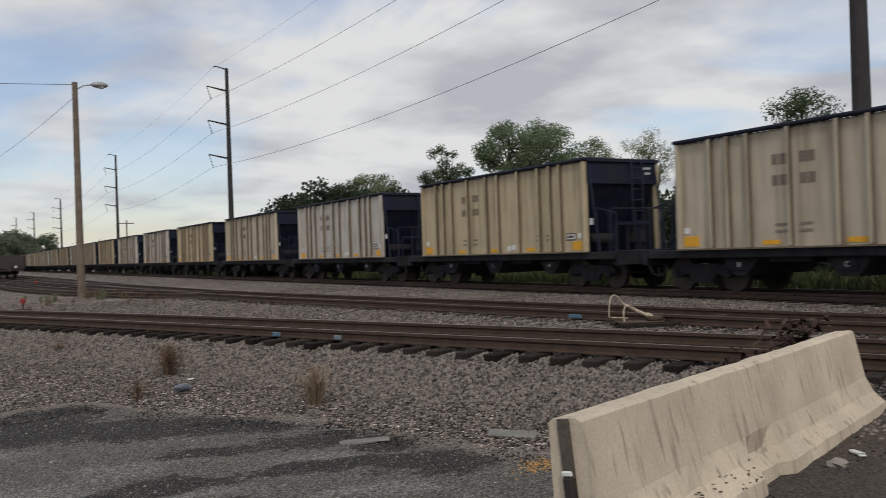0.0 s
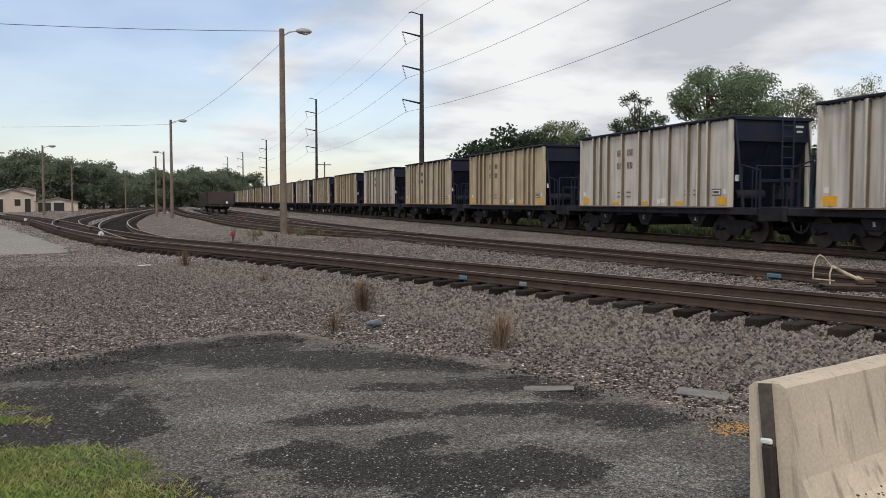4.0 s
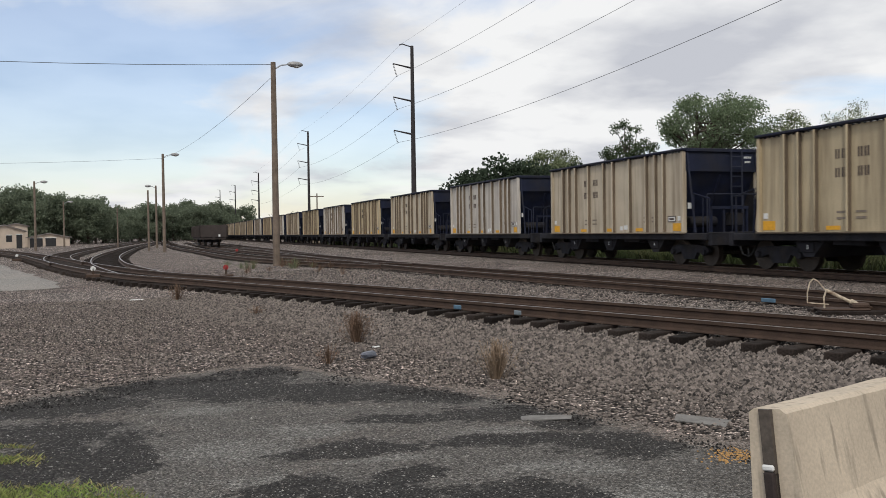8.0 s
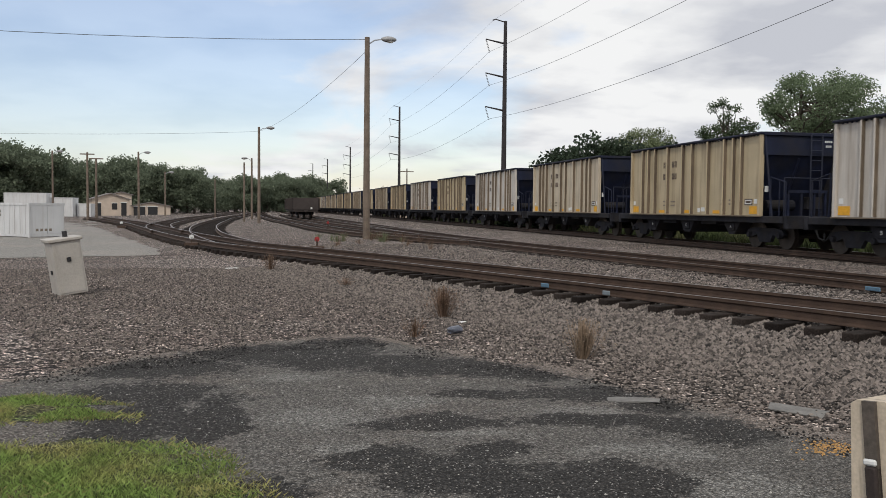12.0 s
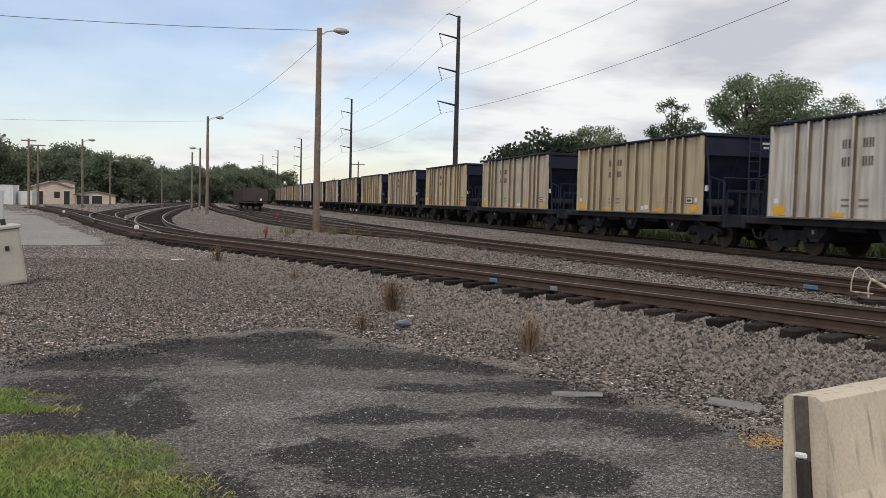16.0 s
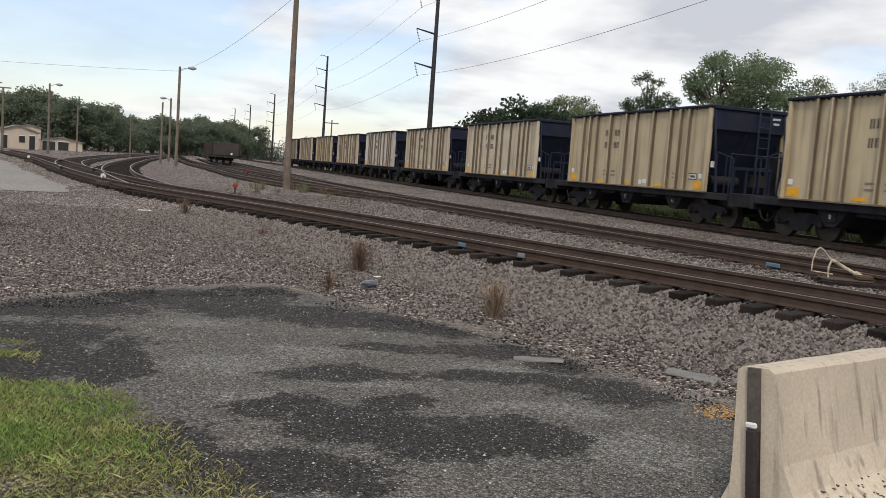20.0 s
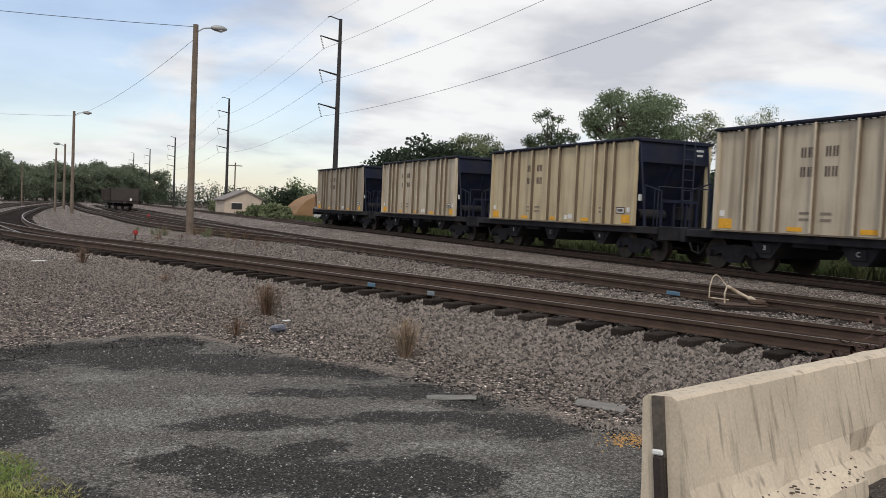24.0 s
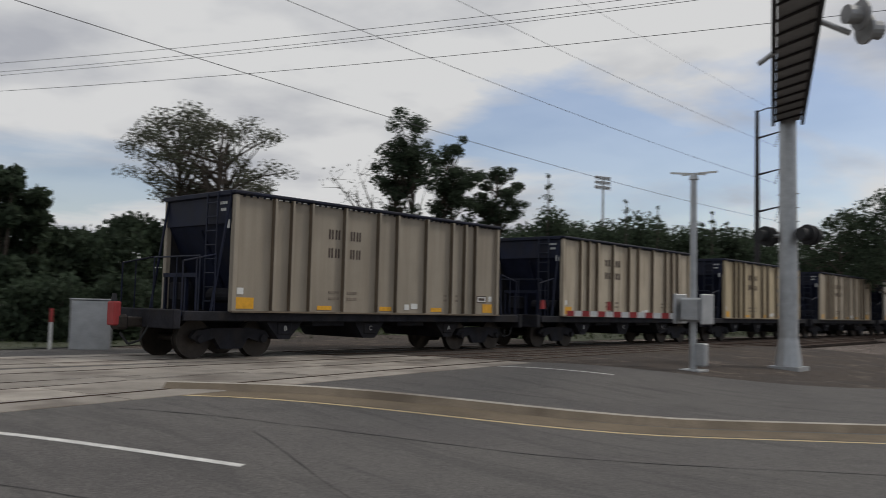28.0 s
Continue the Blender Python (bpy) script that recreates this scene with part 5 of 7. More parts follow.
def gate_mast():
    t = thing("crossing_gate", "silver crossing gate mast with a lowered striped arm", "crossing gate", pose(9.93, -21.9, 0.2))
    part("mast", rod(bmesh.new(), (0, 0, 0), (0, 0, 5.25), 0.095, 0.085, n=14), M["galv"], t)
    part("base", B(-0.3, 0.3, -0.3, 0.3, -0.1, 0.06, bevel=0.01), M["galv"], t)
    part("junction_box", B(-0.34, -0.08, -0.22, 0.06, 0.15, 0.75, bevel=0.03), M["galv"], t)
    part("cap", rod(bmesh.new(), (0, 0, 5.12), (0, 0, 5.3), 0.13, 0.08, n=10), M["galv"], t)
    for a in (20, 200):
        c, s = math.cos(radians(a)), math.sin(radians(a))
        part("sign_blade", B(0.05, 0.98, -0.02, 0.02, 5.24, 5.29, m=Matrix.Rotation(radians(a), 4, "Z") @ Matrix.Rotation(radians(-4), 4, "Y")), M["white"], t)
    mech = part("gate_machine", B(-0.3, 0.28, -0.24, 0.24, 1.32, 1.95, bevel=0.05), M["galv"], t, "silver gate machine housing")
    for q in (-0.42, 0.34):
        part("counterweight", B(q, q + 0.07, -0.36, 0.36, 1.25, 2.05, bevel=0.02), M["galv"], mech)
    d = Vector((2.95, 1.6, 0)).normalized()
    ang = math.atan2(d.y, d.x)
    for k in range(14):
        part("arm_stripe", B(0.4 + 0.21 * k, 0.4 + 0.21 * (k + 1), -0.03, 0.03, 1.38, 1.53, m=Matrix.Rotation(ang, 4, "Z")), M["red" if k % 2 else "white"], t)
    for k in (2.2, 4.0):
        part("arm_light", rod(bmesh.new(), d * k + Vector((0, 0, 1.56)), d * k + Vector((0, 0, 1.8)), 0.07, 0.05, n=8), M["red"], t)


gate_mast()


def floodlight(x, y, h):
    t = thing("floodlight_mast", "far galvanised sports floodlight mast", "floodlight", pose(x, y, 0), "floodlight masts")
    part("mast", rod(bmesh.new(), (0, 0, 0), (0, 0, h), 0.35, 0.18, n=8), M["galv"], t)
    for r in range(3):
        bar = part("lamp_bar", B(-1.7, 1.7, -0.06, 0.06, h - 0.2 - r * 0.9, h - 0.08 - r * 0.9, m=Matrix.Rotation(radians(70), 4, "Z")), M["galv"], t)
        for q in range(4):
            part("lamp_head", B(-1.6 + q * 0.95, -1.0 + q * 0.95, -0.25, 0.25, h - r * 0.9, h + 0.45 - r * 0.9, m=Matrix.Rotation(radians(70), 4, "Z"), bevel=0.05), M["lamp_grey"], bar)


floodlight(149.7, 10.9, 27.6)
floodlight(82.2, -137.7, 26.2)

# cabinets and posts beside the main line
cb = thing("signal_cabinet", "bare metal signal cabinet beside the crossing", "cabinet", pose(22.4, -11.55, 0.2, 0, 0, 62))
part("cabinet_body", B(-0.52, 0.52, -0.4, 0.4, 0.1, 1.50, bevel=0.02), M["galv"], cb)
part("cabinet_roof", B(-0.54, 0.54, -0.42, 0.42, 1.50, 1.54, bevel=0.01), M["galv"], cb)
part("cabinet_door", B(-0.48, 0.0, 0.4, 0.42, 0.2, 1.44), M["galv"], cb)
part("cabinet_door", B(0.02, 0.48, 0.4, 0.42, 0.2, 1.44), M["galv"], cb)
part("plinth", B(-0.57, 0.57, -0.45, 0.45, -0.15, 0.1), M["panel"], cb)
for x, y, h, red in ((22.5, -10.5, 1.3, True), (22.2, 12.1, 0.95, False), (23.5, 9.0, 0.7, False)):
    p = thing("marker_post", "thin white marker post" + (" with a red top" if red else ""), "post", pose(x, y, 0.15), "marker posts")
    part("post", rod(bmesh.new(), (0, 0, -0.1), (0, 0, h), 0.04, n=10), M["white"], p)
    if red:
        part("red_band", rod(bmesh.new(), (0, 0, h - 0.35), (0, 0, h + 0.01), 0.043, n=10), M["red"], p)

# tail marker on the last car
eot = part("tail_marker", B(-0.2, 0.14, 7.1, 7.28, 0.75, 1.3, bevel=0.03), M["red"], CARS[0], "red end-of-train marker")
part("marker_lamp", rod(bmesh.new(), (-0.03, 7.2, 1.3), (-0.03, 7.2, 1.48), 0.07, 0.05, n=10), M["dark"], eot)


# ---- yard things ----
def yard_cabinet():
    t = thing("metal_cabinet", "beige metal equipment cabinet leaning on the gravel", "cabinet", Matrix.Translation((-3.42, 17.2, 0.02)) @ Matrix.Rotation(radians(24), 4, "Z") @ Matrix.Rotation(radians(-8), 4, "Y"))
    part("cabinet_body", B(-0.24, 0.27, -0.3, 0.3, 0.0, 1.0, bevel=0.012), M["cabinet"], t)
    part("cabinet_top", B(-0.29, 0.31, -0.34, 0.34, 1.0, 1.06, bevel=0.012), M["cabinet"], t)
    part("cabinet_door", B(-0.2, 0.23, -0.312, -0.3, 0.05, 0.95), M["cabinet"], t)
    part("latch", B(-0.02, 0.05, -0.335, -0.31, 0.62, 0.70, bevel=0.006), M["dark"], t)
    part("side_latch", B(-0.262, -0.24, -0.06, 0.02, 0.4, 0.47), M["dark"], t)
    part("lifting_eye", rod(bmesh.new(), (0.08, 0, 1.06), (0.08, 0, 1.17), 0.045, n=10), M["dark"], t)


yard_cabinet()


def storage_box(x, y, L, W, H, ang, label, bars_on=True, group="", name="storage_container"):
    t = thing(name, label, "container", Matrix.Translation((x, y, 0.0)) @ Matrix.Rotation(radians(ang), 4, "Z"), group)
    body = part("container_body", B(-L, 0, 0, W, 0.08, H - 0.02), M["container"], t)
    for k in range(int(L / 0.45)):
        part("corrugation", B(-L + 0.2 + k * 0.45, -L + 0.38 + k * 0.45, -0.025, 0.0, 0.18, H - 0.14), M["container"], body)
    for z in (0.04, H - 0.12):
        part("frame_rail", B(-L - 0.03, 0.03, -0.04, W + 0.04, z, z + 0.12), M["container"], t)
    for xx in (-L, -0.04):
        part("corner_post", B(xx - 0.02, xx + 0.1, -0.045, 0.06, 0, H, bevel=0.01), M["container"], t)
    part("door", B(0.0, 0.03, 0.08, W / 2 - 0.02, 0.18, H - 0.14), M["container"], t)
    part("door", B(0.0, 0.03, W / 2 + 0.02, W - 0.08, 0.18, H - 0.14), M["container"], t)
    if bars_on:
        for u, z, w in ((-3.9, 1.28, 0.5), (-3.3, 1.28, 0.45), (-2.75, 1.28, 0.4), (-3.9, 1.08, 0.35), (-3.45, 1.08, 0.7), (-2.65, 1.08, 0.3)):
            part("letter_bar", B(u, u + w, -0.032, -0.02, z, z + 0.12), M["mark_faint"], t)
        for k in range(4):
            part("letter_bar", B(0.03, 0.036, 0.35 + 0.25 * k, 0.5 + 0.25 * k, 0.32, 0.45), M["mark_faint"], t)


storage_box(-11.1, 46.6, 7.4, 2.0, 1.76, -43, "low white steel storage container with faded lettering")
storage_box(-28.0, 127, 5.6, 2.5, 3.3, -8, "white box trailer parked in the yard", False, "white trailers", "box_trailer")
storage_box(-24.8, 128, 3.8, 2.5, 2.7, -8, "white box trailer parked in the yard", False, "white trailers", "box_trailer")
storage_box(-22.6, 129, 1.8, 2.2, 1.9, -8, "small white box trailer", False, "white trailers", "box_trailer")


def house(name, x, y, w, d, h, rise, ang, label, openings=(), wall="stucco"):
    t = thing(name, label, "building", Matrix.Translation((x, y, 0.0)) @ Matrix.Rotation(radians(ang), 4, "Z"))
    bm = bmesh.new()
    prism(bm, [(-w / 2, 0), (w / 2, 0), (w / 2, h), (0, h + rise), (-w / 2, h)], -d / 2, d / 2)
    part("wall", bm, M[wall], t)
    for s in (-1, 1):
        bm = bmesh.new()
        prism(bm, [(0, h + rise + 0.02), (s * (w / 2 + 0.3), h - 0.18), (s * (w / 2 + 0.3), h - 0.04), (0, h + rise + 0.16)], -d / 2 - 0.3, d / 2 + 0.3)
        part("roof", bm, M["roof"], t)
    for u0, u1, z0, z1 in openings:
        f = part("door" if z0 < 0.1 else "window", B(u0, u1, -d / 2 - 0.04, -d / 2 + 0.02, z0, z1), M["dark"], t)
        part("frame", B(u0 - 0.08, u1 + 0.08, -d / 2 - 0.06, -d / 2 - 0.03, z1, z1 + 0.1), M["white"], f)


house("yard_office", -23.2, 148, 5.6, 8, 2.7, 0.8, 14, "tan yard building with a shallow roof", [(-2.2, -1.4, 0, 2.0), (0.2, 1.0, 1.0, 2.0), (1.6, 2.4, 0, 2.1)])
house("yard_shed", -16.6, 149, 6.0, 6, 1.7, 0.45, 6, "low open-fronted yard shed", [(-2.7, -0.9, 0, 1.5), (-0.5, 1.0, 0, 1.5)])
house("yard_hut", -22.6, 158, 3.4, 5, 3.6, 0.3, 8, "small flat-roofed yard hut", [(-1.2, -0.3, 0, 2.1)])
house("white_shed", 23.9, 129, 6.0, 8, 2.2, 1.3, 0, "low white-roofed shed beside the line", [(-2, -0.5, 0.8, 1.7)])
for x, y, w, h in ((26.0, 92, 1.5, 1.5), (27.9, 93, 1.4, 1.4), (29.8, 93.5, 2.0, 1.1)):
    b = thing("equipment_box", "white equipment box beside the line", "cabinet", pose(x, y, 0.1), "white equipment boxes")
    part("box_body", B(-w / 2, w / 2, -0.5, 0.5, 0, h, bevel=0.03), M["container"], b)
    part("box_lid", B(-w / 2 - 0.04, w / 2 + 0.04, -0.54, 0.54, h, h + 0.06, bevel=0.01), M["container"], b)
tk = thing("storage_mound", "orange-brown curved storage roof behind bushes", "building", pose(28.6, 99, 0))
bm = bmesh.new()
prism(bm, [(4.6 * math.cos(radians(a)), 3.3 * math.sin(radians(a))) for a in range(0, 181, 15)], -3, 3)
part("curved_roof", bm, mat("orange_sheet", (0.26, 0.15, 0.075), 0.85, vary=0.15, scale=1, fine=20, bump=0.1), tk)


def gondola():
    t = thing("gondola_car", "dark rusty low gondola car parked on the yard track", "railway car", pose(5.72, 106.5, RAIL_Z, 0, 0, 1.0))
    for s in (-1, 1):
        w = part("side_wall", B(*sorted((s * 1.5, s * 1.4)), -7.5, 7.5, 1.0, 2.35), M["rust"], t)
        for k in range(11):
            part("rib", B(*sorted((s * 1.5, s * 1.6)), -7.3 + 1.46 * k - 0.06, -7.3 + 1.46 * k + 0.06, 1.0, 2.3), M["rust"], w)
        part("end_wall", B(-1.5, 1.5, *sorted((s * 7.5, s * 7.4)), 1.0, 2.35), M["rust"], t)
        part("coupler", B(-0.15, 0.15, *sorted((s * 7.4, s * 8.2)), 0.7, 0.95, bevel=0.03), M["rust"], t)
        tr = part("truck", B(-1.0, 1.0, s * 5.2 - 1.1, s * 5.2 + 1.1, 0.4, 0.75, bevel=0.05), M["car_frame"], t)
        for a in (-0.85, 0.85):
            for sx in (-1, 1):
                part("wheel", rod(bmesh.new(), (sx * 0.68, s * 5.2 + a, 0.42), (sx * 0.82, s * 5.2 + a, 0.42), 0.42, n=20), M["wheel"], tr)
        part("end_sticker", B(0.55, 0.75, *sorted((s * 7.5, s * 7.52)), 1.05, 1.3), M["white"], t)
    part("floor_frame", B(-1.4, 1.4, -7.4, 7.4, 0.75, 1.02), M["rust"], t)


gondola()


def switch_stand(x, y):
    t = thing("switch_stand", "low switch stand with pale lever and bent hoop", "switch stand", pose(x, y, 0.2, 0, 0, -24))
    for q in (-0.2, 0.3):
        part("head_block", B(-0.35, 2.3, q - 0.11, q + 0.11, -0.08, 0.07, bevel=0.012), M["tie"], t, "long dark timber")
    part("base_plate", B(-0.3, 0.5, -0.2, 0.2, 0.07, 0.10, bevel=0.01), M["rail"], t)
    part("gear_box", B(0.24, 0.52, -0.11, 0.11, 0.09, 0.19, bevel=0.03), M["rail"], t)
    part("lever", poly(bmesh.new(), [(-0.16, 0, 0.40), (0.08, 0.01, 0.28), (0.36, 0.02, 0.14)], 0.03, n=8), M["lever_paint"], t, "pale painted lever with bare rust")
    part("lever_grip", rod(bmesh.new(), (0.24, 0.015, 0.215), (0.44, 0.03, 0.11), 0.042, n=8), M["lever_paint"], t)
    part("hoop", poly(bmesh.new(), [(-0.12, 0, 0.16), (-0.47, 0, 0.19), (-0.47, 0, 0.36), (-0.43, 0, 0.54), (-0.37, 0, 0.60), (-0.30, 0, 0.56), (-0.22, 0, 0.46), (-0.16, 0, 0.40)], 0.012), M["lever_paint"], t)
    part("stay", poly(bmesh.new(), [(-0.16, 0, 0.40), (-0.2, 0, 0.28), (-0.19, 0, 0.10)], 0.016), M["lever_paint"], t)
    part("throw_rod", rod(bmesh.new(), (0.3, 0, 0.10), (1.9, 0.3, 0.10), 0.03, n=6), M["rail"], t)


switch_stand(10.85, 11.6)


def switch_target(x, y, key, h, label):
    t = thing("switch_target", label, "switch target", pose(x, y, 0.2), "switch targets")
    part("stem", rod(bmesh.new(), (0, 0, 0), (0, 0, h), 0.03, n=8), M["rail"], t)
    part("base", B(-0.25, 0.25, -0.18, 0.18, -0.02, 0.12, bevel=0.02), M["rail"], t)
    for a in (0, 90):
        part("target", rod(bmesh.new(), (0, -0.012, h), (0, 0.012, h), 0.09, n=16), M[key], t).matrix_basis = Matrix.Rotation(radians(a), 4, "Z")


switch_target(-2.3, 33.3, "white", 0.32, "low switch target with white discs")
switch_target(-8.6, 60, "white", 0.32, "low switch target with white discs")
switch_target(2.15, 30.2, "red", 0.36, "low red switch target")
switch_target(4.6, 54.5, "red", 0.5, "low red switch target")


# ---- small things on the ground ----
def flat_scrap(name, x, y, w, d, h, ang, key, label, cat, group="litter on the lot"):
    bm = bmesh.new()
    box(bm, -w / 2, w / 2, -d / 2, d / 2, 0, h, bevel=min(h, w, d) * 0.3)
    r = random.Random(int(x * 100))
    for v in bm.verts:
        v.co.x += r.uniform(-0.12, 0.12) * w
        v.co.y += r.uniform(-0.12, 0.12) * d
    ob = part(name, bm, M[key])
    ob.matrix_basis = pose(x, y, ground_z(x, y) + 0.013, r.uniform(-4, 4), r.uniform(-4, 4), ang)
    return tagged(ob, label, cat, group)


flat_scrap("flat_slab", 3.22, 6.95, 0.40, 0.14, 0.014, -28, "slab", "thin grey slab lying on the asphalt", "slab")
flat_scrap("flat_slab", 4.42, 6.3, 0.40, 0.2, 0.012, -40, "slab", "thin grey slab lying on the gravel", "slab")
flat_scrap("plastic_bottle", 2.60, 11.1, 0.22, 0.12, 0.09, 30, "murky", "crushed grey-blue plastic bottle on the gravel", "bottle")
flat_scrap("concrete_block", 5.60, 3.88, 0.15, 0.11, 0.07, 15, "panel", "pale concrete fragment beside the barrier", "rubble")
flat_scrap("paper_scrap", 6.05, 4.02, 0.17, 0.05, 0.03, 60, "white", "white scrap of board beside the barrier", "litter")
flat_scrap("paper_scrap", 7.02, 4.15, 0.2, 0.08, 0.03, 10, "white", "white scrap of board beside the barrier", "litter")
flat_scrap("paper_scrap", 7.5, 4.4, 0.15, 0.08, 0.02, 80, "white", "white scrap of board beside the barrier", "litter")
flat_scrap("paper_scrap", 2.95, 12.1, 0.1, 0.06, 0.02, 10, "white", "white scrap on the gravel", "litter")
flat_scrap("paper_scrap", -0.6, 23.6, 0.3, 0.15, 0.03, 10, "white", "white scrap on the gravel", "litter")
for x, y, w, turn, key in ((5.20, 14.9, 0.32, 110, "blue"), (5.76, 13.4, 0.26, 110, "blue_pale"), (11.02, 13.5, 0.5, 98, "blue")):
    ob = part("paint_mark", B(-w * 0.35, w * 0.35, -0.012, 0.012, 0.02, 0.10, bevel=0.012), M[key])
    ob.matrix_basis = pose(x, y, 0.225, 0, 0, turn)
    tagged(ob, "blue spray paint on the rail's web", "paint mark", "blue paint marks")
r5 = random.Random(5)
verts, faces = [], []


def pebble(x, y, z, r, rr):
    b = len(verts)
    for vx, vy, vz in ((1, 0, 0), (-1, 0, 0), (0, 1, 0), (0, -1, 0), (0, 0, 0.8), (0, 0, -0.7)):
        j = 0.7 + rr.random() * 0.6
        a = (x * 37 + y * 17) % 6.28
        c, s = math.cos(a), math.sin(a)
        verts.append((x + (vx * c - vy * s) * r * j, y + (vx * s + vy * c) * r * j, z + vz * r * j))
    faces.extend(tuple(b + k for k in f) for f in ((0, 2, 4), (2, 1, 4), (1, 3, 4), (3, 0, 4), (2, 0, 5), (1, 2, 5), (3, 1, 5), (0, 3, 5)))


for k in range(260):
    x, y = 3.95 + r5.gauss(0, 0.13), 5.25 + r5.gauss(0, 0.09)
    pebble(x, y, ground_z(x, y) + 0.016, r5.uniform(0.004, 0.012), r5)
tagged(raw("orange_crumbs", verts, faces, M["orange"]), "orange crumbs spilled at the lot's edge", "crumbs", kind="stuff")

sheet("dirt_apron", [(7.55, 6.3), (7.95, 5.5), (8.3, 4.6), (8.65, 3.5), (8.85, 2.55), (7.7, 1.5), (6.7, 0.9), (5.75, 0.3), (4.3, -0.35), (3.92, 2.77)], 0.016, M["soil"], "brown trodden dirt where the lot meets the road", "dirt", zf=lambda x, y: max(ground_z(x, y), road_z(x, y) if road_rn(x, y)[1] > -0.8 else 0), step=0.2, ragged=0.25)

def inside(x, y, P):
    c = False
    for (x0, y0), (x1, y1) in zip(P, P[1:] + P[:1]):
        if (y0 > y) != (y1 > y) and x < (x1 - x0) * (y - y0) / (y1 - y0) + x0:
            c = not c
    return c


for stuff, key, count, lo, hi, label in (("grit", "crumb", 16000, 0.003, 0.010, "fine dark grit strewn over the lot"), ("stone_chips", "fleck", 1800, 0.003, 0.011, "small pale stone chips on the lot"), ("coal_crumbs", "coal", 4500, 0.005, 0.016, "dark coal crumbs along the lot's edge")):
    verts, faces = [], []
    while count:
        px, py = r5.uniform(-3.2, 8.0), 1.5 + 9.2 * r5.random()
        if not inside(px, py, LOT):
            continue
        if stuff == "coal_crumbs":
            # thickest along the far rim of the lot
            if inside(px + 0.1, py + 0.85 + 0.5 * noise.noise((px, py, 1)), LOT) or noise.noise((px * 1.5, py * 1.5, 6)) < -0.15:
                continue
        elif noise.noise((px * 1.4, py * 1.4, 8)) < r5.uniform(-0.7, 0.25):
            continue
        count -= 1
        r = lo + (hi - lo) * r5.random() ** 2
        pebble(px, py, ground_z(px, py) + 0.012 + r * 0.2, r, r5)
    tagged(raw(stuff, verts, faces, M[key]), label, "grit", kind="stuff")
db, dv, df = random.Random(12), [], []
for k in range(1100):
    f = db.random() ** 0.7
    x, y = 5.7 + 2.3 * f + db.gauss(0, 0.1), 4.98 + 0.72 * f + abs(db.gauss(0, 0.2))
    z = ground_z(x, y) + 0.02 + 0.80 * db.random() ** 0.6 * (0.62 + 0.38 * f)
    u = Vector((db.gauss(0, 1), db.gauss(0, 1), db.gauss(0, 0.7))).normalized() * db.uniform(0.02, 0.07)
    w = Vector((-u.y, u.x, db.gauss(0, 0.03))).normalized() * db.uniform(0.01, 0.035)
    b = len(dv)
    dv += [(x - u.x - w.x, y - u.y - w.y, z - u.z), (x - u.x + w.x, y - u.y + w.y, z - u.z), (x + u.x + w.x, y + u.y + w.y, z + u.z), (x + u.x - w.x, y + u.y - w.y, z + u.z)]
    df.append((b, b + 1, b + 2, b + 3))
tagged(raw("dead_brush", dv, df, M["weed_dark"]), "brown dead brush and litter heaped behind the barrier", "brush", kind="stuff")

# loose ballast, nearest the camera
verts, faces = [], []
r6 = random.Random(6)
want, tries = 95000, 0
while want and tries < 520000:
    tries += 1
    y = 3.0 + 21 * r6.random() ** 1.5
    s = r6.uniform(-9.5, -0.9)
    x = lerp_table(N_TABLE, y) + s / 0.93
    rr, rn = road_rn(x, y)
    if rn > -0.5 or (rn > -4.2 and rr > -3.5 and r6.random() < 0.9):
        continue
    lot = inside(x, y, LOT)
    dens = 1.6 * math.exp(-((s + 2.1) / 1.35) ** 2) + 0.24 + 0.4 * max(0, noise.noise((x * 0.8, y * 0.8, 5)))
    if r6.random() > dens * (0.03 if lot else 1.0):
        continue
    r = r6.uniform(0.010, 0.022 + 0.020 * math.exp(-((s + 2.0) / 1.8) ** 2)) * (0.6 if lot else 1)
    pebble(x, y, ground_z(x, y) + r * 0.35, r, r6)
    want -= 1
for k in range(34000):
    y = 4.5 + 30 * r6.random() ** 1.4
    a, b = lerp_table(N_TABLE, y), lerp_table(B_TABLE, y)
    x = r6.uniform(a - 1.3, b + 3.2)
    r = r6.uniform(0.014, 0.034)
    if road_rn(x, y)[1] < -0.8:
        pebble(x, y, ground_z(x, y) + r * 0.3, r, r6)
tagged(raw("ballast_stones", verts, faces, M["stone"]), "loose grey and brown ballast stones", "ballast", kind="stuff")


# ---- plants ----
def blades(name, n, place, hmin, hmax, w, key, label, cat, seed, lean=0.5):
    r = random.Random(seed)
    vs, fs = [], []
    while n:
        q = place(r)
        if q is None:
            continue
        x, y, k = q
        n -= 1
        h, a = r.uniform(hmin, hmax) * k, r.uniform(0, 6.28)
        dx, dy = math.cos(a), math.sin(a)
        lx, ly = r.gauss(0, lean) * h, r.gauss(0, lean) * h
        z = ground_z(x, y)
        b = len(vs)
        vs += [(x - dx * w, y - dy * w, z), (x + dx * w, y + dy * w, z), (x + lx * 0.4 + dx * w * 0.7, y + ly * 0.4 + dy * w * 0.7, z + h * 0.6), (x + lx, y + ly, z + h)]
        fs += [(b, b + 1, b + 2), (b, b + 2, b + 3)]
    return tagged(raw(name, vs, fs, M[key]), label, cat, kind="stuff")


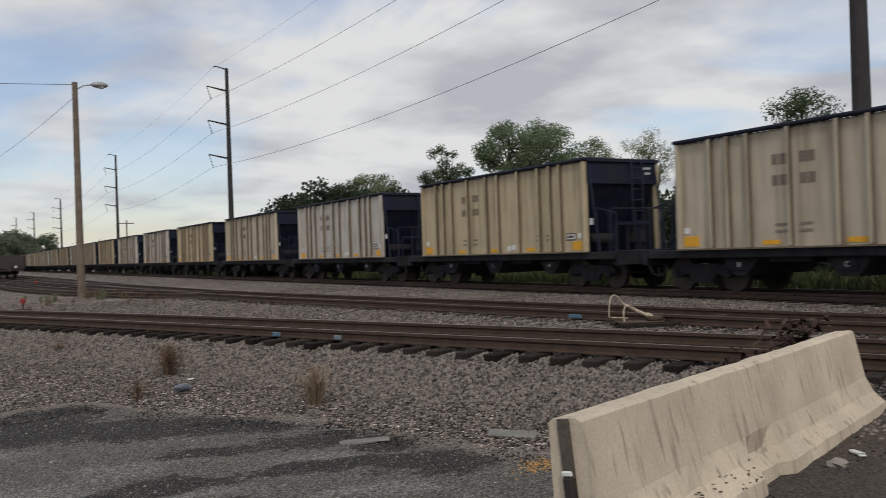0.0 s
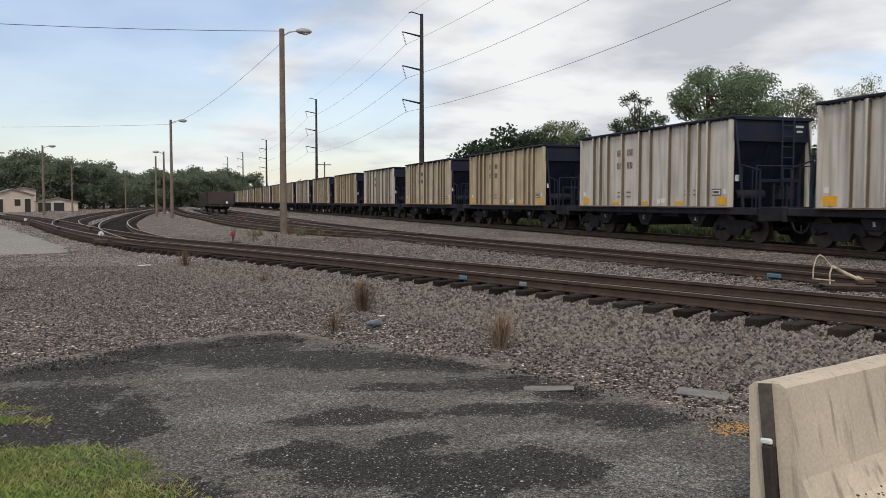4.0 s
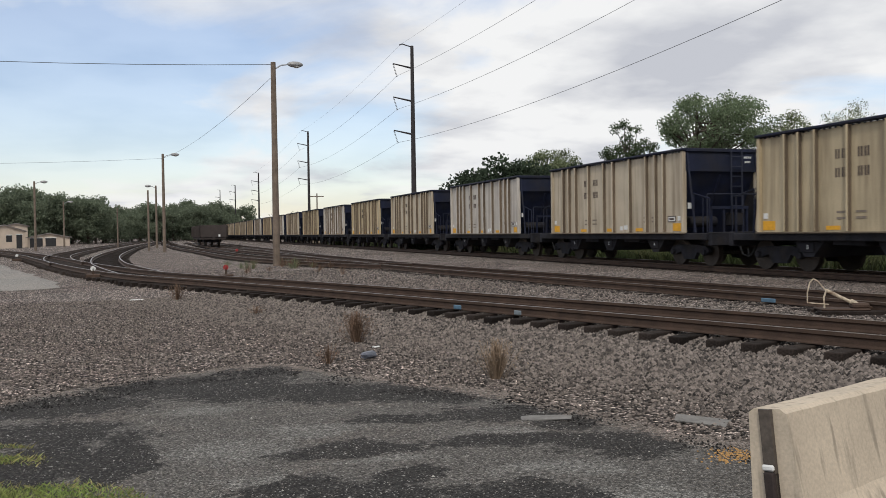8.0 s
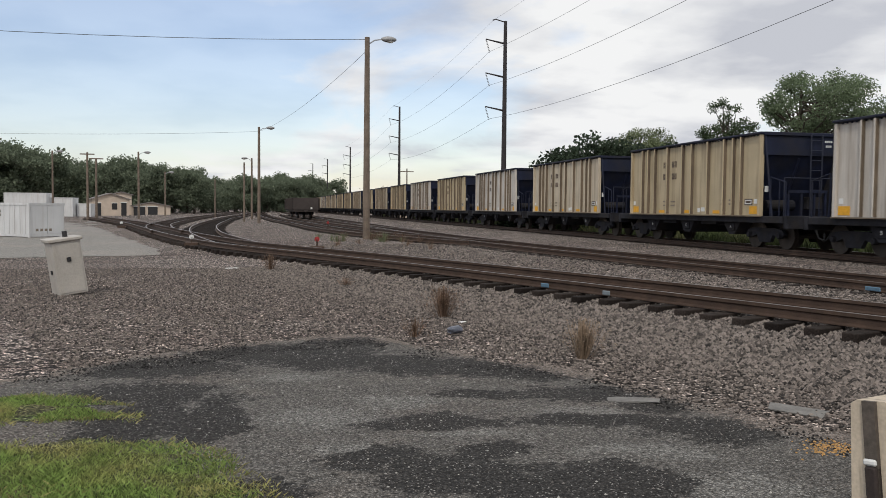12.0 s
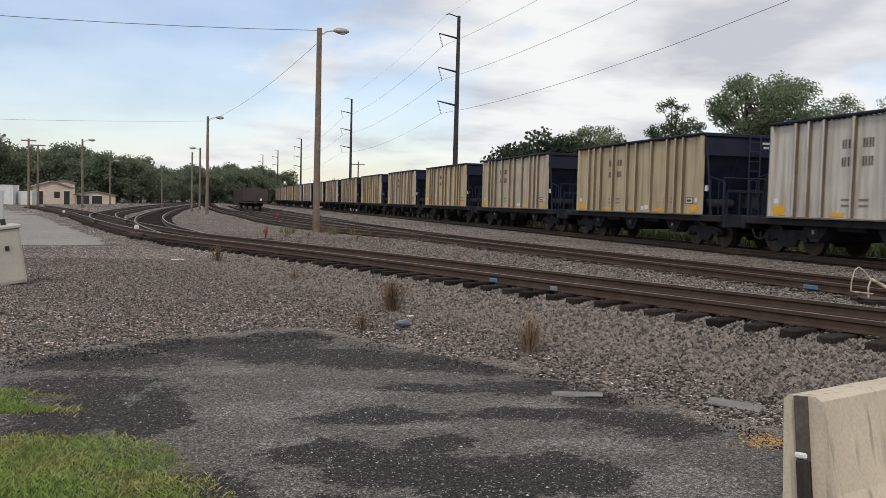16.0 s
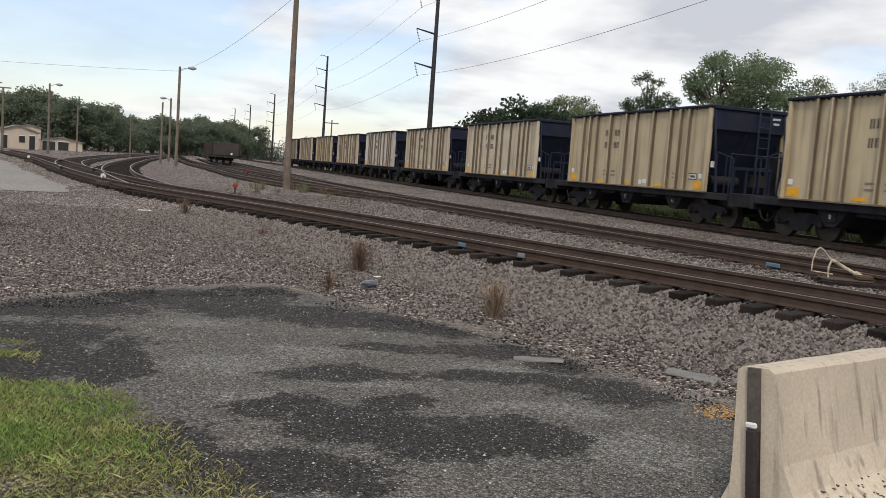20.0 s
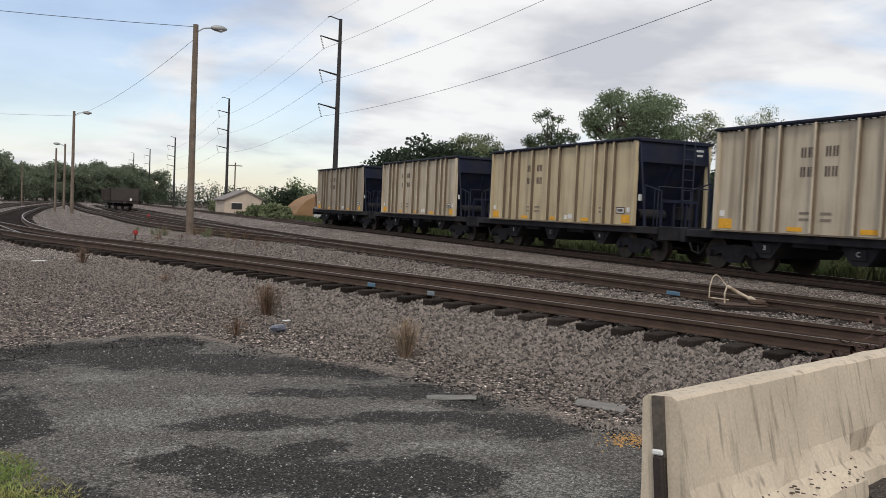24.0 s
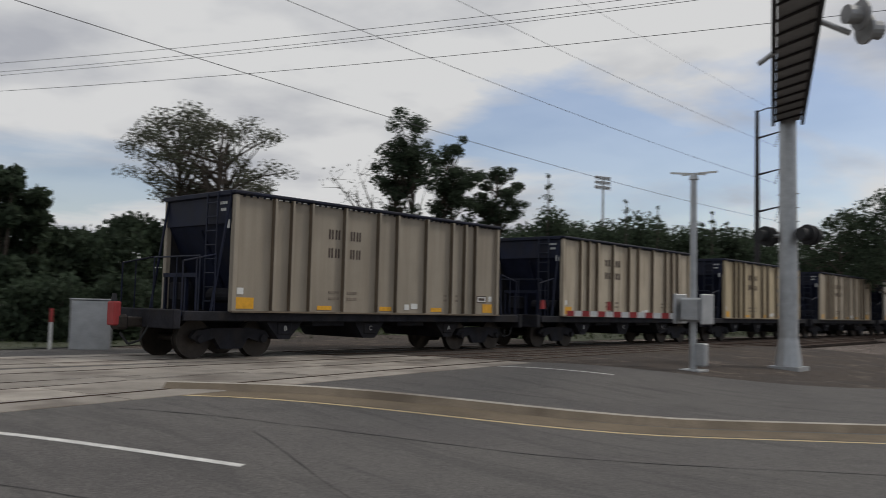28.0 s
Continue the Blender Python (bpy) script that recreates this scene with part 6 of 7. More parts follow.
G1 = [(0.45, 4.2), (-0.02, 5.3), (-0.42, 6.25), (-1.1, 6.5), (-2.04, 6.4), (-4.5, 6.6), (-5, 1.5), (-0.2, 2.2)]
G2 = [(-0.92, 7.0), (-1.04, 7.55), (-1.9, 8.15), (-2.6, 8.1), (-4.5, 8.2), (-4.5, 7.0), (-2.2, 7.1), (-1.5, 6.9)]


def in_grass(r, dry=False):
    x, y = r.uniform(-3.6, 0.7), r.uniform(2.9, 8.3)
    w = 0.3 * noise.noise((x * 2.1, y * 2.1, 0)) + 0.22 * noise.noise((x * 6.0, y * 6.0, 3)) + r.gauss(0, 0.06)
    if y > 8.6 or x > 0.6:
        return None
    d1 = edge_depth(x + w, y - w, G1)
    d2 = edge_depth(x + w, y - w, G2) if d1 < 0 < y - 6.2 else -1
    d = d1 if d1 > 0 else d2 if d2 > 0 and noise.noise((x * 2.5, y * 2.5, 9)) > -0.25 else -1
    if d < 0:
        return None
    # thin and parched along the rim and towards the lot's near side
    lush = min(1, d / 0.25) * min(1, max(0.08, (y - 4.2) / 1.1 + 0.6 * noise.noise((x * 1.8, y * 1.8, 6))))
    if (r.random() < lush) == dry:
        return None
    return x, y, 1.0 + 0.5 * noise.noise((x * 1.3, y * 1.3, 4))


def in_dry_grass(r):
    return in_grass(r, True)


for P in (G1, G2):
    mx, my = sum(p[0] for p in P) / len(P), sum(p[1] for p in P) / len(P)
    sheet("turf", [(mx + (x - mx) * 0.80, my + (y - my) * 0.80 + (0.25 if P is G1 else 0)) for x, y in P], 0.016, M["turf"], "patchy lawn soil at the edge of the lot", "lawn", ragged=0.5)
blades("grass", 58000, in_grass, 0.018, 0.055, 0.0034, "grass", "short green lawn grass", "grass", 8)
blades("dry_grass", 24000, in_dry_grass, 0.015, 0.05, 0.003, "straw", "thin parched grass along the lawn's rim", "grass", 18, 0.8)


def strip(r):
    y = r.uniform(2, 120) if r.random() < 0.6 else r.uniform(2, 45)
    x = 21.3 + abs(r.gauss(0, 3.0))
    if road_rn(x, y)[1] > -1:
        return None
    return x, y, 1.0 + 0.4 * noise.noise((x * 0.4, y * 0.4, 2))


blades("bank_grass", 16000, strip, 0.2, 0.55, 0.03, "bank", "rough green grass bank behind the main line", "grass", 9, 0.35)


VERGE = [(22.9, -4.9), (26, -2.8), (34, 1.1), (50, 8.5), (61, 4), (40, -13.5), (27, -17.5), (23.2, -12)]


def field(r):
    x, y = r.uniform(24, 110), r.uniform(-75, 0)
    n = road_rn(x, y)[1]
    if not (20.5 < n < 70):
        x, y = r.uniform(23, 56), r.uniform(-16, 7)
        if not inside(x, y, VERGE):
            return None
    return x, y, 1.0


blades("field_grass", 16000, field, 0.15, 0.35, 0.05, "bank", "mown green field beyond the crossing", "grass", 10, 0.4)
sheet("gravel_drive", [(-16, 29.3), (-9, 28.8), (-4.2, 29.6), (-3.4, 33), (-5.3, 41), (-7.8, 52), (-11.3, 67), (-17, 92), (-32, 94), (-36, 60), (-27, 36)], 0.014, M["pale"], "pale crushed stone drive across the yard", "drive", step=0.9, ragged=0.9)
sheet("verge", [(22.6, -4.6), (26, -2.4), (34, 1.5), (50, 9), (62, 4), (40, -14), (27, -18), (23, -12)], 0.02, M["bank_soil"], "grass verge beside the road beyond the crossing", "verge", zf=road_z, step=1.0, ragged=0.3)
sheet("meadow", [(23, 6), (22.5, 40), (22, 110), (40, 140), (70, 70), (50, 30)], 0.02, M["bank_soil"], "green verge behind the main line", "verge", step=2.0, ragged=0.6)
sheet("playing_field", [(23.5, -14), (40, -4), (80, 20), (120, 30), (130, -40), (70, -80), (28, -75), (23, -40)], 0.03, M["bank_soil"], "green field beyond the crossing", "field", step=2.0, ragged=0.8)


def weed(x, y, h, w, n, seed, key="weed", label="dry reddish-brown weed clump in the gravel"):
    r = random.Random(seed)
    vs, fs = [], []
    for k in range(n):
        a, q = r.uniform(0, 6.28), abs(r.gauss(0, 0.35))
        tx, ty, hh = math.cos(a) * w * q, math.sin(a) * w * q, h * r.uniform(0.5, 1.0)
        bx, by = tx * 0.3, ty * 0.3
        px, py = -math.sin(a) * 0.004, math.cos(a) * 0.004
        b = len(vs)
        vs += [(bx - px, by - py, 0), (bx + px, by + py, 0), (tx + px * 0.5, ty + py * 0.5, hh), (tx - px * 0.5, ty - py * 0.5, hh)]
        fs.append((b, b + 1, b + 2, b + 3))
        for j in range(4):
            f = r.uniform(0.4, 1.0)
            cx, cy, cz = bx + (tx - bx) * f, by + (ty - by) * f, hh * f
            d = Vector((r.gauss(0, 1), r.gauss(0, 1), r.gauss(0.4, 0.6))).normalized() * r.uniform(0.02, 0.05)
            e = Vector((-d.y, d.x, 0.01)).normalized() * 0.008
            b = len(vs)
            vs += [(cx, cy, cz), (cx + d.x + e.x, cy + d.y + e.y, cz + d.z), (cx + d.x - e.x, cy + d.y - e.y, cz + d.z)]
            fs.append((b, b + 1, b + 2))
    ob = raw("weed_clump", vs, fs, M[key])
    ob.matrix_basis = pose(x, y, ground_z(x, y) - 0.01)
    return tagged(ob, label, "weed", "weed clumps")


weed(2.84, 12.9, 0.50, 0.5, 300, 1)
weed(3.62, 9.1, 0.46, 0.42, 220, 2, "weed_pale", "tall dry tan weed in the gravel")
weed(0.4, 23.0, 0.45, 0.6, 110, 3)
weed(1.9, 18.3, 0.2, 0.4, 50, 4)
weed(2.03, 10.95, 0.28, 0.4, 60, 5)
for k in range(16):
    weed(5.15 + r5.gauss(0, 1.3), 38.6 + r5.gauss(0, 1.8), r5.uniform(0.2, 0.55), 0.7, 50, 10 + k, "leaf_pale" if k % 3 else "weed", "low weeds round the foot of the lamp pole")
for k in range(10):
    weed(r5.uniform(3, 9), r5.uniform(30, 60), r5.uniform(0.15, 0.4), 0.6, 40, 40 + k)


def leaf_cloud(r, centres, n, size, squash=0.75):
    """Leaves as small quads round the given (centre, radius) clumps."""
    g = np.random.default_rng(r.randrange(10 ** 6))
    C = np.array([c for c, _ in centres], float)
    R = np.array([q for _, q in centres], float)
    w = R ** 2
    idx = g.choice(len(C), n, p=w / w.sum())
    d = g.normal(size=(n, 3))
    d /= np.linalg.norm(d, axis=1)[:, None]
    rad = R[idx] * (1.25 * g.random(n) ** 0.5)
    p = C[idx] + d * rad[:, None] * np.array([1, 1, squash])
    u = g.normal(size=(n, 3))
    u /= np.linalg.norm(u, axis=1)[:, None]
    v = np.cross(u, g.normal(size=(n, 3)))
    v /= np.linalg.norm(v, axis=1)[:, None]
    s = size * g.uniform(0.5, 1.3, n)[:, None]
    u, v = u * s, v * s * 0.6
    V = np.stack([p - u, p - v, p + u, p + v], 1).reshape(-1, 3)
    F = np.arange(4 * n).reshape(n, 4)
    return V.tolist(), F.tolist()


def tree(name, x, y, h, spread, seed, key, n=3500, leaf=0.16, trunk=0.35, airy=1.0, label="", low=0.3, limbs=9, stems=1):
    """Tapered trunk, limbs and a crown of many small leaves in uneven clumps."""
    h, spread, n = h * 1.05, spread * 1.12, int(n * 1.5)
    r = random.Random(seed)
    t = thing(name, label, "tree", pose(x, y, 0.0))
    bm, centres = bmesh.new(), []
    for st in range(stems):
        a0 = r.uniform(0, 6.28)
        off = Vector((math.cos(a0), math.sin(a0), 0)) * (spread * 0.35 if stems > 1 else 0.0)
        top = Vector((r.uniform(-0.1, 0.1) * spread, r.uniform(-0.1, 0.1) * spread, h * r.uniform(0.72, 0.86))) + off
        base = off * 0.15
        mid = (base + top) * 0.5 + Vector((r.uniform(-0.2, 0.2), r.uniform(-0.2, 0.2), 0))
        rod(bm, base + Vector((0, 0, -0.2)), mid, trunk, trunk * 0.65, n=9)
        rod(bm, mid, top, trunk * 0.65, trunk * 0.15, n=8)
        centres.append((top, spread * 0.30 * airy))
        for k in range(max(3, limbs // stems)):
            f = low + (0.95 - low) * (k + r.random()) / max(3, limbs // stems)
            s = base.lerp(mid, f * 2) if f < 0.5 else mid.lerp(top, f * 2 - 1)
            a = k * 2.4 + r.uniform(-0.5, 0.5)
            reach = spread * r.uniform(0.5, 1.0) * math.sin(math.pi * min(0.95, 0.25 + 0.75 * (1 - abs(f - 0.55))) * 0.5) * (0.75 if stems > 1 else 1)
            e = s + Vector((math.cos(a) * reach, math.sin(a) * reach, h * r.uniform(0.08, 0.22)))
            e.z = min(e.z, h * 0.93)
            rod(bm, s, e, trunk * 0.28, trunk * 0.06, n=6)
            centres.append((e, spread * r.uniform(0.2, 0.36) * airy))
            for j in range(6):
                m_ = s.lerp(e, r.uniform(0.35, 0.98))
                e2 = m_ + Vector((r.gauss(0, 1), r.gauss(0, 1), r.gauss(0.5, 0.6))) * spread * 0.24
                e2.z = min(e2.z, h * 0.96)
                rod(bm, m_, e2, trunk * 0.1, trunk * 0.03, n=5)
                centres.append((e2, spread * r.uniform(0.10, 0.22) * airy))
    part("trunk", bm, M["bark"], t, "brown tapered trunk with limbs")
    V, F = leaf_cloud(r, [(tuple(c), q) for c, q in centres], n, leaf)
    raw("crown", V, F, M[key], t, "uneven leafy crown")
    return t


def dome_tree(name, x, y, top, base, w, seed, key, n, leaf, label, clumps=46, size=0.24, hollow=0.45, trunk=0.25, stems=1, lean=0.0, squash=0.8):
    """A tree whose limbs end in leaf clumps that fill a rounded crown between two heights."""
    r = random.Random(seed)
    t = thing(name, label, "tree", pose(x, y, 0.0))
    bm, c = bmesh.new(), []
    cz, hz = base + (top - base) * 0.42, (top - base) * 0.58
    forks = []
    for s in range(stems):
        a = r.uniform(0, 6.28)
        o = Vector((math.cos(a), math.sin(a), 0)) * (w * 0.3 if stems > 1 else 0)
        p0, p1 = o * 0.25, o + Vector((r.gauss(0, 0.1) + lean * 0.5, r.gauss(0, 0.1), base * 0.85))
        p2 = o + Vector((lean, 0, cz + hz * 0.55))
        rod(bm, p0 + Vector((0, 0, -0.2)), p1, trunk, trunk * 0.7, n=8)
        rod(bm, p1, p2, trunk * 0.7, trunk * 0.15, n=7)
        forks.append((p1, p2))
    for k in range(clumps):
        v = Vector((r.gauss(0, 1), r.gauss(0, 1), r.gauss(0, 1))).normalized() * (hollow + (1 - hollow) * r.random() ** 0.6)
        z = v.z if v.z > 0 else v.z * 0.75
        e = Vector((lean + v.x * w * 0.86, v.y * w * 0.86, cz + z * hz * 0.9))
        p1, p2 = r.choice(forks)
        f = p1.lerp(p2, r.uniform(0.0, 0.8))
        if f.z > e.z - 0.2:
            f = p1.lerp(p2, 0.05)
        m_ = f.lerp(e, 0.55) + Vector((r.gauss(0, 0.12), r.gauss(0, 0.12), r.gauss(0.1, 0.1))) * w * 0.4
        rod(bm, f, m_, trunk * 0.3, trunk * 0.16, n=5)
        rod(bm, m_, e, trunk * 0.16, trunk * 0.05, n=5)
        c.append((tuple(e), w * size * r.uniform(0.6, 1.15)))
    part("trunk", bm, M["bark"], t, "brown trunk with spreading limbs")
    V, F = leaf_cloud(r, c, n, leaf, squash)
    raw("crown", V, F, M[key], t, "uneven leafy crown")
    return t


def conifer(name, x, y, h, spread, seed, key="leaf_dark", n=2600, label="dark pointed conifer tree"):
    r = random.Random(seed)
    t = thing(name, label, "tree", pose(x, y, 0.0))
    part("trunk", rod(bmesh.new(), (0, 0, -0.2), (0, 0, h * 0.97), 0.2, 0.03, n=8), M["bark"], t)
    c = []
    for k in range(13):
        f = k / 12
        for j in range(6):
            a = j * 1.05 + k * 0.7
            q = spread * (1 - f) ** 0.85 * r.uniform(0.45, 0.85)
            c.append(((math.cos(a) * q, math.sin(a) * q, h * (0.08 + 0.88 * f)), spread * (0.32 * (1 - f) + 0.07)))
    V, F = leaf_cloud(r, c, n, 0.15, 0.9)
    raw("crown", V, F, M[key], t)
    return t


def shrub(x, y, h, w, seed, key, label, n=2200, leaf=0.13, name="bush"):
    h, w, n = h * 0.98, w * 1.1, int(n * 1.5)
    r = random.Random(seed)
    t = thing(name, label, "bush", pose(x, y, 0.0))
    bm, c = bmesh.new(), []
    for k in range(14):
        a, q = r.uniform(0, 6.28), w * r.uniform(0.1, 0.7)
        e = (math.cos(a) * q, math.sin(a) * q, h * r.uniform(0.45, 0.9))
        rod(bm, (e[0] * 0.2, e[1] * 0.2, -0.1), e, 0.07, 0.02, n=5)
        c += [(e, w * r.uniform(0.22, 0.4)), ((e[0] * 1.2, e[1] * 1.2, e[2] * 0.45), w * r.uniform(0.25, 0.45))]
    part("woody_base", bm, M["bark"], t)
    V, F = leaf_cloud(r, c, n, leaf, 0.85)
    V = [(a, b, max(q, 0.02)) for a, b, q in V]
    raw("foliage", V, F, M[key], t)
    return t


def polar(az, d):
    return -math.sin(radians(az)) * d, math.cos(radians(az)) * d


# trees behind the train
dome_tree("maple_tree", *polar(-30.9, 70), 10.6, 4.2, 2.6, 11, "leaf_mid", 11000, 0.09, "round dark green broadleaf tree behind the train", 80, 0.18, 0.3)
dome_tree("maple_tree", *polar(-36.2, 71), 12.5, 7.3, 5.1, 12, "leaf", 21000, 0.10, "large spreading green broadleaf tree behind the train", 80, 0.15, 0.45, 0.32, 2)
dome_tree("willow_tree", *polar(-25.5, 76), 9.3, 3.5, 4.0, 13, "leaf_pale", 17000, 0.09, "pale green broadleaf tree behind the train", 90, 0.16, 0.3, 0.3)
dome_tree("willow_tree", *polar(-40.4, 73), 11.0, 6.0, 2.6, 14, "leaf_pale", 6000, 0.08, "thin pale green tree behind the train", 44, 0.22, 0.3, 0.2)
dome_tree("birch_tree", *polar(-44.0, 82), 12.4, 7.0, 3.6, 15, "leaf_pale", 6000, 0.08, "sparse grey-green tree coming into leaf", 50, 0.2, 0.35, 0.2, 2)
dome_tree("oak_tree", *polar(-53.6, 46), 9.3, 4.2, 2.4, 16, "leaf_mid", 16000, 0.075, "green tree behind the train", 60, 0.3, 0.2)
for k, (az, d, h, w, key) in enumerate([(-17.9, 66, 3.4, 1.8, "leaf_dark"), (-19.3, 63, 5.0, 2.2, "leaf_dark"), (-21.0, 61, 6.2, 2.4, "leaf_dark"), (-22.6, 60, 7.0, 2.6, "leaf_dark"), (-24.4, 61, 6.6, 2.7, "leaf_dark"), (-26.3, 60, 6.0, 2.7, "leaf_dark"), (-28.3, 60, 5.2, 2.8, "leaf_dark"),
                                        (-30.8, 57, 4.6, 2.7, "leaf_dark"), (-33.4, 55, 4.4, 2.8, "leaf_dark"), (-36.2, 53, 4.6, 2.8, "leaf_dark"), (-39.2, 50, 4.8, 2.8, "leaf"), (-42.5, 47, 4.6, 2.8, "leaf_dark"), (-46.0, 44, 4.4, 2.8, "leaf_dark"), (-49.5, 42, 4.6, 2.8, "leaf"), (-53.5, 40, 4.6, 2.6, "leaf_dark"), (-58, 38, 4.2, 2.6, "leaf_dark"), (-63, 40, 3.4, 2.2, "leaf_dark")]):
    shrub(*polar(az, d), h, w, 100 + k, key, "dense dark green shrub on the bank behind the train", 5500, 0.15)
for k, (az, d, h, w, key) in enumerate([(-8.2, 200, 5.5, 6, "leaf_dark"), (-10.3, 170, 4.6, 4, "leaf_dark"), (-12.2, 140, 4.2, 3, "leaf"), (-13.5, 110, 4.0, 2.6, "leaf_dark"), (-14.6, 118, 5.0, 3.2, "leaf_pale"), (-16.6, 120, 4.6, 3.2, "leaf"), (-12.9, 88, 1.6, 1.3, "leaf_pale"), (-11.5, 95, 1.4, 1.2, "leaf_pale"), (-9.2, 140, 2.0, 1.8, "leaf_pale"), (-6.2, 260, 5.0, 6, "leaf_dark"), (-5.4, 320, 6.0, 8, "leaf_dark"), (-17.8, 95, 3.6, 2.4, "leaf_pale")]):
    shrub(*polar(az, d), h, w, 140 + k, key, "green bush beside the far line", 1800, 0.2)

# trees beyond the crossing
dome_tree("locust_tree", *polar(-123.3, 49), 12.7, 7.0, 5.3, 21, "leaf_grey", 11000, 0.09, "airy tree with a flat spreading crown", 95, 0.15, 0.5, 0.28, 3, 0.0, 0.5)
dome_tree("ash_tree", *polar(-136.0, 56), 15.3, 7.0, 2.4, 22, "leaf_dark", 10000, 0.11, "tall many-stemmed tree with bare lower branches", 60, 0.25, 0.2, 0.2, 3)
dome_tree("ash_tree", *polar(-139.4, 58), 14.5, 6.5, 2.1, 32, "leaf_dark", 9000, 0.11, "tall many-stemmed tree with bare lower branches", 55, 0.25, 0.2, 0.2, 3)
tree("bare_tree", *polar(-134.3, 55), 11.0, 2.6, 23, "leaf_grey", 220, 0.10, 0.2, 0.9, "nearly bare grey tree beyond the crossing", 0.2, 14, 3)
dome_tree("pine_tree", *polar(-142.3, 60), 12.5, 7.0, 2.3, 24, "leaf_dark", 8000, 0.11, "dark open-crowned pine beyond the crossing", 48, 0.22, 0.3, 0.2, 1, 0.0, 0.6)
conifer("spruce_tree", *polar(-145.7, 76), 14.2, 2.8, 26, label="dark pointed spruce beyond the crossing")
conifer("spruce_tree", *polar(-150.8, 82), 12.6, 2.4, 27, label="dark pointed spruce beyond the crossing")
conifer("spruce_tree", *polar(-152.8, 84), 12.2, 2.3, 28, label="dark pointed spruce beyond the crossing")
conifer("spruce_tree", *polar(-156.2, 84), 11.6, 2.2, 29, label="dark pointed spruce beyond the crossing")
tree("pine_tree", *polar(-163.5, 70), 9.4, 3.6, 30, "leaf_dark", 3800, 0.14, 0.25, 0.85, "dark open-crowned pine beyond the crossing", 0.3, 11)
tree("pine_tree", *polar(-166.5, 66), 10.5, 3.6, 31, "leaf_dark", 3800, 0.14, 0.25, 0.85, "dark open-crowned pine beyond the crossing", 0.3, 11)
for k, (az, d, h, w) in enumerate([(-107.8, 44, 3.6, 1.6), (-111.4, 41, 8.1, 1.35), (-113.3, 42, 7.0, 1.5), (-115.5, 44, 5.0, 2.0), (-117.5, 45, 5.8, 2.4), (-119.8, 47, 7.0, 2.4), (-123, 49, 5.4, 3.0), (-127, 51, 5.2, 3.2), (-131, 54, 6.0, 3.4), (-135, 57, 6.2, 3.4), (-138.5, 62, 6.8, 3.6), (-142, 66, 7.6, 3.8), (-145.5, 80, 10.8, 4.8), (-148.5, 86, 11.4, 5.0), (-152, 90, 11.6, 5.2), (-155.5, 92, 11.2, 5.2), (-159, 90, 10.2, 5.2), (-162.5, 86, 9.0, 5.0), (-167, 84, 8.4, 5.0), (-172, 84, 8.4, 5.0), (-147, 96, 11.6, 5), (-150.3, 98, 11.6, 5), (-153.8, 98, 11.4, 5), (-157.3, 98, 10.8, 5), (-107, 60, 3.0, 3.0)]):
    shrub(*polar(az, d), h, w, 170 + k, "leaf_dark", "dense dark green undergrowth beyond the crossing", 9000 if d > 75 else 5000, 0.22 if d > 75 else 0.17)

for k, (az, d, h, w) in enumerate([(-114.2, 30, 2.3, 1.5), (-116.8, 31, 2.5, 1.6), (-119.5, 33, 2.4, 1.6), (-122.3, 35, 2.3, 1.6)]):
    shrub(*polar(az, d), h, w, 210 + k, "leaf_dark", "low dark green bush behind the signal cabinet", 3500, 0.12)

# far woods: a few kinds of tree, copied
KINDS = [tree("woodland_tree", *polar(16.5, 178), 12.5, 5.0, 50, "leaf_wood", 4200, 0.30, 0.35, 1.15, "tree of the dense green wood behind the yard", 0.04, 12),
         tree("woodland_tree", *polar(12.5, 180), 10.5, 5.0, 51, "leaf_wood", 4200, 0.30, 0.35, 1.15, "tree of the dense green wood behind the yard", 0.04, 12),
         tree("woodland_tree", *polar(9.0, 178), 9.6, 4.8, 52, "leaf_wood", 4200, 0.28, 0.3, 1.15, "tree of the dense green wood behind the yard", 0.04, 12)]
for k in KINDS:
    tagged(k, group="far woods")
r7 = random.Random(7)
az = 33.0
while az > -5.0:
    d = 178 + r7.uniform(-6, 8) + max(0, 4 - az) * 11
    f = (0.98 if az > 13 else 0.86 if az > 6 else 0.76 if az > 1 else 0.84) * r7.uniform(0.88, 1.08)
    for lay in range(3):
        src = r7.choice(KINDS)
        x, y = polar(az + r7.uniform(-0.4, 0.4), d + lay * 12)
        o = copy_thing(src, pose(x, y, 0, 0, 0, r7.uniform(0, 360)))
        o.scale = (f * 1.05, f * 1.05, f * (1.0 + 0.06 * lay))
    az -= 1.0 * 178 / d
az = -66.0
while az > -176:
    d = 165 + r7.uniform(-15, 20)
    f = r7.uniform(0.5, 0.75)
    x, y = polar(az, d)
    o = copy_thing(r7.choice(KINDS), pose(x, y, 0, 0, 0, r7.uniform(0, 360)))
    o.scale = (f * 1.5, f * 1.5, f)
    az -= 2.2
for az, d, f in ((-72.6, 100, 0.85), (-74.6, 104, 0.9), (-76.4, 108, 0.75), (-84.5, 125, 0.75), (-86.5, 128, 0.8), (-88.5, 126, 0.6), (-93, 120, 0.6), (-97, 125, 0.5)):
    x, y = polar(az, d)
    o = copy_thing(KINDS[1], pose(x, y, 0, 0, 0, r7.uniform(0, 360)))
    o.scale = (f * 0.9, f * 0.9, f)
    tagged(o, "dark green tree beyond the crossing", "tree", "far woods")


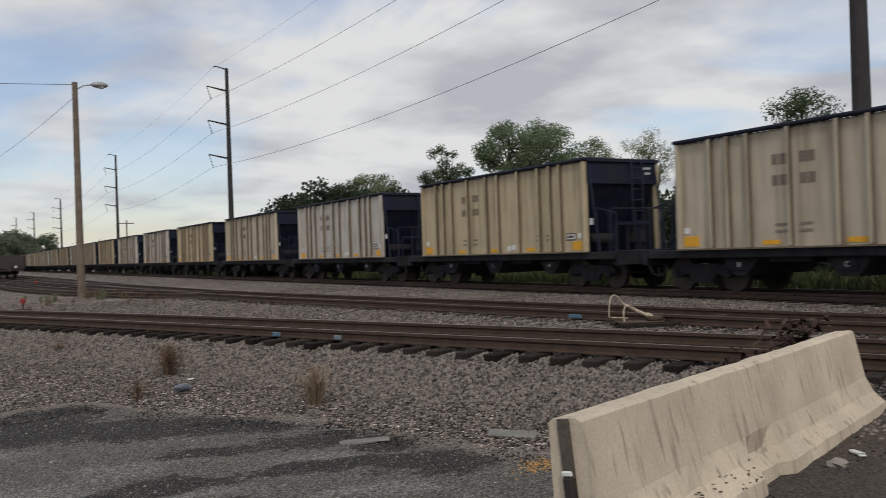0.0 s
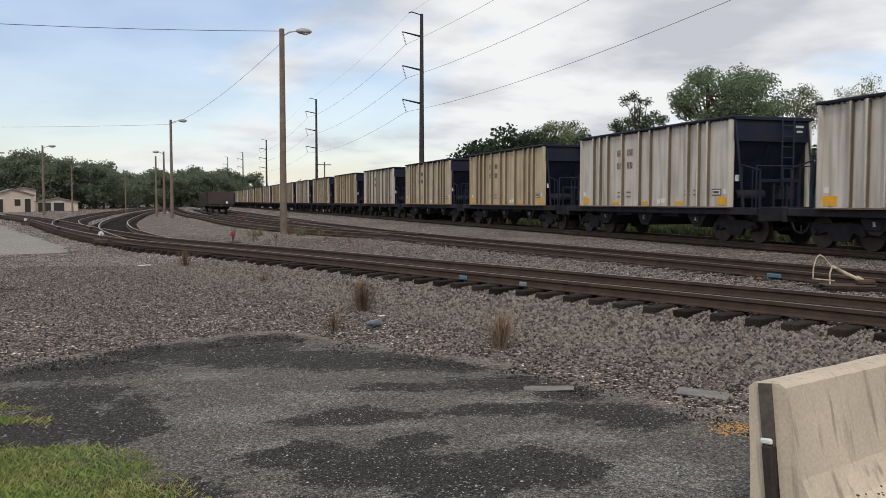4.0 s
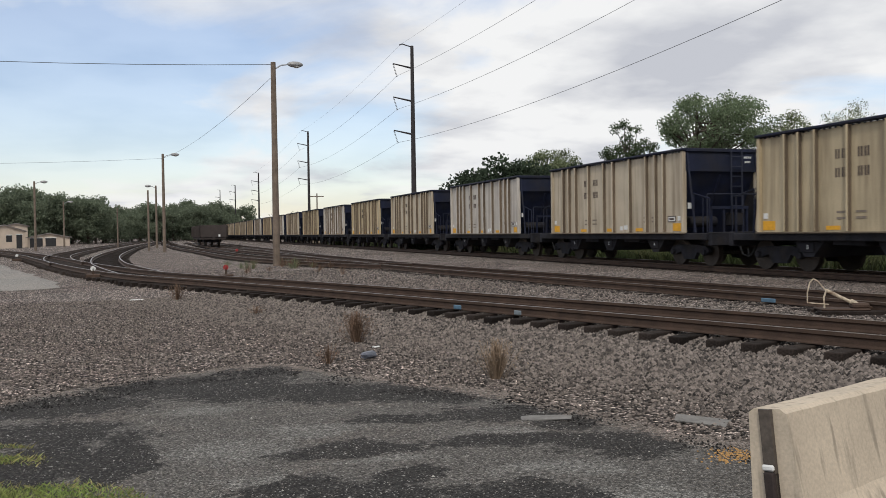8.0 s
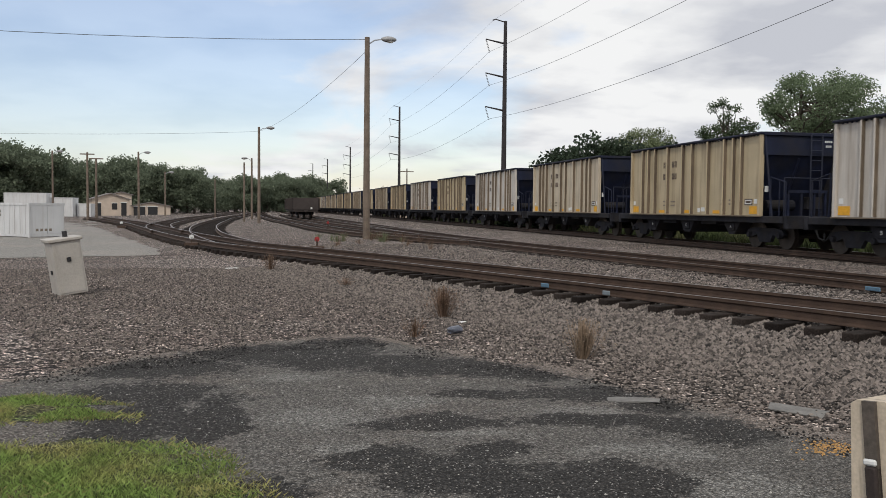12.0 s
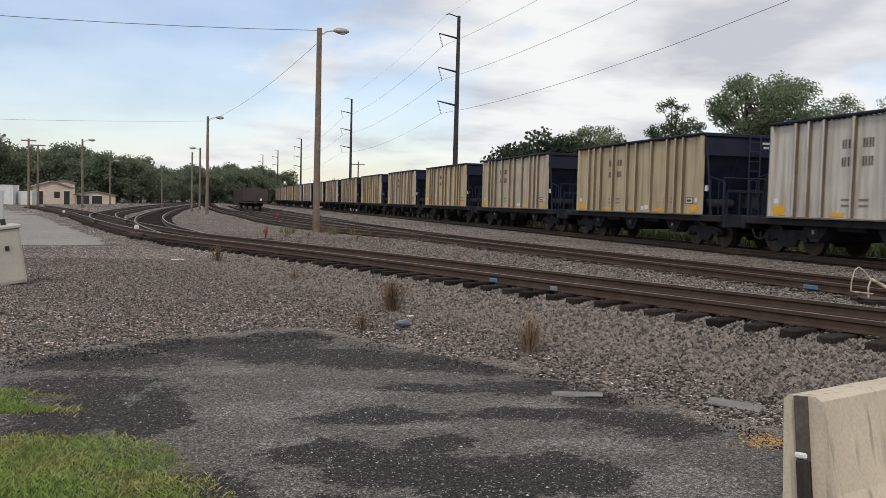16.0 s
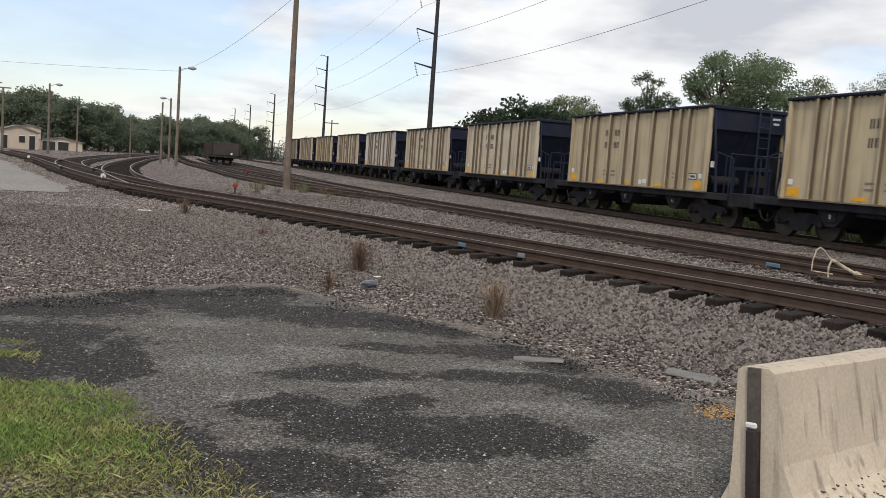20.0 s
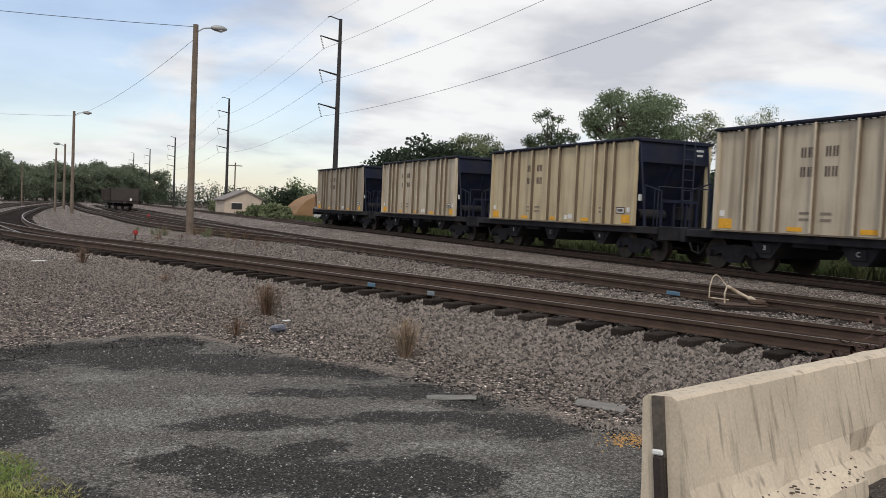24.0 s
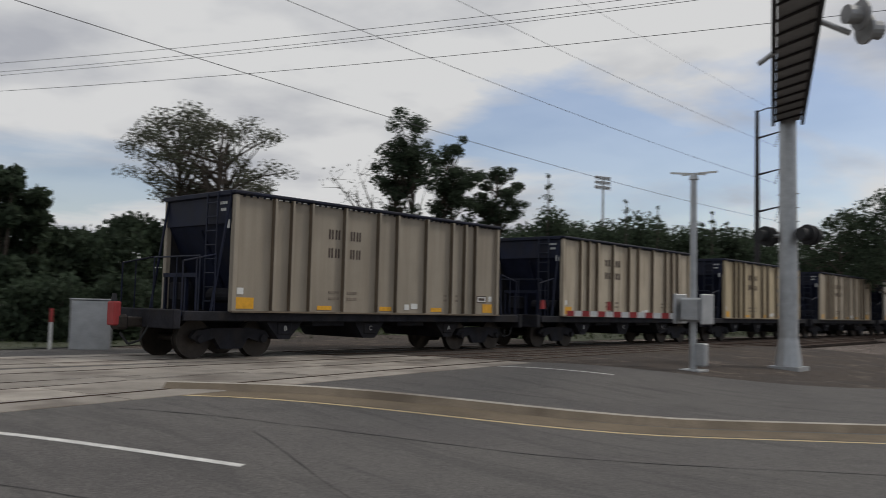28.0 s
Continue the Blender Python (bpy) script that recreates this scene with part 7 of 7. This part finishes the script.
# ---- vehicles beyond the crossing ----
def motor_car(x, y, ang, key, label, tall=0.0, name="parked_car"):
    t = thing(name, label, "car", pose(x, y, road_z(x, y) + 0.0, 0, 0, ang), "vehicles waiting at the crossing")
    h = 0.78 + tall * 0.4
    bm = bmesh.new()
    prism(bm, [(-2.2, 0.28), (2.15, 0.28), (2.25, 0.55), (2.1, h), (0.95, h + 0.1), (-1.9, h + 0.12), (-2.25, h - 0.05), (-2.3, 0.5)], -0.88, 0.88)
    bmesh.ops.bevel(bm, geom=bm.edges[:], offset=0.05, segments=1, affect="EDGES")
    body = part("body", bm, M[key], t)
    bm = bmesh.new()
    prism(bm, [(0.95, h + 0.08), (0.2, h + 0.58 + tall * 0.3), (-1.2, h + 0.6 + tall * 0.3), (-1.95, h + 0.1)], -0.74, 0.74)
    cab = part("cabin", bm, M["glass"], t, "dark glazed cabin")
    part("roof", B(-1.2, 0.2, -0.74, 0.74, h + 0.58 + tall * 0.3, h + 0.64 + tall * 0.3, bevel=0.02), M[key], cab)
    for xx in (-1.4, 1.4):
        for s in (-1, 1):
            w = part("wheel", rod(bmesh.new(), (xx, s * 0.7, 0.32), (xx, s * 0.91, 0.32), 0.32, n=18), M["tyre"], t)
            part("rim", rod(bmesh.new(), (xx, s * 0.90, 0.32), (xx, s * 0.92, 0.32), 0.2, n=12), M["galv"], w)
    for s in (-1, 1):
        part("headlight", B(2.12, 2.24, *sorted((s * 0.5, s * 0.82)), 0.55, 0.68, bevel=0.02), M["white"], body)
        part("tail_light", B(-2.32, -2.2, *sorted((s * 0.55, s * 0.84)), 0.6, 0.75, bevel=0.02), M["red"], body)
    part("grille", B(2.18, 2.27, -0.4, 0.4, 0.42, 0.55), M["dark"], body)
    part("number_bar", B(2.27, 2.285, -0.22, 0.22, 0.34, 0.44), M["white"], body)


RANG = math.degrees(math.atan2(R_DIR.y, R_DIR.x))
for az, d, key, lab, tall in ((-80.9, 29, "paint_black", "black sedan waiting beyond the crossing", 0), (-76.9, 30.5, "paint_black", "dark saloon waiting beyond the crossing", 0.1), (-73.0, 29.5, "paint_maroon", "maroon car waiting beyond the crossing", 0.1), (-70.4, 37, "paint_silver", "silver pickup waiting beyond the crossing", 0.6), (-75.2, 42, "paint_silver", "silver car waiting in the queue", 0.2), (-78.3, 47, "paint_silver", "silver van waiting in the queue", 0.6)):
    x, y = polar(az, d)
    motor_car(x, y, RANG + 180, key, lab, tall)

dl = thing("delineator_post", "yellow flexible post on a white base beside the road", "post", pose(22.6, -0.6, road_z(22.6, -0.6)))
part("post", rod(bmesh.new(), (0, 0, 0), (0, 0, 0.95), 0.045, n=10), M["yellow_post"], dl)
part("base", rod(bmesh.new(), (0, 0, -0.02), (0, 0, 0.08), 0.16, 0.12, n=12), M["white"], dl)

motions()
